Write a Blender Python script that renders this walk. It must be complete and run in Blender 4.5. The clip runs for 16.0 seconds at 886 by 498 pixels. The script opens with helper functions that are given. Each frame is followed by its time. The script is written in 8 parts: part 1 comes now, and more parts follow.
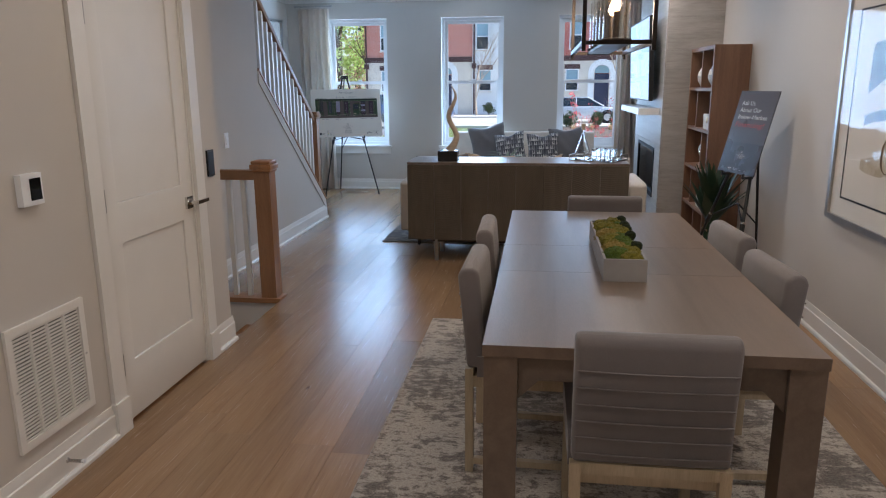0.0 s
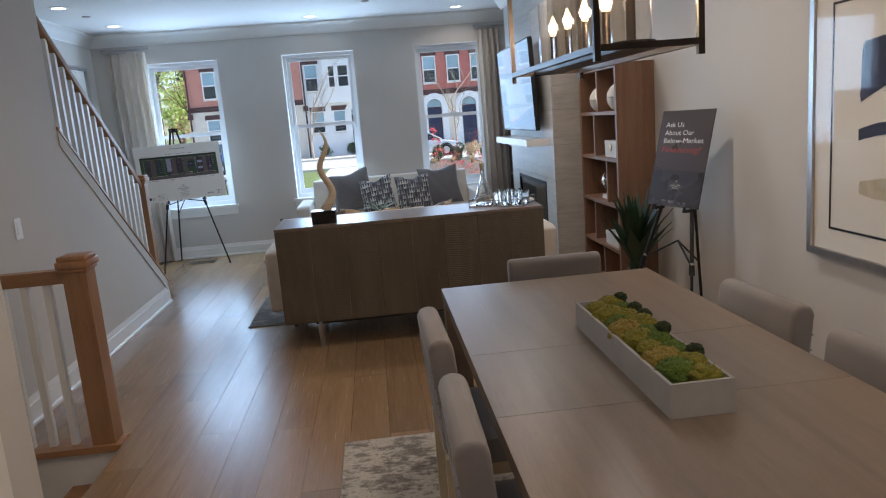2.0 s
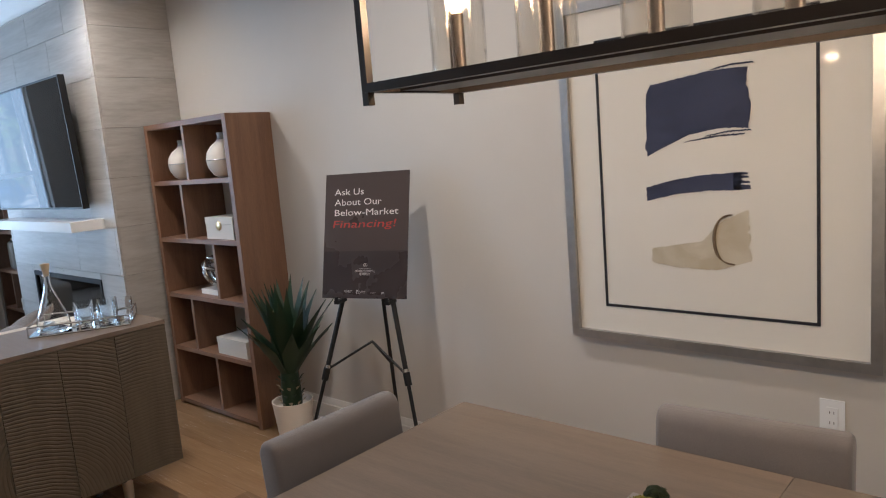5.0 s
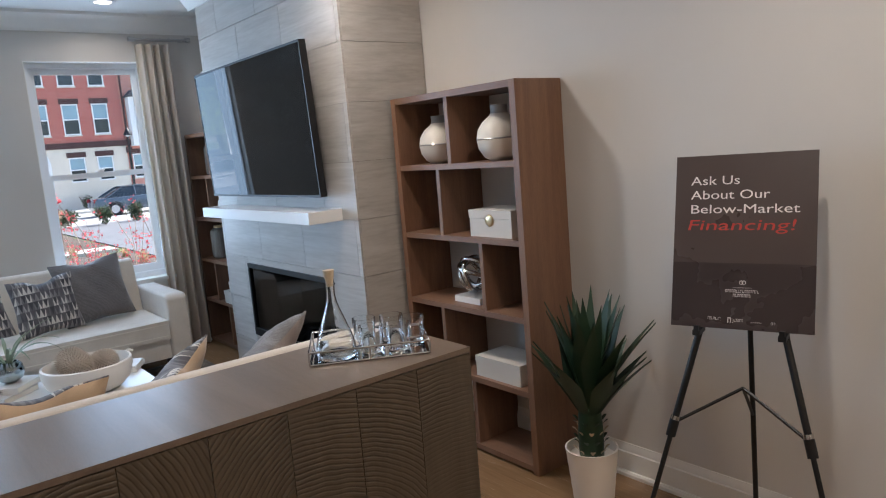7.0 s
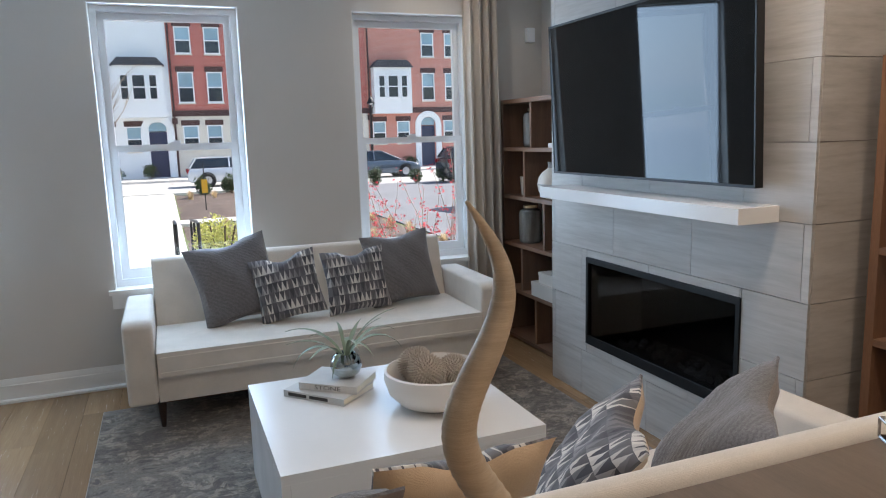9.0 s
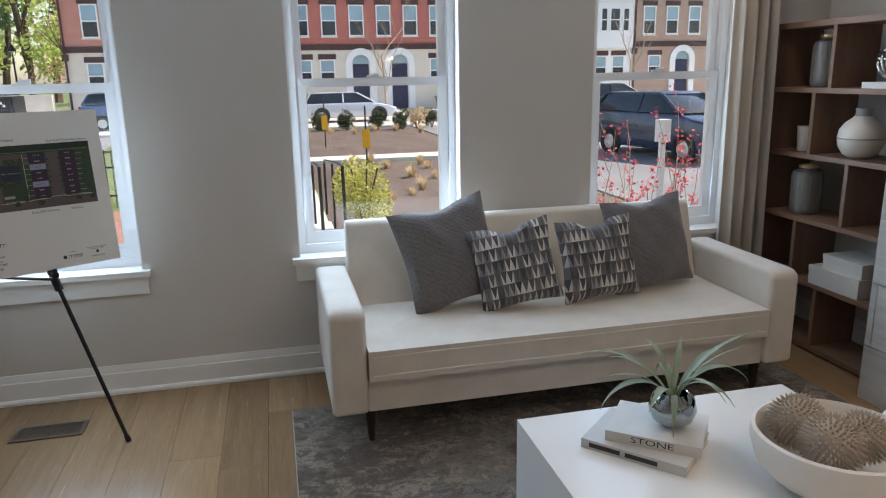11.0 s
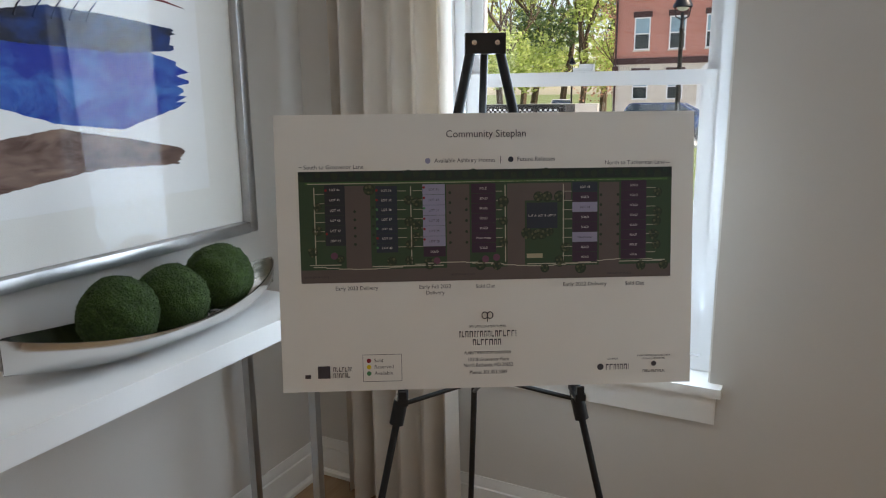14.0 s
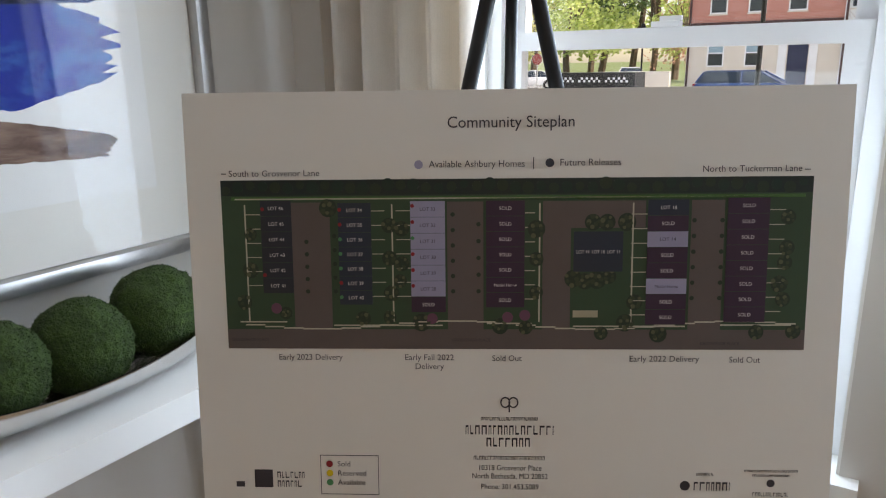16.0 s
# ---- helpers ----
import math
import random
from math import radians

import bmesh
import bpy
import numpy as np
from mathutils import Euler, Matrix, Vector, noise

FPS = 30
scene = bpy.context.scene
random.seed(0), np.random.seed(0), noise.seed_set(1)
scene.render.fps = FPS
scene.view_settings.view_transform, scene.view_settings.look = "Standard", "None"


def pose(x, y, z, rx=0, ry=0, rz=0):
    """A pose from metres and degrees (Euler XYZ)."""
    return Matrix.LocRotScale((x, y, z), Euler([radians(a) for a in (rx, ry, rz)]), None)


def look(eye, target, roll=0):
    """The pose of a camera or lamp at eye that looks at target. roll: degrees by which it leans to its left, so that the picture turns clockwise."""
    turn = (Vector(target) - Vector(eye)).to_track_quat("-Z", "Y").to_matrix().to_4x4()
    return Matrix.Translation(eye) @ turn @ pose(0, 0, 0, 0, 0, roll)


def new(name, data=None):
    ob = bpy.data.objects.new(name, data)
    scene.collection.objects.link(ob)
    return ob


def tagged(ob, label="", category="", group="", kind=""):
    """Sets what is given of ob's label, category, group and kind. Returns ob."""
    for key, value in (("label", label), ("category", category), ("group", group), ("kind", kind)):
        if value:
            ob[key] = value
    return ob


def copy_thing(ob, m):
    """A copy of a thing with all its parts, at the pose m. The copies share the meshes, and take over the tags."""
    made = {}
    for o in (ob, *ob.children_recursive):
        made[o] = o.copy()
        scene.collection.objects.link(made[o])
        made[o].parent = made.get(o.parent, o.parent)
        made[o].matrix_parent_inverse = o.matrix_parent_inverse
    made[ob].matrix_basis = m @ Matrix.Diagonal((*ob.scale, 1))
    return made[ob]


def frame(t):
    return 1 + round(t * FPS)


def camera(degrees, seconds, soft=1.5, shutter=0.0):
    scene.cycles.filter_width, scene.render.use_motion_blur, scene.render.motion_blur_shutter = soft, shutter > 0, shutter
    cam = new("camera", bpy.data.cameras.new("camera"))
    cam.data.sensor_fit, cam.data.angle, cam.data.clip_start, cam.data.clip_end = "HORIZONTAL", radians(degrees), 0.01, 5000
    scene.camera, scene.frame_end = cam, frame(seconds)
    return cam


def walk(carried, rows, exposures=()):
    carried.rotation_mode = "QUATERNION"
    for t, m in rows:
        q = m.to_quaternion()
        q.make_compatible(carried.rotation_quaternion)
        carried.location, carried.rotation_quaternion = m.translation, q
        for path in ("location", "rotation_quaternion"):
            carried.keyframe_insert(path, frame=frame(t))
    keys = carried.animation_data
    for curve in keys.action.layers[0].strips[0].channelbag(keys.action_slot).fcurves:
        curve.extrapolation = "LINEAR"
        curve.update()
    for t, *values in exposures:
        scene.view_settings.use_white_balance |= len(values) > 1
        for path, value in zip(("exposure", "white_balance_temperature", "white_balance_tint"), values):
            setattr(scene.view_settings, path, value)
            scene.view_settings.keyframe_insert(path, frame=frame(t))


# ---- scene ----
cam = camera(64.2, 16.0, soft=1.1)
PATH = [
    (0, (0.562, 0.302, 1.453), (0.298, 2.232, 1.001), -0.4),
    (0.5, (0.483, 0.578, 1.466), (0.179, 2.489, 0.962), -0.7),
    (1, (0.356, 0.83, 1.436), (0.039, 2.737, 0.92), -2.1),
    (1.5, (0.248, 1.111, 1.472), (0.086, 3.055, 1.034), -3.9),
    (2, (0.179, 1.395, 1.474), (0.348, 3.354, 1.107), -4.6),
    (2.5, (0.077, 1.641, 1.47), (0.648, 3.527, 1.128), -3.4),
    (3, (-0.069, 1.928, 1.454), (0.869, 3.666, 1.14), -1.4),
    (3.2, (-0.108, 2.031, 1.449), (0.96, 3.695, 1.146), -1.0),
    (5.3, (-0.168, 3.25, 1.513), (1.314, 4.562, 1.226), -4.8),
    (5.5, (-0.165, 3.368, 1.531), (1.279, 4.72, 1.238), -5.3),
    (6, (-0.17, 3.654, 1.53), (1.155, 5.119, 1.215), -6.3),
    (6.5, (-0.173, 3.974, 1.526), (1.089, 5.495, 1.219), -5.7),
    (7, (-0.184, 4.267, 1.51), (1.038, 5.824, 1.217), -4.7),
    (7.5, (-0.227, 4.578, 1.549), (0.927, 6.186, 1.261), -4.2),
    (8, (-0.317, 4.852, 1.528), (0.694, 6.556, 1.259), -3.0),
    (8.5, (-0.409, 5.181, 1.529), (0.44, 6.97, 1.243), -2.0),
    (8.7, (-0.428, 5.305, 1.522), (0.356, 7.12, 1.224), -1.8),
    (10.8, (-0.849, 6.54, 1.55), (-0.328, 8.412, 1.077), -1.4),
    (11, (-0.894, 6.672, 1.524), (-0.449, 8.562, 1.042), -1.1),
    (11.5, (-1.009, 6.981, 1.523), (-0.817, 8.916, 1.054), 0.2),
    (12, (-1.122, 7.242, 1.535), (-1.179, 9.185, 1.065), 1.7),
    (12.5, (-1.216, 7.513, 1.531), (-1.528, 9.44, 1.098), 1.9),
    (13, (-1.281, 7.74, 1.504), (-1.8, 9.627, 1.092), 1.4),
    (13.5, (-1.341, 7.979, 1.501), (-2.056, 9.804, 1.102), 0.4),
    (14, (-1.368, 8.189, 1.451), (-2.258, 9.928, 1.022), -0.6),
    (14.5, (-1.372, 8.412, 1.459), (-2.388, 10.064, 0.968), -1.1),
    (15, (-1.435, 8.548, 1.447), (-2.47, 10.185, 0.948), -1.0),
    (15.5, (-1.52, 8.696, 1.439), (-2.534, 10.345, 0.939), -0.8),
    (16, (-1.551, 8.749, 1.445), (-2.585, 10.383, 0.936), -0.9),
]
walk(cam, [(t, look(eye, target, roll)) for t, eye, target, roll in PATH], [(0.0, 0.92, 5750, 14), (1.5, 0.95, 6000, 14), (2.5, 0.82, 6000, 13), (3.0, 0.87, 6500, 15), (5.5, 1.22, 5700, 12), (6.0, 1.22, 5600, 10), (6.5, 1.17, 5750, 12), (7.5, 1.13, 6250, 15), (8.5, 1.02, 6350, 15), (11.0, 0.72, 7000, 17), (11.5, 0.68, 7200, 17), (12.0, 0.63, 7900, 20), (12.5, 0.6, 7650, 19), (14.0, 0.76, 7600, 19), (16.0, 0.9, 7800, 21)])

# ---- world, sun, large lights ----
SUN_DIR = Vector((0.96, 0.10, 1.02)).normalized()
world = bpy.data.worlds.new("sky")
scene.world = world
world.use_nodes = True
wn = world.node_tree
wn.nodes.clear()
w_out = wn.nodes.new("ShaderNodeOutputWorld")
w_bg = wn.nodes.new("ShaderNodeBackground")
w_sky = wn.nodes.new("ShaderNodeTexSky")
w_sky.sky_type = "NISHITA"
w_sky.sun_disc = False
w_sky.sun_elevation = math.asin(SUN_DIR.z)
w_sky.sun_rotation = math.atan2(SUN_DIR.x, SUN_DIR.y)
w_bg.inputs["Strength"].default_value = 0.15
wn.links.new(w_sky.outputs[0], w_bg.inputs[0])
wn.links.new(w_bg.outputs[0], w_out.inputs[0])


def lamp(name, kind, m, energy, col, **kw):
    d = bpy.data.lights.new(name, kind)
    d.energy, d.color = energy, col
    for k, v in kw.items():
        if k == "angle":
            d.angle = v
        elif k == "size":
            d.size = v
        elif k == "size_y":
            d.shape = "RECTANGLE"
            d.size_y = v
        elif k == "disk":
            d.shape = "DISK"
            d.size = v
        elif k == "spread":
            d.spread = v
        elif k == "radius":
            d.shadow_soft_size = v
    o = new(name, d)
    o.matrix_world = m
    return o


lamp("sun", "SUN", look(SUN_DIR * 60, (0, 0, 0)), 5.0, (1.0, 0.95, 0.88), angle=radians(0.55))
WINDOWS = (-1.985, -0.378, 1.212)          # middles of the three front windows
WIN_HALF, SILL, HEAD = 0.430, 0.622, 2.352
WALL_Y, CEIL, WALL_R, WALL_L = 10.24, 2.70, 2.22, -2.97
for wx, watts in zip(WINDOWS, (21.0, 22.0, 6.0)):
    lamp("window_daylight", "AREA", look((wx, 10.31, 1.5), (wx, 0, 1.1)), watts, (0.50, 0.74, 1.0), size=0.80, size_y=1.66)
# place and watts of each recessed light; the last seven are unseen added fill
DOWNLIGHTS_AND_FILLS = ((-2.5, 8.32, 0.5), (-2.45, 9.56, 0.3), (-0.39, 9.78, 0.3), (1.27, 9.78, 1.4), (0.3, 7.2, 2.4), (1.3, 7.1, 5.6), (1.72, 1.9, 5.4), (-0.3, 1.2, 4.2), (-0.45, 3.0, 2.2), (-0.3, 4.9, 1.0), (1.3, 5.1, 5.6), (0.9, -1.6, 3.0), (-0.3, -1.6, 9.0))
for lx, ly, watts in DOWNLIGHTS_AND_FILLS:
    lamp("downlight_and_fill_lamp", "AREA", look((lx, ly, CEIL - 0.02), (lx, ly, 0)), watts, (1.0, 0.89, 0.75), disk=0.11, spread=radians(150))


# ---- materials ----
def rgb(r, g, b):
    return tuple(((v / 255 + 0.055) / 1.055) ** 2.4 if v > 10 else v / 255 / 12.92 for v in (r, g, b))


class Net:
    """Small helper that wires shader nodes."""

    def __init__(self, name):
        self.m = bpy.data.materials.new(name)
        self.m.use_nodes = True
        self.t = self.m.node_tree
        self.t.nodes.clear()
        self.out = self.add("ShaderNodeOutputMaterial")

    def add(self, kind, **kw):
        n = self.t.nodes.new(kind)
        for k, v in kw.items():
            n.inputs[k].default_value = v
        return n

    def link(self, a, b):
        self.t.links.new(a, b)

    def coords(self, stretch=(1, 1, 1), shuffle=False):
        tc = self.add("ShaderNodeTexCoord")
        mp = self.add("ShaderNodeMapping", Scale=stretch)
        self.link(tc.outputs["Object"], mp.inputs["Vector"])
        if shuffle:
            info = self.add("ShaderNodeObjectInfo")
            mul = self.add("ShaderNodeVectorMath")
            mul.operation = "SCALE"
            mul.inputs[0].default_value = (17.0, 31.0, 23.0)
            self.link(info.outputs["Random"], mul.inputs["Scale"])
            self.link(mul.outputs[0], mp.inputs["Location"])
        return mp.outputs[0]

    def noise(self, vec, scale, detail=4.0, rough=0.55, distort=0.0):
        n = self.add("ShaderNodeTexNoise", Scale=scale, Detail=detail, Roughness=rough, Distortion=distort)
        self.link(vec, n.inputs["Vector"])
        return n.outputs[0]

    def ramp(self, fac, stops):
        r = self.add("ShaderNodeValToRGB")
        el = r.color_ramp.elements
        while len(el) < len(stops):
            el.new(0.5)
        for e, (p, c) in zip(el, stops):
            e.position, e.color = p, (*c[:3], 1)
        self.link(fac, r.inputs[0])
        return r.outputs[0]

    def math(self, op, a, b=0.0, clamp=False):
        n = self.add("ShaderNodeMath")
        n.operation, n.use_clamp = op, clamp
        for i, v in enumerate((a, b)):
            if isinstance(v, (int, float)):
                n.inputs[i].default_value = v
            else:
                self.link(v, n.inputs[i])
        return n.outputs[0]

    def mix(self, fac, a, b, mode="MIX"):
        n = self.add("ShaderNodeMix")
        n.data_type, n.blend_type = "RGBA", mode
        for i, v in ((0, fac), (6, a), (7, b)):
            if isinstance(v, (int, float)):
                n.inputs[i].default_value = v
            elif isinstance(v, tuple):
                n.inputs[i].default_value = (*v[:3], 1)
            else:
                self.link(v, n.inputs[i])
        return n.outputs[2]

    def finish(self, colour, rough=0.5, metal=0.0, height=None, strength=0.2, dist=0.002, **kw):
        p = self.add("ShaderNodeBsdfPrincipled")
        for key, v in (("Base Color", colour), ("Roughness", rough), ("Metallic", metal)):
            if isinstance(v, (int, float)):
                p.inputs[key].default_value = v
            elif isinstance(v, tuple):
                p.inputs[key].default_value = (*v[:3], 1)
            else:
                self.link(v, p.inputs[key])
        for k, v in kw.items():
            p.inputs[k.replace("_", " ")].default_value = v
        if height is not None:
            b = self.add("ShaderNodeBump", Strength=strength, Distance=dist)
            self.link(height, b.inputs["Height"])
            self.link(b.outputs[0], p.inputs["Normal"])
        self.link(p.outputs[0], self.out.inputs[0])
        return self.m


def plain(name, col, rough=0.5, metal=0.0, var=0.10, scale=3.0, grain=180.0, bump=0.08, stretch=(1, 1, 1), shuffle=False, **kw):
    """A surface of one colour with broad mottling, fine grain and uneven gloss."""
    n = Net(name)
    v = n.coords(stretch, shuffle)
    big, fine = n.noise(v, scale, 5), n.noise(v, grain, 3)
    dark, light = tuple(x * (1 - var) for x in col), tuple(min(1, x * (1 + var)) for x in col)
    c = n.ramp(big, ((0.3, dark), (0.7, light)))
    c = n.mix(var * 0.9, c, n.ramp(fine, ((0.3, dark), (0.7, light))))
    r = n.math("ADD", n.math("MULTIPLY", big, 0.16), rough - 0.08, True)
    return n.finish(c, r, metal, fine, bump, 0.002, **kw)


def timber(name, dark, light, rough=0.42, axis=(9, 0.55, 9), bump=0.10, shuffle=True, tone=0.35, rings=0.0):
    """Planed wood with long grain along the squeezed axis, each piece a tone of its own."""
    n = Net(name)
    v = n.coords(axis, shuffle)
    broad = n.noise(v, 1.1, 4, 0.6, 0.8)
    grain = n.noise(v, 9.0, 6, 0.65, 0.4)
    pores = n.noise(v, 42.0, 3, 0.6)
    c = n.ramp(n.math("ADD", n.math("MULTIPLY", broad, 0.70), n.math("MULTIPLY", grain, 0.30)), ((0.30, dark), (0.68, light)))
    c = n.mix(0.18, c, n.ramp(pores, ((0.35, tuple(x * 0.7 for x in dark)), (0.6, light))))
    info = n.add("ShaderNodeObjectInfo")
    shade = n.ramp(info.outputs["Random"], ((0.0, (1 - tone,) * 3), (0.5, (1, 0.98, 0.96)), (1.0, (1.0, 0.93, 0.86))))
    c = n.mix(1.0, c, shade, "MULTIPLY")
    r = n.math("ADD", n.math("MULTIPLY", grain, 0.12), rough - 0.05, True)
    return n.finish(c, r, 0.0, n.math("ADD", grain, n.math("MULTIPLY", pores, 0.5)), bump, 0.0015)


def fabric(name, col, rough=0.9, weave=900.0, var=0.13, bump=0.35):
    n = Net(name)
    v = n.coords()
    a = n.add("ShaderNodeTexWave", Scale=weave / 5, Distortion=1.2, Detail=2)
    b = n.add("ShaderNodeTexWave", Scale=weave / 5, Distortion=1.2, Detail=2)
    b.bands_direction = "Z"
    n.link(v, a.inputs[0])
    n.link(v, b.inputs[0])
    w = n.math("MULTIPLY", n.math("ADD", a.outputs[1], b.outputs[1]), 0.5)
    mott, fuzz = n.noise(v, 7, 5), n.noise(v, 420, 2)
    dark, light = tuple(x * (1 - var) for x in col), tuple(min(1, x * (1 + var)) for x in col)
    c = n.mix(0.45, n.ramp(mott, ((0.3, dark), (0.7, light))), n.ramp(fuzz, ((0.35, dark), (0.65, light))))
    return n.finish(c, rough, 0, n.math("ADD", w, fuzz), bump, 0.001, Sheen_Weight=0.25, Sheen_Roughness=0.5)


def clear_glass(name, tint=(1, 1, 1), gain=1.0):
    """A thin pane: see-through, with gloss that grows at a slant."""
    n = Net(name)
    lw = n.add("ShaderNodeLayerWeight", Blend=0.5)
    edge = n.math("ADD", n.math("MULTIPLY", n.math("POWER", lw.outputs["Facing"], 5.0), 0.80), 0.035)
    tr = n.add("ShaderNodeBsdfTransparent")
    tr.inputs[0].default_value = (*tint, 1)
    gl = n.add("ShaderNodeBsdfGlossy", Roughness=0.015)
    mx = n.add("ShaderNodeMixShader")
    n.link(n.math("MULTIPLY", edge, gain, True), mx.inputs[0])
    n.link(tr.outputs[0], mx.inputs[1])
    n.link(gl.outputs[0], mx.inputs[2])
    n.link(mx.outputs[0], n.out.inputs[0])
    return n.m


def glow(name, col, power):
    n = Net(name)
    e = n.add("ShaderNodeEmission", Strength=power)
    e.inputs[0].default_value = (*col, 1)
    n.link(e.outputs[0], n.out.inputs[0])
    return n.m


WALL = plain("painted_wall", rgb(200, 195, 188), 0.75, var=0.03, scale=1.2, grain=260, bump=0.10)
CEILING = plain("ceiling_paint", rgb(226, 224, 220), 0.85, var=0.02, scale=1.0, grain=260, bump=0.08)
TRIM = plain("trim_paint", rgb(228, 226, 221), 0.38, var=0.025, scale=4, grain=120, bump=0.04)
VINYL = plain("window_vinyl", rgb(234, 236, 238), 0.35, var=0.02, scale=4, grain=200, bump=0.02)


def oak_boards():
    """Brushed satin oak: each board its own tone, long cathedral grain, a few knots."""
    n = Net("oak_floor")
    v = n.coords((6, 0.45, 6), True)
    broad, grain = n.noise(v, 0.8, 5, 0.6, 1.4), n.noise(v, 6.0, 7, 0.7, 1.0)
    brushed = n.noise(n.coords((60, 1.6, 60), True), 3.0, 5, 0.7, 0.6)
    c = n.ramp(n.math("ADD", n.math("MULTIPLY", broad, 0.65), n.math("MULTIPLY", grain, 0.35)), ((0.32, rgb(140, 110, 80)), (0.5, rgb(156, 126, 94)), (0.68, rgb(168, 138, 104))))
    c = n.mix(0.22, c, n.ramp(brushed, ((0.35, rgb(112, 86, 62)), (0.55, rgb(160, 130, 98)))))
    knots = n.add("ShaderNodeTexVoronoi", Scale=1.4)
    n.link(n.coords((2.2, 0.9, 1), True), knots.inputs["Vector"])
    c = n.mix(n.ramp(knots.outputs["Distance"], ((0.012, (0.75, 0.75, 0.75)), (0.035, (0, 0, 0)))), c, rgb(84, 60, 42))
    info = n.add("ShaderNodeObjectInfo")
    c = n.mix(1.0, c, n.ramp(info.outputs["Random"], ((0.0, (0.72, 0.70, 0.68)), (0.25, (0.86, 0.85, 0.84)), (0.6, (0.97, 0.95, 0.93)), (1.0, (1.06, 1.02, 0.96)))), "MULTIPLY")
    return n.finish(c, n.math("ADD", n.math("MULTIPLY", brushed, 0.16), 0.17), 0.0, n.math("ADD", brushed, n.math("MULTIPLY", grain, 0.6)), 0.10, 0.0015)


OAK = oak_boards()
OAK_RAIL = timber("oak_rail", rgb(138, 98, 66), rgb(176, 134, 94), 0.42, (14, 14, 1.2), 0.08, True, 0.1)
OAK_RAIL_Y = timber("oak_rail_long", rgb(138, 98, 66), rgb(176, 134, 94), 0.42, (1.2, 14, 14), 0.08, True, 0.1)
DARKGAP = plain("subfloor", rgb(46, 34, 26), 0.9)
TABLEWOOD = timber("weathered_table_wood", rgb(100, 87, 76), rgb(127, 112, 99), 0.30, (12, 0.8, 12), 0.10, True, 0.10)
WALNUT = timber("walnut_veneer", rgb(108, 80, 64), rgb(144, 112, 90), 0.45, (10, 10, 0.7), 0.06, True, 0.12)
WALNUT_H = timber("walnut_veneer_level", rgb(108, 80, 64), rgb(144, 112, 90), 0.45, (10, 0.7, 10), 0.06, True, 0.12)
GLASS = clear_glass("window_glass", (0.97, 0.985, 0.98))
PICTURE_GLASS = clear_glass("picture_glass", (0.98, 0.98, 0.98), 0.42)
DRINK_GLASS = Net("drinking_glass").finish((0.98, 0.99, 0.99), 0.01, 0.0, IOR=1.45, Transmission_Weight=1.0)
CHROME = plain("polished_nickel", (0.62, 0.61, 0.59), 0.16, 1.0, var=0.05, bump=0.01)
STEEL = plain("brushed_steel", (0.46, 0.45, 0.44), 0.32, 1.0, var=0.06, bump=0.02)
BRONZE = plain("dark_bronze", rgb(52, 44, 38), 0.38, 0.6, var=0.1, bump=0.03)
BLACK = plain("black_metal", rgb(26, 26, 27), 0.42, 0.2, var=0.1, bump=0.02)
BLACKGLOSS = Net("screen_glass").finish((0.006, 0.007, 0.008), 0.03, Specular_IOR_Level=0.3)
WHITEGLOSS = plain("white_lacquer", rgb(232, 230, 226), 0.22, var=0.02, scale=3, grain=60, bump=0.015)
LINEN = fabric("cream_sofa_linen", rgb(207, 197, 184), 0.92)
GREYCLOTH = fabric("grey_chair_cloth", rgb(115, 108, 105), 0.92)
CURTAIN = fabric("curtain_linen", rgb(214, 206, 196), 0.92, 700)
ct_tree = CURTAIN.node_tree
ct_thin, ct_mix = ct_tree.nodes.new("ShaderNodeBsdfTranslucent"), ct_tree.nodes.new("ShaderNodeMixShader")
ct_out = next(k for k in ct_tree.nodes if k.bl_idname == "ShaderNodeOutputMaterial")
ct_cloth = ct_out.inputs[0].links[0].from_socket
ct_thin.inputs[0].default_value, ct_mix.inputs[0].default_value = (*rgb(226, 214, 198), 1), 0.35
ct_tree.links.new(ct_cloth, ct_mix.inputs[1])
ct_tree.links.new(ct_thin.outputs[0], ct_mix.inputs[2])
ct_tree.links.new(ct_mix.outputs[0], ct_out.inputs[0])
PALEWOOD = timber("pale_leg_wood", rgb(160, 146, 120), rgb(196, 180, 154), 0.5, (14, 14, 1), 0.06, True, 0.08)
PAPER = plain("art_paper", rgb(226, 222, 214), 0.85, var=0.02, bump=0.05)
WHITEBOARD = plain("foam_board", rgb(224, 219, 210), 0.45, var=0.015, scale=2, bump=0.02)


# ---- building blocks ----
def box(bm, x0, y0, z0, x1, y1, z1):
    v = [bm.verts.new(p) for p in ((x0, y0, z0), (x1, y0, z0), (x1, y1, z0), (x0, y1, z0), (x0, y0, z1), (x1, y0, z1), (x1, y1, z1), (x0, y1, z1))]
    for f in ((3, 2, 1, 0), (4, 5, 6, 7), (0, 1, 5, 4), (1, 2, 6, 5), (2, 3, 7, 6), (3, 0, 4, 7)):
        bm.faces.new([v[i] for i in f])
    return v


def solid(*dims):
    bm = bmesh.new()
    box(bm, *dims)
    return bm


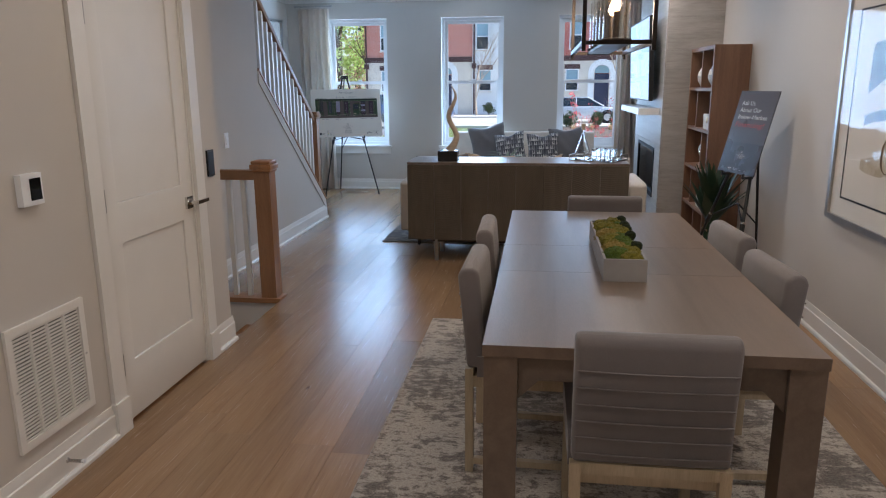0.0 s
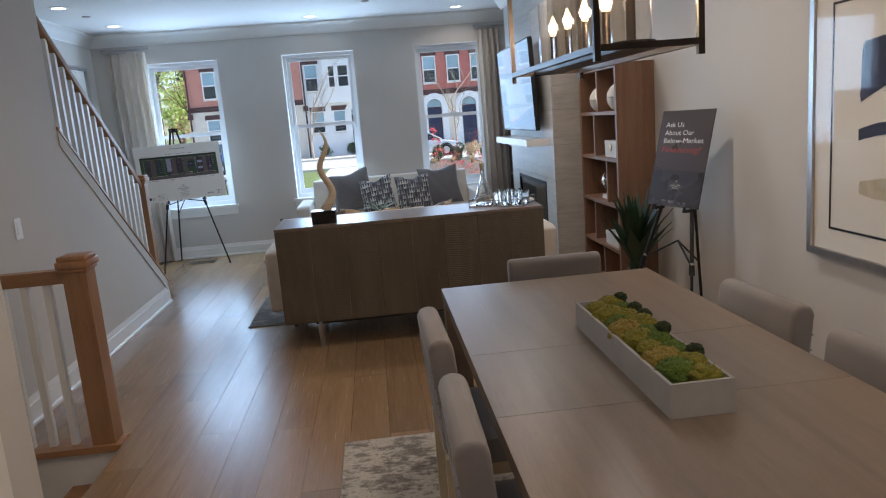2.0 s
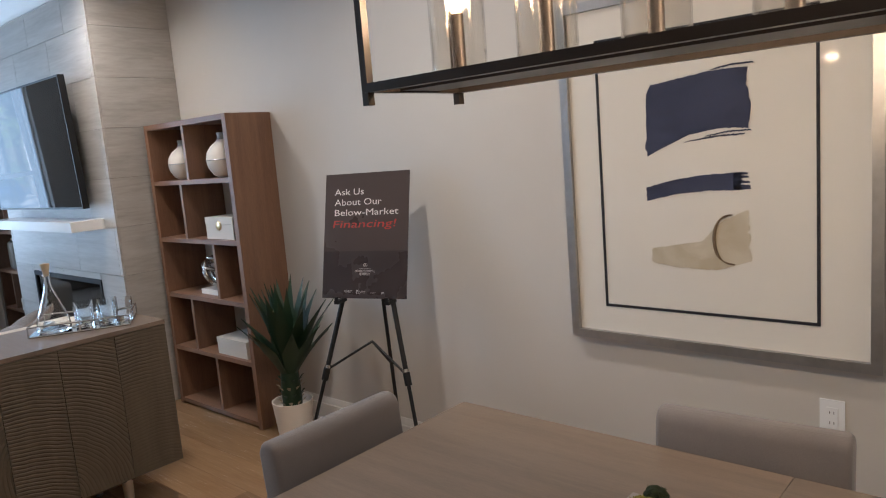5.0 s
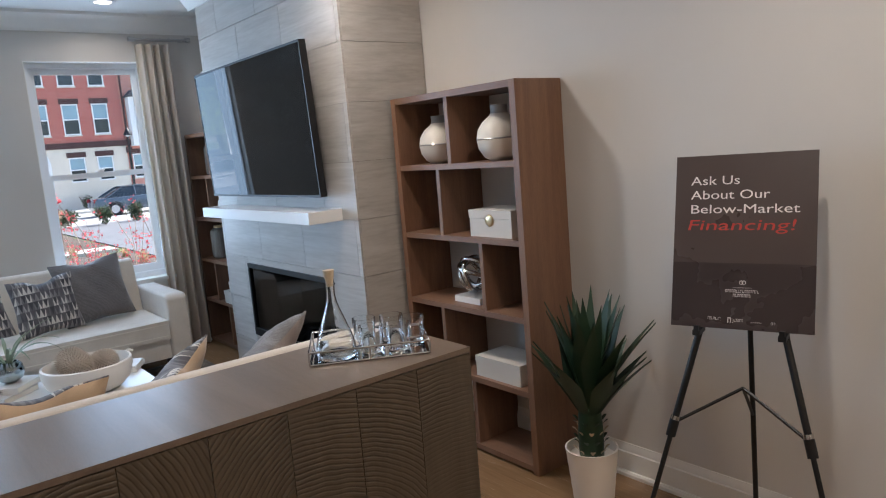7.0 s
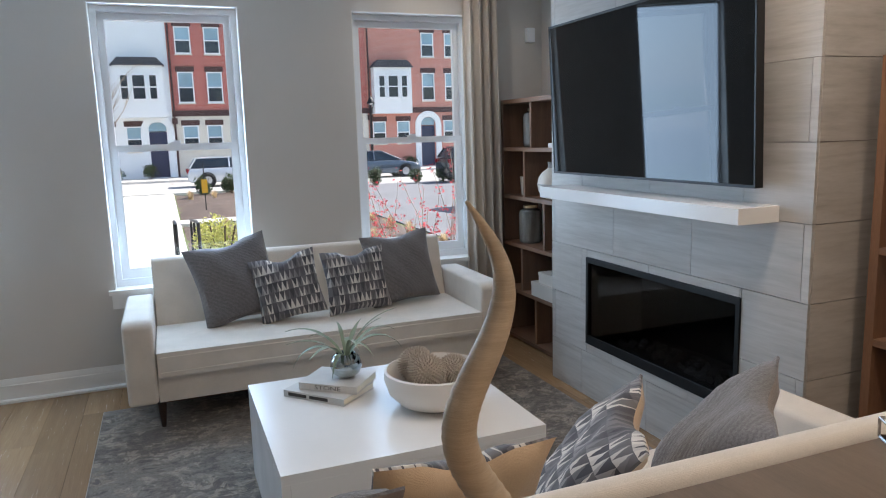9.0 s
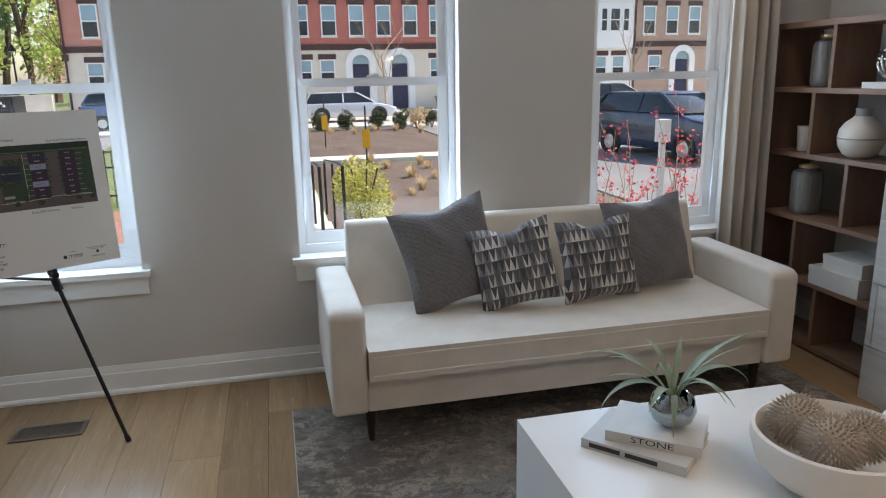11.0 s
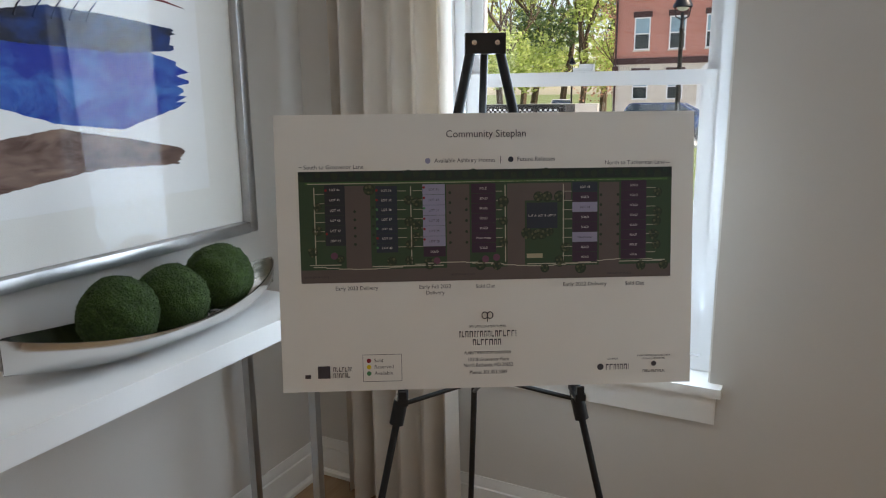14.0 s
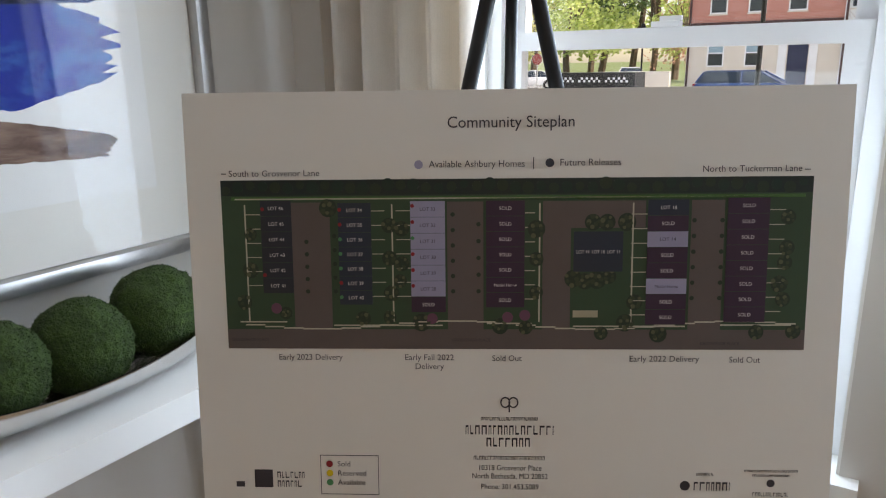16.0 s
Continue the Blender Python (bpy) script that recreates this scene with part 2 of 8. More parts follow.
def prism(bm, pts, a, b, axis="z"):
    """A polygon (pairs of coordinates) pulled from a to b along an axis."""
    put = {"z": lambda u, v, w: (u, v, w), "y": lambda u, v, w: (u, w, v), "x": lambda u, v, w: (w, u, v)}[axis]
    lo, hi = [bm.verts.new(put(u, v, a)) for u, v in pts], [bm.verts.new(put(u, v, b)) for u, v in pts]
    n = len(pts)
    bm.faces.new(lo)
    bm.faces.new(hi[::-1])
    for i in range(n):
        bm.faces.new((lo[i], hi[i], hi[(i + 1) % n], lo[(i + 1) % n]))
    bmesh.ops.recalc_face_normals(bm, faces=bm.faces[:])
    return bm


def lathe(bm, prof, n=28, at=(0, 0, 0), sx=1.0, sy=1.0):
    rings = []
    for r, z in prof:
        if r < 1e-5:
            rings.append([bm.verts.new((at[0], at[1], at[2] + z))])
        else:
            rings.append([bm.verts.new((at[0] + sx * r * math.cos(2 * math.pi * i / n), at[1] + sy * r * math.sin(2 * math.pi * i / n), at[2] + z)) for i in range(n)])
    for a, b in zip(rings, rings[1:]):
        for i in range(n):
            j = (i + 1) % n
            q = [a[i % len(a)], a[j % len(a)], b[j % len(b)], b[i % len(b)]]
            q = list(dict.fromkeys(q))
            if len(q) > 2:
                bm.faces.new(q)
    return bm


def tube(bm, pts, rad, n=8, cap=True):
    """A round bar along points; rad is one radius or one for each point."""
    pts = [Vector(p) for p in pts]
    rads = rad if isinstance(rad, (list, tuple)) else [rad] * len(pts)
    rings, up = [], Vector((0.123, 0.321, 0.94)).normalized()
    for i, p in enumerate(pts):
        d = (pts[min(i + 1, len(pts) - 1)] - pts[max(i - 1, 0)]).normalized()
        s = d.cross(up)
        s = s.normalized() if s.length > 1e-4 else d.orthogonal().normalized()
        u = s.cross(d).normalized()
        up = u
        rings.append([bm.verts.new(p + rads[i] * (s * math.cos(2 * math.pi * k / n) + u * math.sin(2 * math.pi * k / n))) for k in range(n)])
    for a, b in zip(rings, rings[1:]):
        for k in range(n):
            bm.faces.new((a[k], a[(k + 1) % n], b[(k + 1) % n], b[k]))
    if cap:
        bm.faces.new(rings[0][::-1])
        bm.faces.new(rings[-1])
    return bm


def pillow(bm, w, h, t, pinch=0.10, n=14, sag=0.0, seed=0):
    """A stuffed square cushion standing on its edge: w along x, h along z, t thick along y."""
    rnd = random.Random(seed)
    ph = [rnd.uniform(0, 6.28) for _ in range(4)]

    def place(u, v, side):
        e = 1 - pinch * (1 - abs(u) ** 1.5) * abs(v) ** 3
        f = 1 - pinch * (1 - abs(v) ** 1.5) * abs(u) ** 3
        body = max(0.0, (1 - u * u) * (1 - v * v)) ** 0.42
        wr = 0.012 * math.sin(5 * u + ph[0]) * math.sin(4 * v + ph[1]) * body + 0.006 * math.sin(11 * u + 7 * v + ph[2]) * body
        x = u * w / 2 * f
        z = h / 2 + v * h / 2 * e - sag * max(0, v) * max(0.0, 1 - (u / 0.45) ** 2)
        return (x, side * (t / 2 * body * (1 - 0.15 * v) + 0.004) + wr, z)

    grids = []
    for side in (-1, 1):
        grids.append([[bm.verts.new(place(-1 + 2 * i / n, -1 + 2 * j / n, side)) for j in range(n + 1)] for i in range(n + 1)])
    for g, flip in zip(grids, (False, True)):
        for i in range(n):
            for j in range(n):
                q = (g[i][j], g[i + 1][j], g[i + 1][j + 1], g[i][j + 1])
                bm.faces.new(q[::-1] if flip else q)
    rim = [(i, 0) for i in range(n)] + [(n, j) for j in range(n)] + [(i, n) for i in range(n, 0, -1)] + [(0, j) for j in range(n, 0, -1)]
    for (a, b), (c, d) in zip(rim, rim[1:] + rim[:1]):
        bm.faces.new((grids[0][a][b], grids[1][a][b], grids[1][c][d], grids[0][c][d]))
    return bm


def slab_with_holes(bm, us, vs, holes, d0, d1, axis):
    """A wall or ceiling: cells of a grid less the holes, from d0 to d1 along its axis."""
    put = {"x": lambda u, v, d: (d, u, v), "y": lambda u, v, d: (u, d, v), "z": lambda u, v, d: (u, v, d)}[axis]
    us, vs = sorted({*us, *(h[0] for h in holes), *(h[1] for h in holes)}), sorted({*vs, *(h[2] for h in holes), *(h[3] for h in holes)})

    def full(i, j):
        if not (0 <= i < len(us) - 1 and 0 <= j < len(vs) - 1):
            return False
        u, v = (us[i] + us[i + 1]) / 2, (vs[j] + vs[j + 1]) / 2
        return not any(a < u < b and c < v < d for a, b, c, d in holes)

    cache = {}

    def vert(i, j, k):
        if (i, j, k) not in cache:
            cache[i, j, k] = bm.verts.new(put(us[i], vs[j], (d0, d1)[k]))
        return cache[i, j, k]

    for i in range(len(us) - 1):
        for j in range(len(vs) - 1):
            if not full(i, j):
                continue
            for k in (0, 1):
                bm.faces.new([vert(a, b, k) for a, b in ((i, j), (i + 1, j), (i + 1, j + 1), (i, j + 1))])
            for ni, nj, e in ((i - 1, j, ((i, j), (i, j + 1))), (i + 1, j, ((i + 1, j), (i + 1, j + 1))), (i, j - 1, ((i, j), (i + 1, j))), (i, j + 1, ((i, j + 1), (i + 1, j + 1)))):
                if not full(ni, nj):
                    (a, b), (c, d) = e
                    bm.faces.new((vert(a, b, 0), vert(c, d, 0), vert(c, d, 1), vert(a, b, 1)))
    bmesh.ops.recalc_face_normals(bm, faces=bm.faces[:])
    return bm


def mesh(name, bm, material, bevel=0.0, seg=2, smooth=True):
    if bevel:
        edges = [e for e in bm.edges if len(e.link_faces) == 2 and e.calc_face_angle(0) > 0.5]
        bmesh.ops.bevel(bm, geom=edges, offset=bevel, segments=seg, profile=0.5, affect="EDGES", clamp_overlap=True)
    me = bpy.data.meshes.new(name)
    bm.to_mesh(me)
    bm.free()
    if smooth:
        me.shade_smooth()
        me.set_sharp_from_angle(angle=0.7)
    me.materials.append(material)
    return me


def part(name, bm, material, parent, label="", bevel=0.0, seg=2, at=None):
    ob = new(name, mesh(name, bm, material, bevel, seg))
    ob.parent = parent
    if at is not None:
        ob.matrix_basis = at
    return tagged(ob, label)


def thing(name, label, category, at=None, group="", kind=""):
    ob = new(name)
    ob.empty_display_size = 0.1
    if at is not None:
        ob.matrix_basis = at
    return tagged(ob, label, category, group, kind)


def whole(name, bm, material, label, category, at=None, group="", bevel=0.0, seg=2, kind=""):
    ob = new(name, mesh(name, bm, material, bevel, seg))
    if at is not None:
        ob.matrix_basis = at
    return tagged(ob, label, category, group, kind)


def structure(name, bm, material, label="", bevel=0.0):
    return whole(name, bm, material, label or name.replace("_", " "), "structure", bevel=bevel, kind="structure")


def joined(*dims):
    bm = bmesh.new()
    for d in dims:
        box(bm, *d)
    return bm


def lettering(name, body, size, material, parent, at, align="CENTER", label="", width=None, lift=0.0006):
    """Words in the built-in font as a thin mesh, reading along x with z up, facing -y."""
    cu = bpy.data.curves.new(name, "FONT")
    cu.body, cu.size, cu.align_x, cu.align_y = body, size, align, "CENTER"
    cu.resolution_u = 3
    tmp = bpy.data.objects.new(name, cu)
    me = bpy.data.meshes.new_from_object(tmp)
    bpy.data.objects.remove(tmp)
    xs = [v.co.x for v in me.vertices]
    if width and xs:
        me.transform(Matrix.Diagonal((width / (max(xs) - min(xs)), 1, 1, 1)))
    me.transform(Matrix.Rotation(radians(90), 4, "X") @ Matrix.Translation((0, 0, lift)))
    me.name = name
    me.materials.clear()
    me.materials.append(material)
    ob = new(name, me)
    ob.parent = parent
    ob.matrix_basis = Matrix.Translation(at)
    return tagged(ob, label)


# ---- structure of the house ----
bm = bmesh.new()
# extended unseen above and beside the room to cast the house's shadow outside
slab_with_holes(bm, (-7.0, 6.0), (-1.2, 8.6), [(w - WIN_HALF, w + WIN_HALF, SILL, HEAD) for w in WINDOWS], WALL_Y, WALL_Y + 0.22, "y")
structure("wall_front", bm, WALL, "greige painted front wall with three tall windows, extended unseen to cast shade outside")
structure("wall_right", solid(WALL_R, -3.6, -0.3, WALL_R + 0.15, WALL_Y, CEIL + 0.1), WALL, "greige painted party wall")
structure("wall_left", solid(WALL_L - 0.15, 3.88, -1.3, WALL_L, WALL_Y, CEIL + 0.1), WALL, "greige painted side wall beyond the stairs")
structure("wall_back", solid(-1.2, -3.75, -0.3, WALL_R + 0.15, -3.6, CEIL + 0.1), WALL, "greige painted back wall")
DOOR_Y0, DOOR_Y1, DW = 2.93, 3.72, -1.20
bm = bmesh.new()
slab_with_holes(bm, (-3.6, 4.03), (-0.3, CEIL + 0.1), [(DOOR_Y0, DOOR_Y1, -0.05, 2.06)], DW - 0.12, DW, "x")
structure("wall_closet", bm, WALL, "greige painted wall with the closet door")
structure("wall_stairwell", solid(WALL_L, 3.91, -1.3, DW - 0.12, 4.03, CEIL + 0.1), WALL, "greige painted stairwell wall")
SW = -1.82     # face of the wall beside the upper stairs


def slope(y):
    return 0.17 + 0.785 * (8.0 - y)


bm = bmesh.new()
prism(bm, [(4.03, -1.3), (7.95, -1.3), (7.95, slope(7.95)), (6.2, slope(6.2)), (6.2, CEIL + 0.1), (4.03, CEIL + 0.1)], SW - 0.11, SW, "x")
structure("wall_stairs", bm, WALL, "greige painted sloping wall under the balustrade")
structure("ceiling", joined((WALL_L, 3.88, CEIL, WALL_R, WALL_Y, CEIL + 0.12), (-1.25, -3.6, CEIL, WALL_R, 3.88, CEIL + 0.12)), CEILING, "smooth white painted ceiling")


def sweep_profile(prof, a, b, inward):
    """A moulding: profile pairs (out from the wall, height) run level from a to b."""
    bm = bmesh.new()
    a, b, w = Vector(a), Vector(b), Vector(inward)
    ra = [bm.verts.new(a + w * o + Vector((0, 0, h))) for o, h in prof]
    rb = [bm.verts.new(b + w * o + Vector((0, 0, h))) for o, h in prof]
    n = len(prof)
    for i in range(n):
        bm.faces.new((ra[i], ra[(i + 1) % n], rb[(i + 1) % n], rb[i]))
    bm.faces.new(ra)
    bm.faces.new(rb[::-1])
    bmesh.ops.recalc_face_normals(bm, faces=bm.faces[:])
    return bm


CROWN = [(0.0, -0.135), (0.012, -0.135), (0.016, -0.118), (0.03, -0.105), (0.06, -0.06), (0.085, -0.03), (0.10, -0.022), (0.105, 0.0), (0.0, 0.0)]
CH0, CH1, CHX = 7.36, 9.22, 1.71     # fireplace chimney: ends along y, front face
for a, b, w in (((WALL_L, WALL_Y, CEIL), (WALL_R, WALL_Y, CEIL), (0, -1, 0)), ((WALL_R, -3.6, CEIL), (WALL_R, CH0, CEIL), (-1, 0, 0)), ((WALL_R, CH1, CEIL), (WALL_R, WALL_Y, CEIL), (-1, 0, 0)),
                ((CHX, CH0 - 0.1, CEIL), (CHX, CH1 + 0.1, CEIL), (-1, 0, 0)), ((CHX - 0.1, CH0, CEIL), (WALL_R, CH0, CEIL), (0, -1, 0)), ((WALL_L, 7.9, CEIL), (WALL_L, WALL_Y, CEIL), (1, 0, 0)), ((DW, -3.6, CEIL), (DW, 4.03, CEIL), (1, 0, 0))):
    structure("crown_moulding", sweep_profile(CROWN, a, b, w), TRIM, "white painted crown moulding")
BASE = [(0.0, 0.0), (0.030, 0.0), (0.030, 0.014), (0.023, 0.022), (0.0145, 0.023), (0.0145, 0.106), (0.0095, 0.110), (0.0095, 0.118), (0.006, 0.132), (0.004, 0.146), (0.0, 0.146)]
for a, b, w in (((WALL_L, WALL_Y, 0), (WALL_R, WALL_Y, 0), (0, -1, 0)), ((WALL_R, -3.6, 0), (WALL_R, CH0, 0), (-1, 0, 0)), ((WALL_R, CH1, 0), (WALL_R, WALL_Y, 0), (-1, 0, 0)), ((WALL_L, 7.95, 0), (WALL_L, WALL_Y, 0), (1, 0, 0)),
                ((DW, -3.6, 0), (DW, DOOR_Y0 - 0.095, 0), (1, 0, 0)), ((DW, DOOR_Y1 + 0.095, 0), (DW, 4.045, 0), (1, 0, 0)), ((SW, 4.9, 0), (SW, 7.96, 0), (1, 0, 0)), ((-1.2, -3.6, 0), (WALL_R, -3.6, 0), (0, 1, 0))):
    structure("baseboard", sweep_profile(BASE, a, b, w), TRIM, "white painted baseboard with a shoe moulding")

# windows: vinyl frame, two sashes, two panes, stool and apron
MEET = 1.49
for wi, wx in enumerate(WINDOWS):
    x0, x1, y0, y1 = wx - WIN_HALF, wx + WIN_HALF, WALL_Y + 0.085, WALL_Y + 0.19
    win = thing(f"window_{wi + 1}", "tall white vinyl double-hung window above a painted sill", "window", Matrix.Translation((wx, y0, SILL)), kind="structure")

    def ring(a0, a1, b0, b1, wid, low, top, f, bk):
        return joined((a0, f, b0, a0 + wid, bk, b1), (a1 - wid, f, b0, a1, bk, b1), (a0 + wid, f, b0, a1 - wid, bk, b0 + low), (a0 + wid, f, b1 - top, a1 - wid, bk, b1))
    W, H = WIN_HALF, HEAD - SILL
    part("window_frame", ring(-W, W, 0.0, H, 0.042, 0.05, 0.042, 0.0, 0.10), VINYL, win, bevel=0.003)
    part("upper_sash", ring(-W + 0.043, W - 0.043, MEET - SILL - 0.018, H - 0.043, 0.038, 0.036, 0.04, 0.05, 0.088), VINYL, win, bevel=0.003)
    part("lower_sash", ring(-W + 0.043, W - 0.043, 0.051, MEET - SILL + 0.022, 0.048, 0.06, 0.042, 0.012, 0.048), VINYL, win, bevel=0.003)
    for nm, a, b, yy in (("upper_pane", MEET - SILL + 0.01, H - 0.075, 0.068), ("lower_pane", 0.105, MEET - SILL - 0.015, 0.03)):
        pane = part(nm, solid(-W + 0.075, yy, a, W - 0.075, yy + 0.004, b), GLASS, win, "clear window glass")
        pane.visible_shadow = False
    part("sash_lock", joined((-0.03, 0.004, MEET - SILL + 0.0225, 0.03, 0.03, MEET - SILL + 0.034), (-0.01, -0.004, MEET - SILL + 0.034, 0.035, 0.01, MEET - SILL + 0.044)), VINYL, win, bevel=0.002)
    part("window_sill", solid(-W - 0.035, -0.128, -0.024, W + 0.035, -0.002, 0.004), TRIM, win, bevel=0.006)
    part("apron", solid(-W - 0.02, -0.103, -0.115, W + 0.02, -0.087, -0.0245), TRIM, win, bevel=0.004)
    part("jamb_lining", joined((-W, -0.083, 0.0045, -W + 0.006, -0.001, H), (W - 0.006, -0.083, 0.0045, W, -0.001, H), (-W + 0.006, -0.083, H - 0.006, W - 0.006, -0.001, H)), TRIM, win)

# two added blocks keep sky light from leaking round the shut door
structure("door_threshold", solid(DW - 0.118, DOOR_Y0 + 0.012, -0.06, DW - 0.001, DOOR_Y1 - 0.012, -0.0125), OAK_RAIL_Y, "added oak-coloured block sealing light out under the closet door")
structure("closet_lining", solid(DW - 0.119, DOOR_Y0 + 0.012, -0.012, DW - 0.062, DOOR_Y1 - 0.012, 2.05), TRIM, "added painted slab blocking light behind the shut closet door")
# closet door with casing, plinths, hinges and lever
door = thing("door_1", "white painted two-panel closet door, shut", "door", Matrix.Translation((DW, (DOOR_Y0 + DOOR_Y1) / 2, 0)), kind="structure")
HD = (DOOR_Y1 - DOOR_Y0) / 2 - 0.012
bm = bmesh.new()
slab_with_holes(bm, (-HD, HD), (0.012, 2.04), [(-HD + 0.112, HD - 0.108, 0.975, 1.90), (-HD + 0.112, HD - 0.108, 0.272, 0.797)], -0.040, -0.006, "x")
part("door_frame", bm, TRIM, door, bevel=0.004)
for a, b in ((0.975, 1.90), (0.272, 0.797)):
    part("door_panel", solid(-0.034, -HD + 0.114, a + 0.002, -0.016, HD - 0.110, b - 0.002), TRIM, door, bevel=0.006)
for s in (-1, 1):
    e = s * (HD + 0.012)
    part("casing", solid(0.0, min(e, e + s * 0.088), 0.145, 0.018, max(e, e + s * 0.088), 2.15), TRIM, door, bevel=0.005)
    part("plinth", solid(0.0, min(e - s * 0.004, e + s * 0.094), 0.0, 0.028, max(e - s * 0.004, e + s * 0.094), 0.15), TRIM, door, bevel=0.004)
    part("jamb", solid(-0.12, min(e, e - s * 0.011), 0.0, -0.001, max(e, e - s * 0.011), 2.055), TRIM, door)
part("casing", solid(0.0, -HD - 0.012, 2.062, 0.018, HD + 0.012, 2.15), TRIM, door, bevel=0.005)
for z in (0.287, 1.0, 1.74):
    bm = bmesh.new()
    tube(bm, [(0.008, -HD - 0.005, z - 0.048), (0.008, -HD - 0.005, z + 0.048)], 0.0085, 10)
    part("hinge", bm, STEEL, door, "brushed nickel hinge")
bm = bmesh.new()
box(bm, -0.006, HD - 0.083, 0.85, 0.006, HD - 0.023, 0.91)
tube(bm, [(0.004, HD - 0.053, 0.88), (0.05, HD - 0.053, 0.88)], 0.011, 10)
box(bm, 0.042, HD - 0.062, 0.872, 0.056, HD + 0.055, 0.89)
part("door_handle", bm, CHROME, door, "square polished nickel lever handle", bevel=0.002)

# stairs: treads up behind the sloping wall, balusters, handrail, newels, steps down
stairs = thing("staircase", "oak staircase with white balusters behind a sloping wall", "stairs", Matrix.Translation((-2.4, 7.9, 0)), kind="structure")
for i in range(10):
    part("tread", solid(WALL_L + 2.4 + 0.003, -0.255 * (i + 1) - 0.02 + 0.05, 0.2 * (i + 1) - 0.03, SW + 2.4 - 0.113, -0.255 * i + 0.05, 0.2 * (i + 1)), OAK_RAIL_Y, stairs, bevel=0.006)
    part("riser", solid(WALL_L + 2.4 + 0.003, -0.255 * i + 0.005, 0.2 * i, SW + 2.4 - 0.113, -0.255 * i + 0.022, 0.2 * (i + 1) - 0.031), TRIM, stairs)
bm = bmesh.new()
prism(bm, [(7.955, slope(7.955) + 0.002), (7.955, slope(7.955) + 0.022), (6.2, slope(6.2) + 0.022), (6.2, slope(6.2) + 0.002)], SW - 0.125, SW + 0.014, "x")
cap = part("wall_cap", bm, OAK_RAIL, stairs, "oak cap on the sloping wall")
cap.matrix_basis = Matrix.Translation((2.4, -7.9, 0))
bm = bmesh.new()
prism(bm, [(7.955, slope(7.955) - 0.10), (7.955, slope(7.955) - 0.001), (6.2, slope(6.2) - 0.001), (6.2, slope(6.2) - 0.10)], SW + 0.001, SW + 0.008, "x")
part("skirt_board", bm, WALL, stairs).matrix_basis = Matrix.Translation((2.4, -7.9, 0))
bm = bmesh.new()
prism(bm, [(7.78, slope(7.78) + 0.72), (7.78, slope(7.78) + 0.785), (6.2, slope(6.2) + 0.785), (6.2, slope(6.2) + 0.72)], SW - 0.083, SW - 0.027, "x")
part("handrail", bm, OAK_RAIL_Y, stairs, bevel=0.008).matrix_basis = Matrix.Translation((2.4, -7.9, 0))
for i in range(15):
    y = 6.27 + i * 0.103
    part("baluster", solid(-0.016, -0.016, 0, 0.016, 0.016, 0.715), TRIM, stairs, "square white painted baluster", bevel=0.002).matrix_basis = Matrix.Translation((2.4 + SW - 0.055, y - 7.9, slope(y) + 0.010))


def newel(name, parent, m, height, half=0.043):
    bm = joined((-half, -half, 0, half, half, height - 0.07))
    part(name, bm, OAK_RAIL, parent, "square oak newel post", bevel=0.004).matrix_basis = m
    bm = joined((-half - 0.012, -half - 0.012, height - 0.088, half + 0.012, half + 0.012, height - 0.07), (-half - 0.02, -half - 0.02, height - 0.07, half + 0.02, half + 0.02, height - 0.035))
    prism(bm, [(-half - 0.012, -half - 0.012), (half + 0.012, -half - 0.012), (half + 0.012, half + 0.012), (-half - 0.012, half + 0.012)], height - 0.035, height - 0.012)
    part("newel_cap", bm, OAK_RAIL, parent, bevel=0.006).matrix_basis = m


newel("newel", stairs, Matrix.Translation((2.4 + SW - 0.055, 7.83 - 7.9, slope(7.83) + 0.02)), 0.87)
GX = -1.284
guard = thing("stair_guard", "oak newel and rail with white balusters guarding steps down", "railing", Matrix.Translation((GX, 4.88, 0)), kind="structure")
newel("newel", guard, Matrix.Translation((0, 0, 0.014)), 0.965, 0.055)
part("handrail", solid(SW - GX + 0.002, -0.03, 0.835, -0.056, 0.03, 0.90), OAK_RAIL_Y, guard, bevel=0.01)
part("shoe_rail", solid(SW - GX + 0.002, -0.075, -0.02, 0.085, 0.06, 0.013), OAK_RAIL_Y, guard, bevel=0.006)
for i in range(5):
    part("baluster", solid(-0.016, -0.016, 0, 0.016, 0.016, 0.821), TRIM, guard, "square white painted baluster", bevel=0.002).matrix_basis = Matrix.Translation((-0.155 - i * 0.105, 0, 0.0135))
steps = thing("steps_down", "oak steps leading down beside the closet", "stairs", Matrix.Translation((-1.5, 4.5, -0.6)), kind="structure")
for i in range(3):
    part("tread", solid(0.3 - 0.27 * (i + 1), -0.345, 0.6 - 0.19 * (i + 1) - 0.03, 0.3 - 0.27 * i + 0.02, 0.33, 0.6 - 0.19 * (i + 1)), OAK_RAIL_Y, steps, bevel=0.006)
    part("riser", solid(0.3 - 0.27 * i - 0.02, -0.345, 0.6 - 0.19 * (i + 1), 0.3 - 0.27 * i - 0.002, 0.33, 0.6 - 0.19 * i - 0.031), TRIM, steps)
structure("stair_skirt", solid(SW, 4.835, -0.9, DW, 4.86, -0.021), TRIM, "painted face of the floor edge above the steps down")
structure("subfloor", joined((DW, -3.6, -0.25, WALL_R, WALL_Y, -0.014), (SW, 4.86, -0.25, DW, WALL_Y, -0.014), (WALL_L, 7.95, -0.25, SW, WALL_Y, -0.014), (WALL_L, 4.03, -1.3, DW, 4.83, -1.2)), DARKGAP, "dark subfloor under the planks")


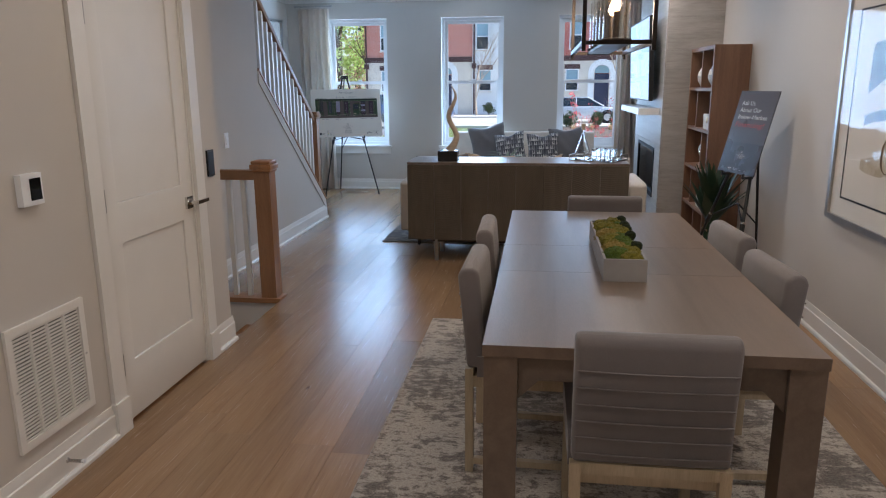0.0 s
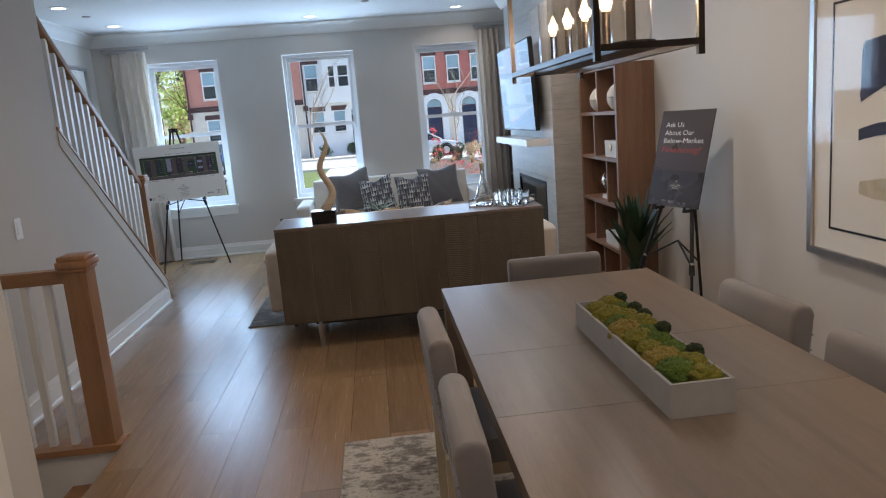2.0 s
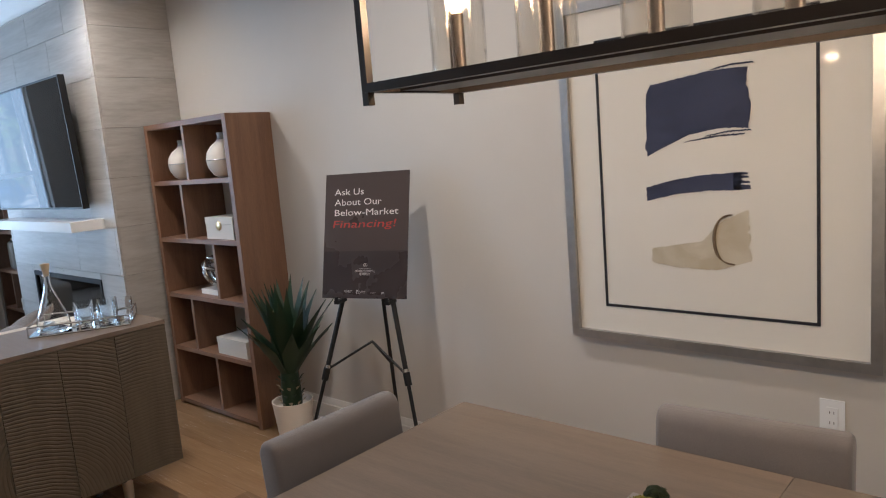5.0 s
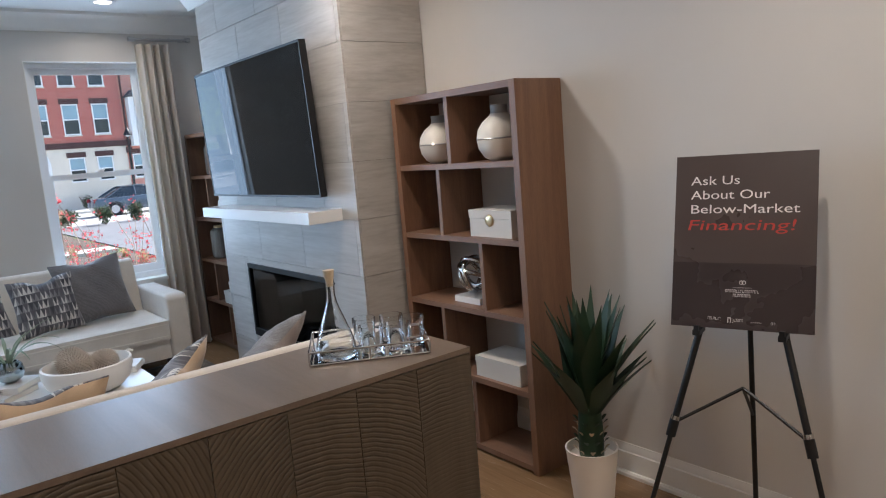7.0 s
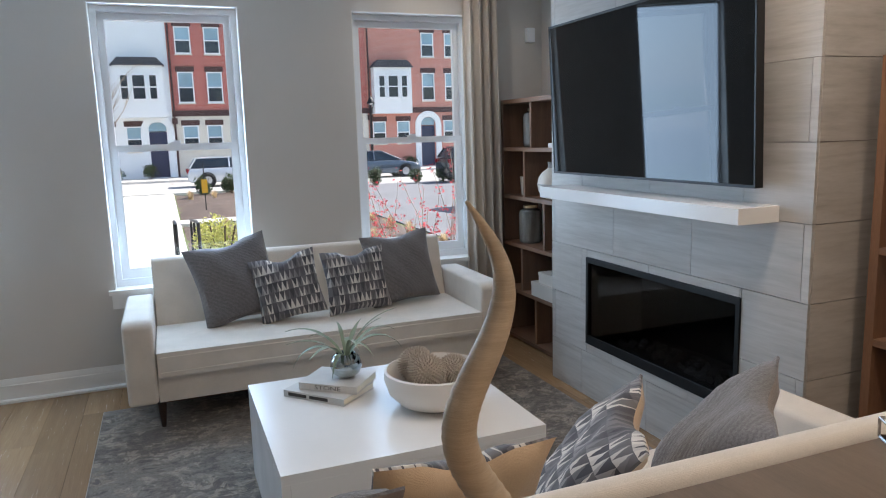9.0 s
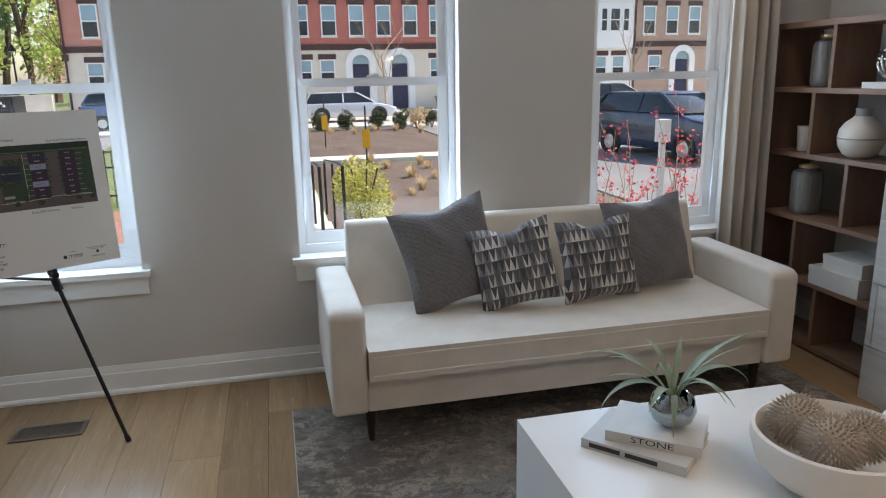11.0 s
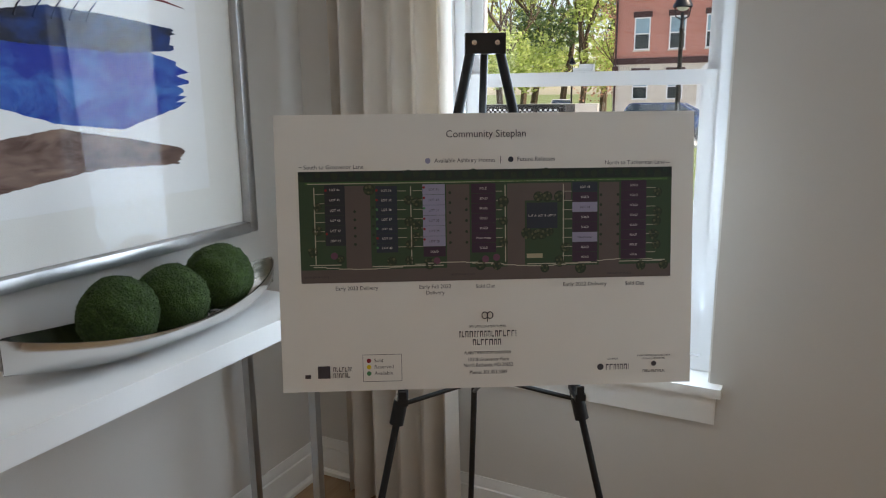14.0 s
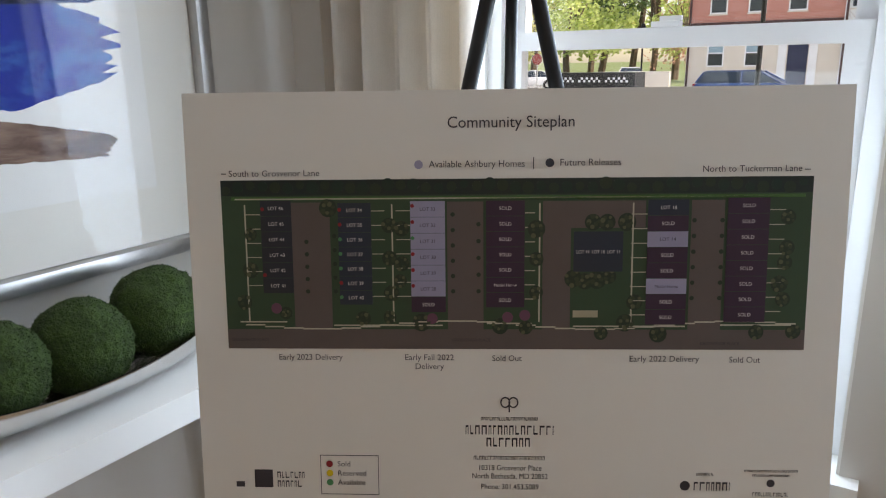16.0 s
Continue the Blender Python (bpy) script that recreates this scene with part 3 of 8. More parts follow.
# ---- fireplace ----
def stone_tile_material():
    n = Net("striated_stone_tile")
    v = n.coords((1, 0.55, 7), True)
    band = n.noise(v, 2.2, 5, 0.6, 0.6)
    fine = n.noise(v, 9, 4, 0.6, 0.3)
    mix = n.math("ADD", n.math("MULTIPLY", band, 0.6), n.math("MULTIPLY", fine, 0.4))
    c = n.ramp(mix, ((0.30, rgb(166, 160, 152)), (0.5, rgb(186, 181, 174)), (0.7, rgb(202, 198, 192))))
    info = n.add("ShaderNodeObjectInfo")
    c = n.mix(1.0, c, n.ramp(info.outputs["Random"], ((0, (0.92, 0.92, 0.92)), (1, (1, 1, 1)))), "MULTIPLY")
    return n.finish(c, n.math("ADD", n.math("MULTIPLY", fine, 0.2), 0.30), 0, fine, 0.10, 0.002)


TILE = stone_tile_material()
GROUT = plain("pale_grout", rgb(150, 145, 138), 0.9)
FP0, FP1, FPZ0, FPZ1 = 7.685, 8.835, 0.32, 0.82
bm = bmesh.new()
slab_with_holes(bm, (CH0 + 0.012, CH1 - 0.012), (0.0, CEIL), [(FP0, FP1, FPZ0, FPZ1)], CHX + 0.012, WALL_R - 0.001, "x")
chimney = structure("chimney_breast", bm, GROUT, "grouted chimney breast clad in pale striated tile")
tile_cache = {}


def face_tile(y0, y1, z0, z1, x0=CHX, x1=CHX + 0.0115):
    key = tuple(round(k, 4) for k in (x1 - x0, y1 - y0, z1 - z0))
    if key not in tile_cache:
        tile_cache[key] = mesh("tile", solid(-key[0] / 2, -key[1] / 2, -key[2] / 2, key[0] / 2, key[1] / 2, key[2] / 2), TILE, 0.0015, 1)
    o = new("tile", tile_cache[key])
    o.parent = chimney
    o.location = ((x0 + x1) / 2, (y0 + y1) / 2, (z0 + z1) / 2)


J = 0.0015
TILE_H, TILE_Z = 0.298, 1.756 - 6 * 0.298
rows = [(TILE_Z + k * TILE_H, TILE_Z + (k + 1) * TILE_H) for k in range(0, 10)]
for k, (z0, z1) in enumerate(rows):
    z0, z1 = max(z0, 0.0), min(z1, CEIL)
    if z1 - z0 < 0.03:
        continue
    off = 8.29 + (0.298 if k % 2 else 0.0)
    cuts = [CH0] + [off + m * 0.596 for m in range(-3, 4) if CH0 + 0.03 < off + m * 0.596 < CH1 - 0.03] + [CH1]
    for a, b in zip(cuts, cuts[1:]):
        pieces = [(a, b, z0, z1)]
        if z1 > FPZ0 and z0 < FPZ1 and b > FP0 and a < FP1:
            pieces = []
            if a < FP0 - 0.01:
                pieces.append((a, FP0, z0, z1))
            if b > FP1 + 0.01:
                pieces.append((FP1, b, z0, z1))
            m0, m1 = max(a, FP0), min(b, FP1)
            if z0 < FPZ0 - 0.01:
                pieces.append((m0, m1, z0, FPZ0))
            if z1 > FPZ1 + 0.01:
                pieces.append((m0, m1, FPZ1, z1))
        for p in pieces:
            face_tile(p[0] + J, p[1] - J, p[2] + J, p[3] - J)
    for y0, y1 in ((CH0, CH0 + 0.0115), (CH1 - 0.0115, CH1)):
        face_tile(y0, y1, z0 + J, z1 - J, CHX + 0.013, WALL_R - 0.003)
FIREBOX = plain("firebox_black", rgb(16, 16, 17), 0.5, 0.3)
fp = thing("fireplace", "black linear gas fireplace set into pale tile", "fireplace", Matrix.Translation((CHX, (FP0 + FP1) / 2, FPZ0)))
HW, FH = (FP1 - FP0) / 2, FPZ1 - FPZ0
part("surround", joined((-0.008, -HW, 0, 0.02, -HW + 0.022, FH), (-0.008, HW - 0.022, 0, 0.02, HW, FH), (-0.008, -HW + 0.022, FH - 0.03, 0.02, HW - 0.022, FH), (-0.008, -HW + 0.022, 0, 0.02, HW - 0.022, 0.05)), FIREBOX, fp, bevel=0.002)
part("firebox", joined((0.36, -HW + 0.002, 0.002, 0.38, HW - 0.002, FH - 0.002), (0.02, -HW + 0.002, 0.002, 0.36, -HW + 0.02, FH - 0.002), (0.02, HW - 0.02, 0.002, 0.36, HW - 0.002, FH - 0.002), (0.02, -HW + 0.02, 0.002, 0.36, HW - 0.02, 0.03), (0.02, -HW + 0.02, FH - 0.03, 0.36, HW - 0.02, FH - 0.002)), FIREBOX, fp)
rnd = random.Random(4)
bm = bmesh.new()
for _ in range(70):
    m = Matrix.LocRotScale((rnd.uniform(0.08, 0.26), rnd.uniform(-0.4, 0.4), 0.045), Euler((rnd.uniform(0, 3), rnd.uniform(0, 3), 0)), Vector((0.018, 0.022, 0.012)) * rnd.uniform(0.6, 1.3))
    bmesh.ops.create_icosphere(bm, subdivisions=1, radius=1, matrix=m)
tagged(part("ember_glass", bm, STEEL, fp, "crushed grey fire glass"), "crushed grey fire glass", kind="stuff")
pane = part("fire_glass", solid(0.004, -HW + 0.022, 0.05, 0.008, HW - 0.022, FH - 0.03), clear_glass("fire_pane", (0.35, 0.36, 0.38)), fp, "smoked glass front")
whole("mantel_shelf", solid(-0.20, -0.748, -0.031, 0.0, 0.748, 0.031), WHITEGLOSS, "thick floating white mantel shelf on the tiled chimney", "shelf", Matrix.Translation((CHX - 0.001, 8.26, 1.187)), bevel=0.004)
tv = thing("television", "large black flat television hung above the mantel", "television", Matrix.Translation((1.606, 8.27, 1.288)) @ pose(0, 0, 0, 0, -2.4, 0))
part("screen", solid(-0.002, -0.732, 0.012, 0.010, 0.732, 0.788), BLACKGLOSS, tv, "glossy dark screen", bevel=0.001)
part("bezel", joined((-0.004, -0.74, 0, 0.035, 0.74, 0.0115), (-0.004, -0.74, 0.7885, 0.035, 0.74, 0.80), (-0.004, -0.74, 0.0115, 0.035, -0.7325, 0.7885), (-0.004, 0.7325, 0.0115, 0.035, 0.74, 0.7885)), BLACK, tv)
part("back", solid(0.0105, -0.73, 0.013, 0.04, 0.73, 0.787), BLACK, tv)
part("wall_bracket", solid(0.0405, -0.2, 0.25, 0.085, 0.2, 0.5), BLACK, tv)


# ---- open bookcases ----
def bookcase(at):
    """Walnut case 0.9 wide (along y), five shelves with offset dividers, open to -x."""
    D, Wd, Hh, t = 0.285, 0.90, 1.755, 0.035
    b = thing("bookcase", "tall open walnut bookcase with staggered dividers", "bookcase", at)
    part("side_panel", solid(-D, 0, 0, 0, t, Hh), WALNUT, b, bevel=0.0015)
    part("side_panel", solid(-D, Wd - t, 0, 0, Wd, Hh), WALNUT, b, bevel=0.0015)
    part("top", solid(-D + 0.001, t, Hh - 0.03, 0, Wd - t, Hh), WALNUT_H, b, bevel=0.0015)
    levels = [0.012, 0.36, 0.70, 1.045, 1.39]
    for z in levels:
        part("shelf", solid(-D + 0.002, t, z, -0.001, Wd - t, z + 0.026), WALNUT_H, b, bevel=0.0015)
    for z, z2, y in zip(levels, levels[1:] + [Hh - 0.03], (0.42, 0.62, 0.30, 0.575, 0.475)):
        part("divider", solid(-D + 0.012, y - 0.012, z + 0.026, -0.002, y + 0.012, z2), WALNUT, b, bevel=0.001)
    part("plinth", solid(-D + 0.02, 0.036, 0, -0.02, Wd - 0.036, 0.0115), BLACK, b)
    return b


BKA = (WALL_R - 0.002, 6.40, 0.0)
BKB = (WALL_R - 0.062, 9.332, 0.0)
bookcase(Matrix.Translation(BKA))
bookcase(Matrix.Translation(BKB))
LEVEL = [0.038, 0.386, 0.726, 1.071, 1.416]
CERAMIC = plain("cream_ceramic", rgb(216, 208, 196), 0.35, var=0.04, bump=0.03)
GREYGLAZE = plain("grey_glaze", rgb(150, 146, 142), 0.4, var=0.06, bump=0.03)
BOXCLOTH = plain("shagreen_box", rgb(206, 200, 190), 0.55, var=0.05, grain=300, bump=0.2)
MARBLE = plain("white_marble", rgb(226, 222, 216), 0.25, var=0.06, scale=8, bump=0.01)
BRASS = plain("warm_brass", (0.72, 0.55, 0.32), 0.3, 1.0, var=0.05, bump=0.01)


def vase(x, y, z, s=1.0):
    v = thing("vase", "round two-tone ceramic vase with a dark waist line, on a shelf", "vase", Matrix.Translation((x, y, z)), "round vases")
    part("lower_bowl", lathe(bmesh.new(), [(r * s, h * s) for r, h in ((0, 0), (0.045, 0), (0.075, 0.018), (0.098, 0.055), (0.104, 0.092))], 32), CERAMIC, v)
    part("band", lathe(bmesh.new(), [(r * s, h * s) for r, h in ((0.104, 0.0925), (0.106, 0.095), (0.104, 0.0985))], 32), STEEL, v, "thin metal waist band")
    part("shoulder", lathe(bmesh.new(), [(r * s, h * s) for r, h in ((0.104, 0.099), (0.097, 0.135), (0.075, 0.168), (0.046, 0.19), (0.038, 0.2))], 32), CERAMIC, v)
    part("neck", lathe(bmesh.new(), [(r * s, h * s) for r, h in ((0.038, 0.2), (0.034, 0.215), (0.038, 0.236), (0.033, 0.236), (0.029, 0.215), (0.03, 0.19))], 32), GREYGLAZE, v, "grey glazed neck")
    return v


def lidded_box(x, y, z, w=0.28, d=0.18, h=0.125, medal=True):
    b = thing("storage_box", "pale textured lidded box resting on a shelf", "box", Matrix.Translation((x, y, z)), "shelf boxes")
    part("base", solid(-d / 2, -w / 2, 0, d / 2, w / 2, h * 0.68), BOXCLOTH, b, bevel=0.003)
    part("lid", solid(-d / 2 - 0.002, -w / 2 - 0.002, h * 0.69, d / 2 + 0.002, w / 2 + 0.002, h), BOXCLOTH, b, bevel=0.004)
    if medal:
        bm = lathe(bmesh.new(), [(0, 0.006), (0.02, 0.006), (0.026, 0.003), (0.028, 0)], 24)
        part("medallion", bm, BRASS, b, "round ridged metal clasp", at=Matrix.Translation((-d / 2 - 0.0025, 0, h * 0.62)) @ pose(0, 0, 0, 0, -90, 0))
    return b


def knot(x, y, z, s=1.0):
    k = thing("knot_sculpture", "polished metal knot of rings on a marble block", "sculpture", Matrix.Translation((x, y, z)), "knot sculptures")
    part("plinth_block", solid(-0.06, -0.095, 0, 0.06, 0.095, 0.03), MARBLE, k, "white marble block", bevel=0.002)
    for rx, ry, rz, r, ox, oz in ((90, 0, 20, 0.072, 0, 0.112), (60, 35, 80, 0.066, 0.0, 0.125), (110, -25, 140, 0.062, 0.01, 0.105), (35, 10, 30, 0.066, 0, 0.12)):
        pts = [(s * r * math.cos(a), s * r * math.sin(a) * 0.9, s * 0.012 * math.sin(2 * a)) for a in (2 * math.pi * i / 32 for i in range(33))]
        part("ring", tube(bmesh.new(), pts, 0.0095 * s, 10, False), CHROME, k, at=Matrix.Translation((ox, 0, 0.03 + (oz - 0.03) * s)) @ pose(0, 0, 0, rx, ry, rz))
    return k


A0 = BKA[1]
vase(2.06, A0 + 0.68, LEVEL[4])
vase(2.06, A0 + 0.235, LEVEL[4], 1.06)
lidded_box(2.06, A0 + 0.25, LEVEL[3])
cd = thing("candle", "black glass candle jar with a metal lid", "candle", Matrix.Translation((2.08, A0 + 0.66, LEVEL[3])))
part("jar", lathe(bmesh.new(), [(0, 0), (0.034, 0), (0.036, 0.004), (0.036, 0.075), (0.03, 0.078)], 24), BLACK, cd)
part("lid", lathe(bmesh.new(), [(0.037, 0.0785), (0.037, 0.086), (0, 0.088)], 24), BRASS, cd, "pale brass lid")
knot(2.06, A0 + 0.49, LEVEL[2], 1.3)
bt = thing("cocktail_shaker", "steel and black flask standing on a shelf", "flask", Matrix.Translation((2.05, A0 + 0.085, LEVEL[2])))
part("lower_sleeve", lathe(bmesh.new(), [(0, 0), (0.032, 0), (0.034, 0.004), (0.034, 0.095)], 24), BLACK, bt, "black sleeve")
part("body", lathe(bmesh.new(), [(0.0345, 0.0955), (0.0345, 0.20), (0.024, 0.222), (0.022, 0.235)], 24), STEEL, bt)
part("cap", lathe(bmesh.new(), [(0.0225, 0.2355), (0.0225, 0.262), (0, 0.265)], 24), CHROME, bt)
lidded_box(2.06, A0 + 0.26, LEVEL[1], 0.30, 0.2, 0.10, False)
B0 = BKB[1]
JAR = timber("smoky_glass_jar", rgb(84, 84, 80), rgb(150, 150, 146), 0.18, (16, 16, 1.5), 0.02, True, 0.1)


def jar(x, y, z):
    j = thing("lidded_jar", "tall streaked smoky glass jar with a brass rim", "jar", Matrix.Translation((x, y, z)), "streaked jars")
    part("body", lathe(bmesh.new(), [(0, 0), (0.068, 0), (0.08, 0.012), (0.083, 0.03), (0.083, 0.21), (0.076, 0.235), (0.05, 0.25), (0.045, 0.252)], 32), JAR, j)
    part("rim", lathe(bmesh.new(), [(0.046, 0.2525), (0.05, 0.256), (0.05, 0.27), (0.044, 0.27), (0.044, 0.254)], 32), BRASS, j, "brass neck rim")
    return j


jar(2.01, B0 + 0.64, LEVEL[4])
knot(1.99, B0 + 0.22, LEVEL[4])
cup = thing("cup", "plain white ceramic beaker on a shelf", "cup", Matrix.Translation((1.99, B0 + 0.71, LEVEL[3])))
part("body", lathe(bmesh.new(), [(0, 0), (0.045, 0), (0.05, 0.006), (0.058, 0.135), (0.054, 0.135), (0.047, 0.012), (0, 0.012)], 28), CERAMIC, cup)
vase(1.98, B0 + 0.33, LEVEL[3], 1.05)
jar(1.99, B0 + 0.68, LEVEL[2])
lidded_box(1.99, B0 + 0.30, LEVEL[1], 0.34, 0.22, 0.10, False)
lidded_box(2.00, B0 + 0.27, LEVEL[1] + 0.101, 0.26, 0.2, 0.075, False)


# ---- sofas ----
LEGWOOD = plain("dark_leg_wood", rgb(44, 30, 24), 0.35, var=0.15, stretch=(6, 6, 1))
PIPING = plain("cream_piping", rgb(224, 216, 202), 0.85)


def sofa(at, label):
    """2.17 wide along x, front at y = 0, back towards +y."""
    s = thing("sofa", label, "sofa", at, "pair of cream sofas")
    W2, AW = 1.0875, 0.15
    part("base", solid(-W2 + AW + 0.002, 0.03, 0.145, W2 - AW - 0.002, 0.72, 0.285), LINEN, s, bevel=0.012)
    for sg in (-1, 1):
        x0, x1 = sorted((sg * W2, sg * (W2 - AW)))
        bm = bmesh.new()
        prism(bm, [(0.0, 0.145), (0.0, 0.575), (0.04, 0.60), (0.72, 0.60), (0.80, 0.58), (0.80, 0.145)], x0, x1, "x")
        part("arm", bm, LINEN, s, "upholstered track arm", bevel=0.022, seg=4)
    part("seat_cushion", solid(-W2 + AW + 0.006, -0.012, 0.292, W2 - AW - 0.006, 0.66, 0.425), LINEN, s, bevel=0.035, seg=4)
    for z in (0.318, 0.40):
        e = W2 - AW - 0.02
        part("piping", tube(bmesh.new(), [(-e, -0.009, z), (-e / 2, -0.0125, z + 0.002), (0, -0.0125, z - 0.001), (e / 2, -0.0125, z + 0.002), (e, -0.009, z)], 0.004, 6), PIPING, s, "corded seam")
    bm = bmesh.new()
    prism(bm, [(0.57, 0.30), (0.60, 0.44), (0.71, 0.805), (0.735, 0.82), (0.778, 0.818), (0.80, 0.795), (0.80, 0.16), (0.70, 0.16)], -W2 + AW + 0.004, W2 - AW - 0.004, "x")
    part("backrest", bm, LINEN, s, "tight upholstered back", bevel=0.012, seg=3)
    for x in (-0.66, -0.22, 0.22, 0.66):
        bm = lathe(bmesh.new(), [(0, 0.006), (0.008, 0.005), (0.012, 0)], 14)
        part("tuft_button", bm, LINEN, s, at=Matrix.Translation((x, 0.657, 0.64)) @ pose(0, 0, 0, 73, 0, 0))
    for x in (-W2 + 0.16, W2 - 0.16):
        for y in (0.06, 0.72):
            part("leg", lathe(bmesh.new(), [(0, 0), (0.013, 0), (0.026, 0.143), (0, 0.144)], 12), LEGWOOD, s, "tapered dark wooden leg", at=Matrix.Translation((x, y, 0.0)))
    return s


RUG_TOP = 0.012
sofa(Matrix.Translation((0.350, 9.35, RUG_TOP)), "cream linen sofa with track arms under the front windows")
sofa(Matrix.Translation((0.405, 7.34, RUG_TOP)) @ pose(0, 0, 0, 0, 0, 180), "cream linen sofa with its back to the sideboard")


def chevron_cloth():
    n = Net("grey_chevron_cloth")
    v = n.coords()
    w = n.add("ShaderNodeTexWave", Scale=22.0, Distortion=3.0, Detail=2.0)
    w.inputs["Detail Scale"].default_value = 3.0
    w.bands_direction = "DIAGONAL"
    n.link(v, w.inputs[0])
    f = n.noise(v, 150, 4, 0.7)
    c = n.mix(0.85, n.ramp(w.outputs[1], ((0.2, rgb(84, 80, 80)), (0.8, rgb(126, 122, 121)))), n.ramp(f, ((0.3, rgb(84, 80, 80)), (0.7, rgb(124, 120, 119)))))
    return n.finish(c, 0.95, 0, n.math("ADD", n.math("MULTIPLY", w.outputs[1], 0.25), f), 0.8, 0.003, Sheen_Weight=0.3)


def triangle_cloth():
    """Columns of tall triangles in greys, as woven into the smaller cushions."""
    n = Net("triangle_pattern_cloth")
    v = n.coords()
    s = n.add("ShaderNodeSeparateXYZ")
    n.link(v, s.inputs[0])
    u, w = n.math("MULTIPLY", n.math("ADD", s.outputs[0], 5.0), 34.0), n.math("MULTIPLY", n.math("ADD", s.outputs[2], 5.0), 17.0)
    fu, fw = n.math("FRACT", u), n.math("FRACT", w)
    tri = n.math("ABSOLUTE", n.math("SUBTRACT", n.math("MULTIPLY", fu, 2.0), 1.0))
    inside = n.math("LESS_THAN", tri, fw)
    comb = n.add("ShaderNodeCombineXYZ")
    n.link(n.math("FLOOR", u), comb.inputs[0])
    n.link(n.math("FLOOR", w), comb.inputs[1])
    n.link(inside, comb.inputs[2])
    wn2 = n.add("ShaderNodeTexWhiteNoise")
    n.link(comb.outputs[0], wn2.inputs["Vector"])
    pick = n.ramp(wn2.outputs[0], ((0.0, rgb(70, 68, 72)), (0.3, rgb(112, 109, 110)), (0.55, rgb(146, 142, 140)), (0.75, rgb(190, 184, 176)), (1.0, rgb(206, 200, 190))))
    dark = n.ramp(wn2.outputs[0], ((0.0, rgb(58, 57, 62)), (1.0, rgb(104, 100, 101))))
    c = n.mix(inside, pick, dark)
    return n.finish(c, 0.9, 0, n.noise(v, 500, 2), 0.35, 0.001, Sheen_Weight=0.2)


CHEVRON, TRIANGLES = chevron_cloth(), triangle_cloth()
BUFF = fabric("buff_cushion_back", rgb(190, 163, 132), 0.9)
BROWNBACK = fabric("taupe_cushion_back", rgb(124, 110, 102), 0.9)


def cushion(x, y, z, w, h, t, rz, lean, roll, patterned, seed, back=False):
    label = "square cushion woven with grey and white triangles" if patterned else "large plush charcoal-grey herringbone cushion"
    m = Matrix.Translation((x, y, z)) @ pose(0, 0, 0, 0, 0, rz) @ pose(0, 0, 0, lean, 0, 0) @ pose(0, 0, 0, 0, roll, 0)
    c = thing("cushion", label + " on a sofa", "cushion", m, "sofa cushions")
    bm = pillow(bmesh.new(), w, h, t, 0.09, 16, 0.03 if patterned else 0.02, seed)
    me = part("cover", bm, TRIANGLES if patterned else CHEVRON, c)
    me.data.materials.append(BUFF if patterned else BROWNBACK)
    for p in me.data.polygons:
        if p.normal.y > 0.05:
            p.material_index = 1
    return c


SEAT = 0.425 + RUG_TOP
cushion(-0.06, 9.79, SEAT + 0.018, 0.50, 0.50, 0.15, 8, -18, -10, False, 1)
cushion(0.205, 9.68, SEAT + 0.015, 0.40, 0.40, 0.13, -8, -16, -10, True, 2)
cushion(0.62, 9.70, SEAT + 0.005, 0.42, 0.40, 0.13, 6, -16, -2, True, 3)
cushion(0.96, 9.80, SEAT + 0.005, 0.50, 0.47, 0.15, 10, -16, -3, False, 4)
cushion(-0.27, 6.97, SEAT + 0.003, 0.50, 0.45, 0.17, 174, -30, 4, False, 5)
cushion(0.07, 7.0, SEAT + 0.003, 0.46, 0.43, 0.14, 184, -24, -4, True, 6)
cushion(0.44, 7.10, SEAT + 0.018, 0.46, 0.44, 0.14, 238, -38, 5, True, 7)
cushion(0.80, 7.07, SEAT + 0.03, 0.50, 0.48, 0.16, 228, -41, 7, False, 8)


# ---- rugs ----
def rug_material(name, seed, shift=0.0):
    n = Net(name)
    v = n.coords()
    mp = n.add("ShaderNodeMapping", Location=(seed, seed * 2.0, 0))
    n.link(v, mp.inputs[0])
    st = n.add("ShaderNodeMapping", Scale=(1.0, 2.6, 1.0), Location=(seed, 0, 0))
    n.link(v, st.inputs[0])
    big, mid, fine, blot = n.noise(mp.outputs[0], 1.7, 8, 0.7, 0.3), n.noise(st.outputs[0], 12, 6, 0.75), n.noise(mp.outputs[0], 160, 3, 0.7), n.noise(mp.outputs[0], 8.0, 10, 0.82, 0.4)
    f = n.math("ADD", n.math("MULTIPLY", big, 0.30), n.math("ADD", n.math("MULTIPLY", mid, 0.28), n.math("MULTIPLY", blot, 0.42)))
    c = n.ramp(f, ((0.43, rgb(60, 51, 44)), (0.475, rgb(92, 80, 69)), (0.495, rgb(160, 148, 135)), (0.52, rgb(206, 198, 184)), (0.545, rgb(186, 176, 162)), (0.565, rgb(98, 86, 75)), (0.61, rgb(62, 54, 48))))
    if shift:
        c = n.mix(shift, c, n.ramp(blot, ((0.38, rgb(40, 35, 33)), (0.47, rgb(88, 77, 68)), (0.52, rgb(58, 51, 48)), (0.57, rgb(156, 140, 120)), (0.62, rgb(74, 65, 60)))))
    c = n.mix(0.30, c, n.ramp(fine, ((0.35, rgb(76, 70, 66)), (0.65, rgb(140, 128, 114) if shift else rgb(212, 202, 188)))))
    return n.finish(c, 0.95, 0, n.math("ADD", fine, n.math("MULTIPLY", blot, 0.6)), 0.8, 0.004, Sheen_Weight=0.05 if shift else 0.3)


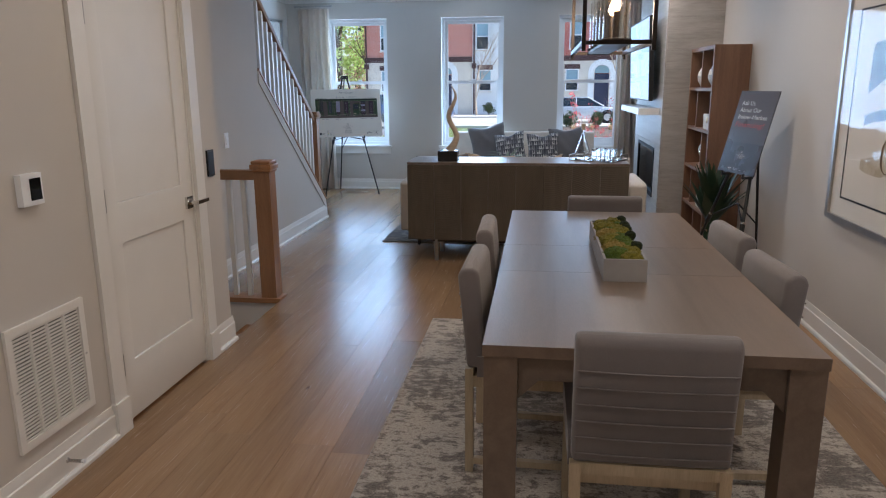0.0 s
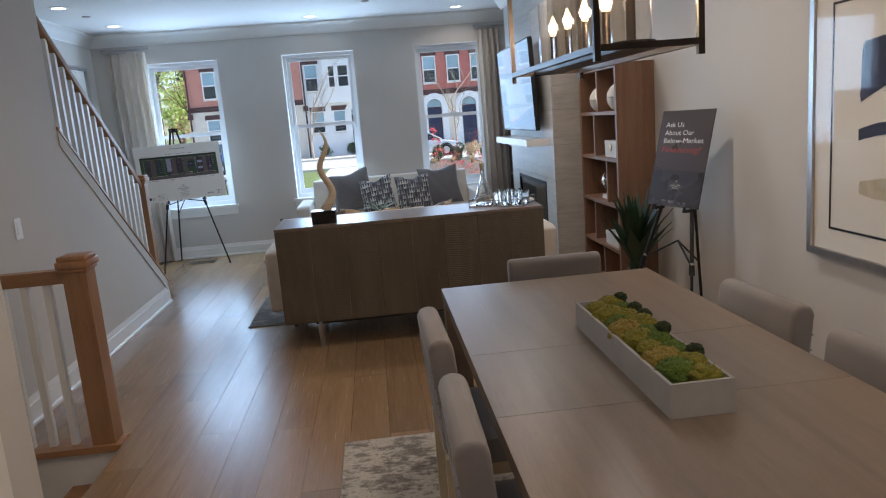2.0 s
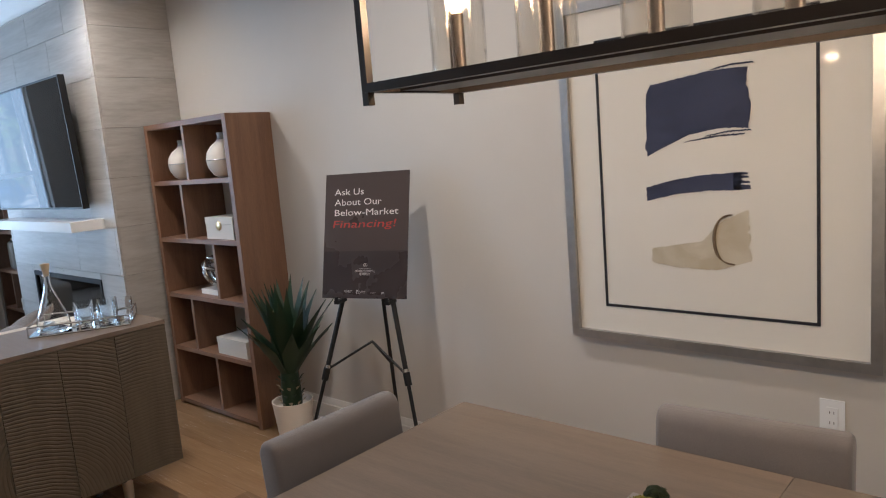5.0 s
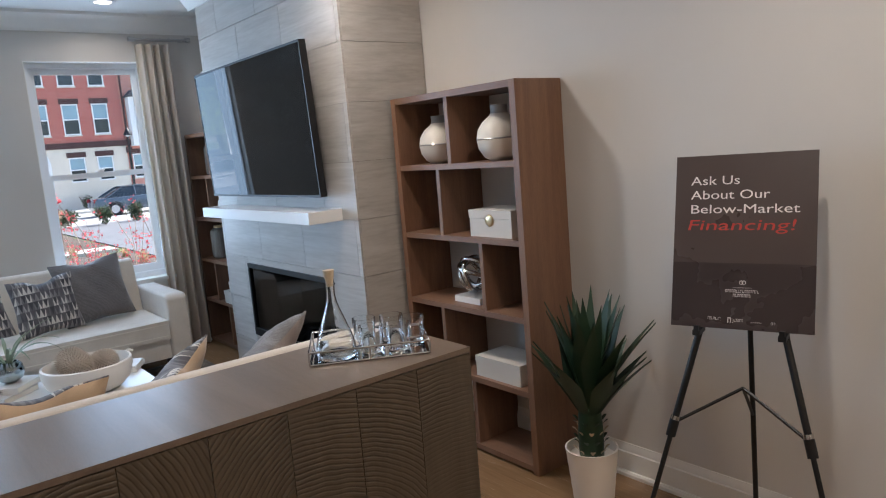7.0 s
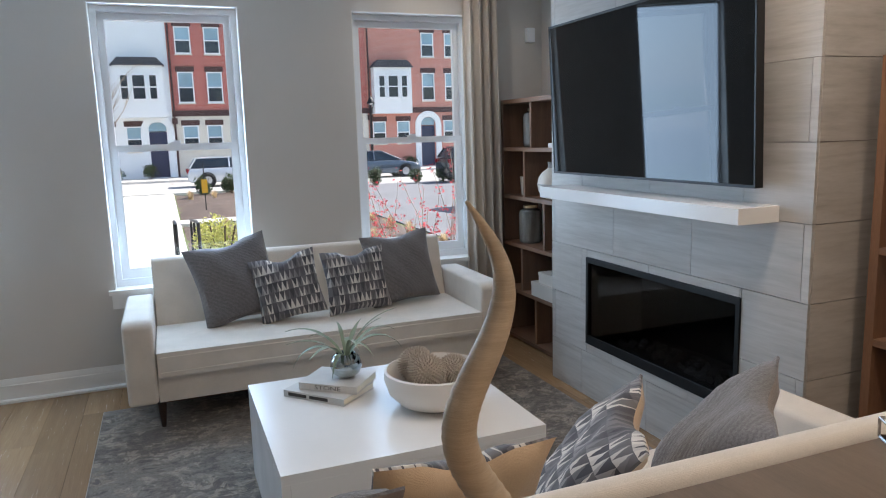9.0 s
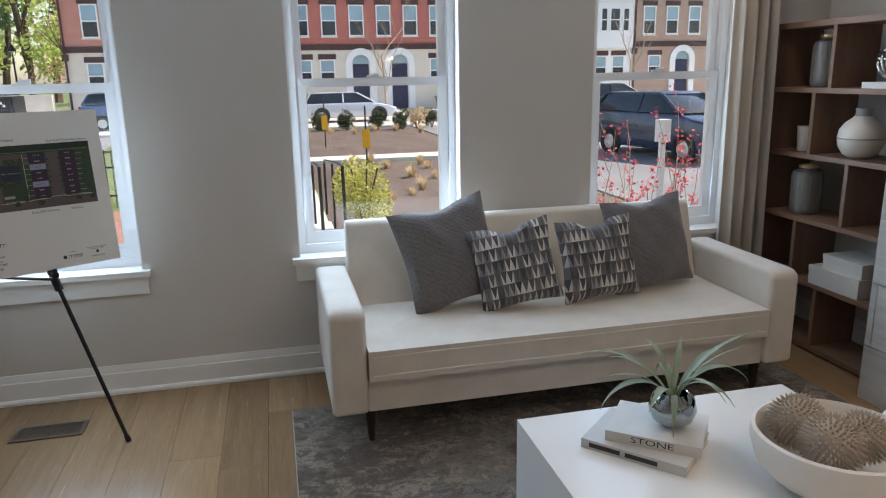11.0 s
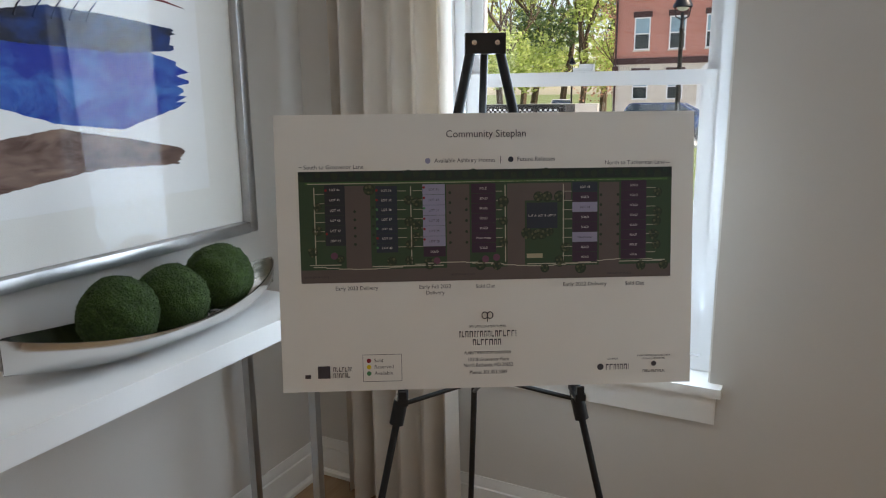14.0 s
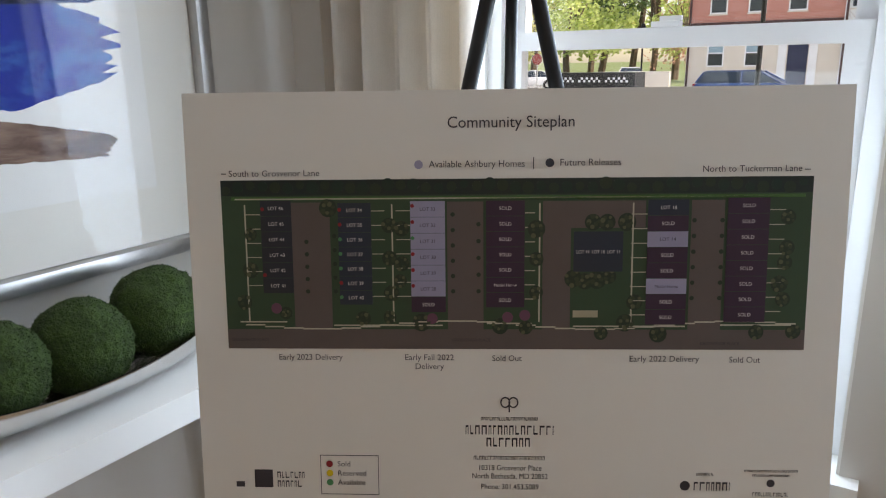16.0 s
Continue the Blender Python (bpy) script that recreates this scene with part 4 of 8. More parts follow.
def rug(x0, y0, x1, y1, seed, label, shift=0.0):
    nx, ny = int((x1 - x0) / 0.06), int((y1 - y0) / 0.06)
    r = thing("area_rug", label, "rug", Matrix.Translation(((x0 + x1) / 2, (y0 + y1) / 2, 0.0005)))
    part("woven_surface", solid(-(x1 - x0) / 2, -(y1 - y0) / 2, 0, (x1 - x0) / 2, (y1 - y0) / 2, RUG_TOP - 0.001), rug_material("distressed_rug_pile", seed, shift), r, bevel=0.004)
    w, h = (x1 - x0) / 2, (y1 - y0) / 2
    edge = [(-w, -h, 0.005), (w, -h, 0.005), (w, h, 0.005), (-w, h, 0.005), (-w, -h, 0.005)]
    part("bound_edge", tube(bmesh.new(), edge, 0.005, 6), plain("rug_binding", rgb(176, 166, 152), 0.9), r, "corded beige edge")
    return r


rug(-0.082, 1.15, 1.842, 4.53, 3.1, "distressed grey and ivory rug under the dining table")
rug(-0.898, 6.75, 1.60, 9.78, 8.4, "distressed charcoal and beige rug between the sofas", 0.8)


# ---- coffee table and what stands on it ----
ct = thing("coffee_table", "solid white lacquered block coffee table on the rug", "table", Matrix.Translation((0.302, 8.175, RUG_TOP)))
part("top", solid(-0.495, -0.475, 0.385, 0.495, 0.475, 0.42), WHITEGLOSS, ct, bevel=0.003)
for sx in (-1, 1):
    part("side_panel", solid(min(sx * 0.495, sx * 0.465), -0.475, 0, max(sx * 0.495, sx * 0.465), 0.475, 0.3845), WHITEGLOSS, ct, bevel=0.002)
for sy in (-1, 1):
    part("end_panel", solid(-0.4645, min(sy * 0.475, sy * 0.445), 0, 0.4645, max(sy * 0.475, sy * 0.445), 0.3845), WHITEGLOSS, ct, bevel=0.002)
CT = 0.42 + RUG_TOP
BOOKPAGE = plain("book_pages", rgb(226, 220, 206), 0.9, stretch=(1, 1, 60), var=0.06)
BOOKA, BOOKB = plain("grey_book_cover", rgb(196, 194, 190), 0.4, var=0.08, scale=9), plain("marbled_book_cover", rgb(208, 204, 198), 0.4, var=0.14, scale=6)
INK, DULLINK = plain("dark_print", rgb(60, 56, 54), 0.7), plain("grey_print", rgb(120, 112, 104), 0.7)


def book(at, w, d, h, cover, word, label):
    b = thing("book", label, "book", at, "coffee table books")
    part("cover", joined((-w / 2, -d / 2, 0, w / 2, d / 2, 0.003), (-w / 2, -d / 2, h - 0.003, w / 2, d / 2, h), (-w / 2, -d / 2, 0.003, w / 2, -d / 2 + 0.003, h - 0.003)), cover, b)
    part("pages", solid(-w / 2 + 0.004, -d / 2 + 0.0035, 0.0032, w / 2 - 0.004, d / 2 - 0.004, h - 0.0032), BOOKPAGE, b)
    if word:
        lettering("spine_lettering", word, 0.026, INK, b, (0.0, -d / 2, h / 2), width=0.12)
    else:
        for x0, x1 in ((-0.13, -0.035), (-0.02, 0.075)):
            part("spine_print", solid(x0, -d / 2 - 0.0006, h / 2 - 0.007, x1, -d / 2 - 0.0001, h / 2 + 0.007), INK, b)
    return b


bk_m = Matrix.Translation((0.125, 8.40, CT + 0.0005)) @ pose(0, 0, 0, 0, 0, -48)
book(bk_m, 0.31, 0.235, 0.03, BOOKA, "", "pale hardback book with a dark-lettered spine on the coffee table")
book(Matrix.Translation((0.168, 8.405, CT + 0.031)) @ pose(0, 0, 0, 0, 0, -39), 0.27, 0.215, 0.032, BOOKB, "STONE", "marbled hardback book stacked on another book")
LEAFPALE = plain("staghorn_leaf", rgb(128, 140, 116), 0.6, var=0.2, scale=18, bump=0.1)
fern = thing("potted_fern", "staghorn fern in a mirrored glass ball on two books", "plant", Matrix.Translation((0.20, 8.385, CT + 0.0635)))
part("bowl", lathe(bmesh.new(), [(0, 0), (0.03, 0.001), (0.058, 0.022), (0.07, 0.055), (0.06, 0.092), (0.042, 0.108), (0.039, 0.104), (0.055, 0.09), (0.064, 0.055), (0.05, 0.03), (0, 0.02)], 32), plain("mirror_glass", (0.40, 0.45, 0.47), 0.08, 1.0, var=0.25, scale=14, bump=0.0), fern, "silvered glass ball")


def leaf(length, width, curl, n=10, fork=0.0, thick=0.0015, keel=0.25):
    """A tapering strap leaf that starts at the origin, runs along +x and bends with curl."""
    bm = bmesh.new()
    rows_ = []
    x = z = 0.0
    ang = radians(72)
    for i in range(n + 1):
        s = i / n
        w = width * (0.35 + 1.2 * s if s < 0.5 else (1 - s) * 1.9 + 0.0) * (1 - 0.0 * s)
        w = max(w, 0.0008)
        rows_.append([bm.verts.new((x, -w, z + keel * w)), bm.verts.new((x, 0, z)), bm.verts.new((x, w, z + keel * w)), bm.verts.new((x, 0, z - thick))])
        x += length / n * math.cos(ang)
        z += length / n * math.sin(ang)
        ang -= curl / n
    for a, b in zip(rows_, rows_[1:]):
        for k in range(4):
            bm.faces.new((a[k], b[k], b[(k + 1) % 4], a[(k + 1) % 4]))
    bmesh.ops.recalc_face_normals(bm, faces=bm.faces[:])
    return bm


rnd = random.Random(11)
for i in range(15):
    part("frond", leaf(rnd.uniform(0.22, 0.40), rnd.uniform(0.010, 0.017), radians(rnd.uniform(45, 135))), LEAFPALE, fern, at=Matrix.Translation((0, 0, 0.085)) @ pose(0, 0, 0, 0, 0, i * 24 + rnd.uniform(-10, 10)) @ pose(0.012, 0, 0, 0, rnd.uniform(-5, 25), 0))
PLASTER = plain("matte_white_ceramic", rgb(226, 220, 212), 0.6, var=0.03, bump=0.06)
SPIKY = plain("taupe_spiky_ball", rgb(186, 173, 158), 0.85, var=0.12, scale=20)
bowl = thing("bowl", "wide matte white ceramic bowl on the coffee table", "bowl", Matrix.Translation((0.50, 8.085, CT + 0.0005)))
part("body", lathe(bmesh.new(), [(0, 0), (0.10, 0), (0.152, 0.018), (0.193, 0.06), (0.21, 0.115), (0.208, 0.148), (0.198, 0.152), (0.192, 0.135), (0.188, 0.10), (0.165, 0.05), (0.12, 0.025), (0, 0.022)], 48), PLASTER, bowl)
rnd = random.Random(3)
for bx, by, bz, br in ((-0.055, -0.045, 0.150, 0.080), (-0.05, 0.085, 0.148, 0.076), (0.078, -0.01, 0.132, 0.070)):
    ball = thing("decorative_ball", "taupe spiky ball like a sea urchin lying in the bowl", "ornament", Matrix.Translation((0.50 + bx, 8.085 + by, CT + bz)), "spiky balls in the bowl")
    bm = bmesh.new()
    bmesh.ops.create_icosphere(bm, subdivisions=3, radius=br * 0.86)
    n_sp = 420
    for i in range(n_sp):
        zc = 1 - 2 * (i + 0.5) / n_sp
        rr, th = math.sqrt(1 - zc * zc), i * 2.39996
        d = Vector((rr * math.cos(th), rr * math.sin(th), zc))
        o1 = d.orthogonal().normalized() * 0.0048
        o2 = d.cross(o1)
        tip = bm.verts.new(d * br * rnd.uniform(1.03, 1.12) + Vector((0, 0, -0.002)))
        vs = [bm.verts.new(d * br * 0.86 + o1 * math.cos(a) + o2 * math.sin(a)) for a in (0, 2.09, 4.19)]
        for k in range(3):
            bm.faces.new((vs[k], vs[(k + 1) % 3], tip))
    part("shell", bm, SPIKY, ball)
part("handle", tube(bmesh.new(), [(0.196, 0.045, 0.135), (0.214, 0.049, 0.15), (0.226, 0.052, 0.138)], 0.012, 10), PLASTER, bowl)
whole("folded_napkin", joined((-0.05, -0.09, 0, 0.05, 0.09, 0.018), (-0.045, -0.085, 0.0182, 0.046, 0.08, 0.03)), WHITEBOARD, "small folded white booklet on the coffee table", "booklet", Matrix.Translation((0.76, 8.33, CT + 0.0005)) @ pose(0, 0, 0, 0, 0, -30), bevel=0.004)


# ---- sideboard and what stands on it ----
def carved_wood():
    n = Net("carved_ring_wood")
    v = n.coords((1, 1, 1))
    info = n.add("ShaderNodeObjectInfo")
    off = n.add("ShaderNodeCombineXYZ")
    n.link(n.math("SUBTRACT", n.math("MULTIPLY", info.outputs["Random"], 0.9), 0.45), off.inputs[0])
    n.link(n.math("SUBTRACT", n.math("FRACT", n.math("MULTIPLY", info.outputs["Random"], 7.3)), 0.1), off.inputs[2])
    add = n.add("ShaderNodeVectorMath")
    n.link(v, add.inputs[0])
    n.link(off.outputs[0], add.inputs[1])
    w = n.add("ShaderNodeTexWave", Scale=21.0, Distortion=3.4, Detail=1.5)
    w.wave_type, w.rings_direction = "RINGS", "Y"
    w.inputs["Detail Scale"].default_value = 0.55
    n.link(add.outputs[0], w.inputs[0])
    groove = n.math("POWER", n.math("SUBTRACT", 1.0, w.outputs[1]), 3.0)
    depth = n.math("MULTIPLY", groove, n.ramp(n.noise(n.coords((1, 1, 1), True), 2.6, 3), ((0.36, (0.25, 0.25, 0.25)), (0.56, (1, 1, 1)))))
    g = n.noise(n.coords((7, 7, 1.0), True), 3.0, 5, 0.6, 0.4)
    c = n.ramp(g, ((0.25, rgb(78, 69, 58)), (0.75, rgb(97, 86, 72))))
    # shade inside the carved grooves, painted as darker brown by depth
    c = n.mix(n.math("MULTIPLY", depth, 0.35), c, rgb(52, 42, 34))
    return n.finish(c, 0.38, 0.0, n.math("SUBTRACT", 1.0, depth), 0.55, 0.004)


CARVED = carved_wood()
SBX0, SBX1, SBY0, SBY1 = -0.515, 1.272, 6.025, 6.50
sb = thing("sideboard", "long grey-brown sideboard with ring-carved doors on metal legs", "sideboard", Matrix.Translation(((SBX0 + SBX1) / 2, SBY0, 0)))
HX, DP = (SBX1 - SBX0) / 2, SBY1 - SBY0
part("top", solid(-HX, -0.003, 0.820, HX, DP, 0.838), TABLEWOOD, sb, bevel=0.002)
part("body", solid(-HX + 0.002, 0.021, 0.19, HX - 0.002, DP - 0.002, 0.8195), TABLEWOOD, sb, bevel=0.002)
DWID = (2 * HX) / 4
for i in range(4):
    dr = part("door", solid(-HX + i * DWID + 0.002, 0.016, 0.192, -HX + (i + 1) * DWID - 0.002, 0.0205, 0.817), BRONZE, sb)
    for k in range(2):
        wv = DWID / 2
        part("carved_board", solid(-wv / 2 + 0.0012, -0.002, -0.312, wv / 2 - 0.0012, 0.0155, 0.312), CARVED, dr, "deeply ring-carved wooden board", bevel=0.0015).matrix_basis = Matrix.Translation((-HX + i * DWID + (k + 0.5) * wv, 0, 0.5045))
for sx in (-1, 1):
    for y in (0.07, DP - 0.07):
        part("leg", lathe(bmesh.new(), [(0, 0), (0.016, 0), (0.024, 0.188), (0, 0.189)], 14), STEEL, sb, "tapered brushed metal leg", at=Matrix.Translation((sx * (HX - 0.23), y, 0)))
part("stretcher", solid(-HX + 0.2, 0.05, 0.165, HX - 0.2, DP - 0.05, 0.1895), BRONZE, sb)
HORN = timber("carved_bone", rgb(176, 160, 138), rgb(208, 194, 172), 0.5, (2, 2, 60), 0.25, False, 0.0)
hs = thing("horn_sculpture", "tall twisting pale horn on a black block", "sculpture", Matrix.Translation((-0.190, 6.165, 0.8385)))
part("base_block", solid(-0.08, -0.065, 0, 0.08, 0.065, 0.085), plain("black_lacquer", rgb(18, 18, 20), 0.25, var=0.1), hs, "black block", bevel=0.002)
pts, rad = [], []
for i in range(240):
    s = i / 239
    wind = 2 * math.pi * (s - 0.22) / 0.62
    pts.append((0.036 * (1 - 0.3 * s) * math.cos(wind) + 0.036 - 0.012 * max(0.0, (s - 0.8) / 0.2) ** 2, 0.012 * (1 - 0.5 * s) * math.sin(wind), 0.084 + 0.53 * s))
    ribs = 0.055 * max(0.0, 1 - s / 0.55) + 0.008
    rad.append((0.019 * (1 - s ** 4) + 0.017 * math.exp(-s / 0.12) + 0.002) * (1 + ribs * math.sin(i * 1.05)))
part("horn", tube(bmesh.new(), pts, rad, 18), HORN, hs, "ribbed cream horn")
tray = thing("serving_tray", "mirrored tray with a low chrome rail on the sideboard", "tray", Matrix.Translation((1.045, 6.285, 0.8385)) @ pose(0, 0, 0, 0, 0, -31))
TW, TD = 0.195, 0.135
part("mirror_plate", solid(-TW, -TD, 0.003, TW, TD, 0.008), plain("mirror", (0.86, 0.87, 0.87), 0.03, 1.0, var=0.02, bump=0.0), tray, "mirrored plate")
bm = bmesh.new()
for z, r in ((0.004, 0.0035), (0.046, 0.0035)):
    tube(bm, [(-TW, -TD, z), (TW, -TD, z), (TW, TD, z), (-TW, TD, z), (-TW, -TD, z)], r, 6)
for x, y in ((-TW, -TD), (TW, -TD), (TW, TD), (-TW, TD), (0, -TD), (0, TD)):
    tube(bm, [(x, y, 0.004), (x, y, 0.046)], 0.0034, 6)
part("rail", bm, CHROME, tray, "slim chrome gallery rail")


def glassware(name, prof, label, category, x, y, group="", extra=None):
    m = tray.matrix_basis @ Matrix.Translation((x, y, 0.0085))
    g = thing(name, label, category, m, group)
    part("glass_body", lathe(bmesh.new(), prof, 28), DRINK_GLASS, g, "clear glass").visible_shadow = False
    if extra:
        extra(g)
    return g


def stopper(g):
    part("stopper", lathe(bmesh.new(), [(0, 0.2358), (0.011, 0.2367), (0.013, 0.2565), (0.017, 0.27), (0.019, 0.2898), (0.0, 0.2934)], 16), plain("cork_and_glass", rgb(196, 178, 150), 0.5), g, "pale cork stopper")


glassware("decanter", [(0, 0.0027), (0.060, 0), (0.065, 0.006), (0.066, 0.03), (0.062, 0.055), (0.053, 0.085), (0.040, 0.12), (0.027, 0.155), (0.0175, 0.185), (0.014, 0.21), (0.0145, 0.235), (0.018, 0.245), (0.015, 0.245), (0.0115, 0.235), (0.011, 0.21), (0.0145, 0.185), (0.024, 0.155), (0.037, 0.12), (0.050, 0.085), (0.059, 0.055), (0.062, 0.03), (0.060, 0.010), (0, 0.0085)], "clear bell-shaped glass decanter with a stopper on the tray", "decanter", -0.108, -0.070, extra=stopper)
for gx, gy in ((-0.01, 0.065), (0.01, -0.055), (0.085, 0.07), (0.10, -0.06), (0.155, 0.02)):
    glassware("tumbler", [(0, 0.0), (0.034, 0.0), (0.037, 0.004), (0.041, 0.088), (0.0385, 0.088), (0.035, 0.014), (0, 0.012)], "clear heavy-based glass tumbler on the mirrored tray", "glass", gx, gy, "tumblers on the tray")
whole("napkin", joined((-0.055, -0.03, 0, 0.055, 0.03, 0.004), (-0.05, -0.026, 0.0042, 0.052, 0.028, 0.009)), LINEN, "folded white cloth lying on the mirrored tray", "napkin", tray.matrix_basis @ Matrix.Translation((-0.085, 0.085, 0.0085)), bevel=0.002)


# ---- dining set ----
TX0, TX1, TY0, TY1 = 0.415, 1.345, 2.178, 4.385
table = thing("dining_table", "long weathered grey-brown wooden dining table with square legs", "table", Matrix.Translation(((TX0 + TX1) / 2, (TY0 + TY1) / 2, RUG_TOP)))
THX, THY, TZ = (TX1 - TX0) / 2, (TY1 - TY0) / 2, 0.739 - RUG_TOP
seams = (-THY, -THY + 0.83, -THY + 1.30, THY)
for a, b in zip(seams, seams[1:]):
    part("tabletop_leaf", solid(-THX, a + 0.0008, TZ - 0.035, THX, b - 0.0008, TZ), TABLEWOOD, table, "weathered table leaf", bevel=0.002)
for sx in (-1, 1):
    for sy in (-1, 1):
        x0, x1 = sorted((sx * (THX - 0.004), sx * (THX - 0.10)))
        y0, y1 = sorted((sy * (THY - 0.004), sy * (THY - 0.10)))
        part("leg", solid(x0, y0, 0, x1, y1, TZ - 0.0355), TABLEWOOD, table, "thick square leg", bevel=0.003)
for sx in (-1, 1):
    x0, x1 = sorted((sx * (THX - 0.02), sx * (THX - 0.045)))
    part("apron", solid(x0, -THY + 0.101, TZ - 0.11, x1, THY - 0.101, TZ - 0.0355), TABLEWOOD, table, bevel=0.002)
for sy in (-1, 1):
    y0, y1 = sorted((sy * (THY - 0.02), sy * (THY - 0.045)))
    bm = bmesh.new()
    prism(bm, [(-THX + 0.101, TZ - 0.0355), (-THX + 0.101, TZ - 0.17), (-THX + 0.16, TZ - 0.11), (THX - 0.16, TZ - 0.11), (THX - 0.101, TZ - 0.17), (THX - 0.101, TZ - 0.0355)], y0, y1, "y")
    part("apron", bm, TABLEWOOD, table, bevel=0.002)


def dining_chair(at):
    """Seat front towards +y, back at y = 0; 0.46 wide."""
    c = thing("dining_chair", "grey upholstered dining chair with channelled back and pale wooden legs", "chair", at, "chairs round the dining table")
    bm = bmesh.new()
    prism(bm, [(0.005, 0.42), (-0.010, 0.60), (-0.028, 0.768), (-0.018, 0.795), (0.012, 0.803), (0.042, 0.795), (0.052, 0.768), (0.066, 0.60), (0.075, 0.42)], -0.213, 0.213, "x")
    part("backrest", bm, GREYCLOTH, c, "upholstered back", bevel=0.016, seg=3)
    for k in range(6):
        z = 0.452 + k * 0.050
        y = 0.005 - (z - 0.42) * 0.088 - 0.0015
        part("seam", tube(bmesh.new(), [(-0.206, y, z), (-0.10, y - 0.003, z - 0.002), (0, y - 0.003, z - 0.003), (0.10, y - 0.003, z - 0.002), (0.206, y, z)], 0.0028, 6), GREYCLOTH, c, "welted channel seam")
    part("seat", solid(-0.22, 0.045, 0.39, 0.22, 0.49, 0.47), GREYCLOTH, c, "upholstered seat", bevel=0.022, seg=3)
    part("seat_frame", joined((-0.21, 0.03, 0.345, 0.21, 0.06, 0.389), (-0.21, 0.45, 0.345, 0.21, 0.48, 0.389), (-0.21, 0.06, 0.345, -0.18, 0.45, 0.389), (0.18, 0.06, 0.345, 0.21, 0.45, 0.389)), PALEWOOD, c, bevel=0.003)
    part("back_rail", solid(-0.185, 0.006, 0.385, 0.185, 0.03, 0.419), PALEWOOD, c, bevel=0.003)
    for sx in (-1, 1):
        x0, x1 = sorted((sx * 0.217, sx * 0.185))
        part("leg", solid(x0, 0.0, 0, x1, 0.03, 0.4185), PALEWOOD, c, "square pale wooden leg", bevel=0.003)
        part("leg", solid(x0, 0.452, 0, x1, 0.484, 0.3445), PALEWOOD, c, "square pale wooden leg", bevel=0.003)
        part("stretcher", solid(x0 + 0.004, 0.0305, 0.03, x1 - 0.004, 0.4515, 0.055), PALEWOOD, c, bevel=0.002)
    return c


first = dining_chair(Matrix.Translation((0.882, 2.102, RUG_TOP)))
for x, y, rz in ((0.950, 4.515, 180), (0.312, 2.95, -91), (0.308, 3.64, -89), (1.444, 2.97, 94), (1.452, 3.60, 94)):
    copy_thing(first, Matrix.Translation((x, y, RUG_TOP)) @ pose(0, 0, 0, 0, 0, rz))
CEMENT = plain("cement_planter", rgb(154, 150, 145), 0.8, var=0.08, scale=9, bump=0.25)
planter = thing("moss_planter", "long pale cement trough filled with moss on the dining table", "planter", Matrix.Translation((0.886, 3.27, 0.7395)))
PX, PY, PH, PT = 0.079, 0.385, 0.085, 0.009
part("base", solid(-PX, -PY, 0, PX, PY, 0.01), CEMENT, planter, bevel=0.0015)
for s in (-1, 1):
    x0, x1 = sorted((s * PX, s * (PX - PT)))
    part("long_side", solid(x0, -PY, 0.0102, x1, PY, PH), CEMENT, planter, bevel=0.0015)
    y0, y1 = sorted((s * PY, s * (PY - PT)))
    part("short_side", solid(-PX + PT, y0, 0.0102, PX - PT, y1, PH), CEMENT, planter, bevel=0.0015)


def moss_material(name, a, b):
    n = Net(name)
    v = n.coords()
    f = n.noise(v, 34, 6, 0.7)
    g = n.noise(v, 160, 3, 0.7)
    c = n.mix(0.5, n.ramp(f, ((0.35, a), (0.65, b))), n.ramp(g, ((0.35, a), (0.7, b))))
    return n.finish(c, 0.95, 0, n.math("ADD", f, g), 0.9, 0.006)


MOSS = [moss_material("olive_moss", rgb(84, 82, 22), rgb(150, 138, 44)), moss_material("green_moss", rgb(52, 72, 18), rgb(104, 124, 36)), moss_material("yellow_moss", rgb(110, 92, 30), rgb(160, 138, 66)), moss_material("dark_moss", rgb(26, 36, 16), rgb(52, 60, 26))]
MOSS_BALL = moss_material("moss_ball", rgb(28, 44, 14), rgb(60, 84, 28))


def clump(bm, r, seed, tufts=420, sq=0.7, nap=1.0, fine=4, lump=1.0):
    """A bristly cushion: a lumpy dome with short blades standing out of it."""
    rnd2 = random.Random(seed)
    bmesh.ops.create_icosphere(bm, subdivisions=fine, radius=r)
    off = Vector((seed * 3.7, seed * 1.3, 0))
    for vtx in bm.verts:
        d = vtx.co.normalized()
        k = 1 + lump * (0.16 * noise.noise(d * 2.2 + off) + 0.10 * noise.noise(d * 6 + off)) + 0.03 * noise.noise(d * 17 + off)
        vtx.co = Vector((d.x * r * k, d.y * r * k, d.z * r * k * sq))
    for i in range(tufts):
        d = Vector((rnd2.gauss(0, 1), rnd2.gauss(0, 1), rnd2.gauss(0.2, 0.9))).normalized()
        k = 1 + lump * (0.16 * noise.noise(d * 2.2 + off) + 0.10 * noise.noise(d * 6 + off)) + 0.03 * noise.noise(d * 17 + off)
        p = Vector((d.x * r * k, d.y * r * k, d.z * r * k * sq))
        o = d.orthogonal().normalized() * r * (0.035 if fine < 5 else 0.016)
        q = d.cross(o)
        a = rnd2.uniform(0, 3)
        s = o * math.cos(a) + q * math.sin(a)
        tip = p + d * r * rnd2.uniform(0.05, 0.13) * nap + Vector((rnd2.uniform(-1, 1), rnd2.uniform(-1, 1), rnd2.uniform(-1, 1))) * r * 0.05 * nap
        v1, v2, v3 = bm.verts.new(p * 0.97 - s), bm.verts.new(p * 0.97 + s), bm.verts.new(tip)
        bm.faces.new((v1, v2, v3))
    return bm


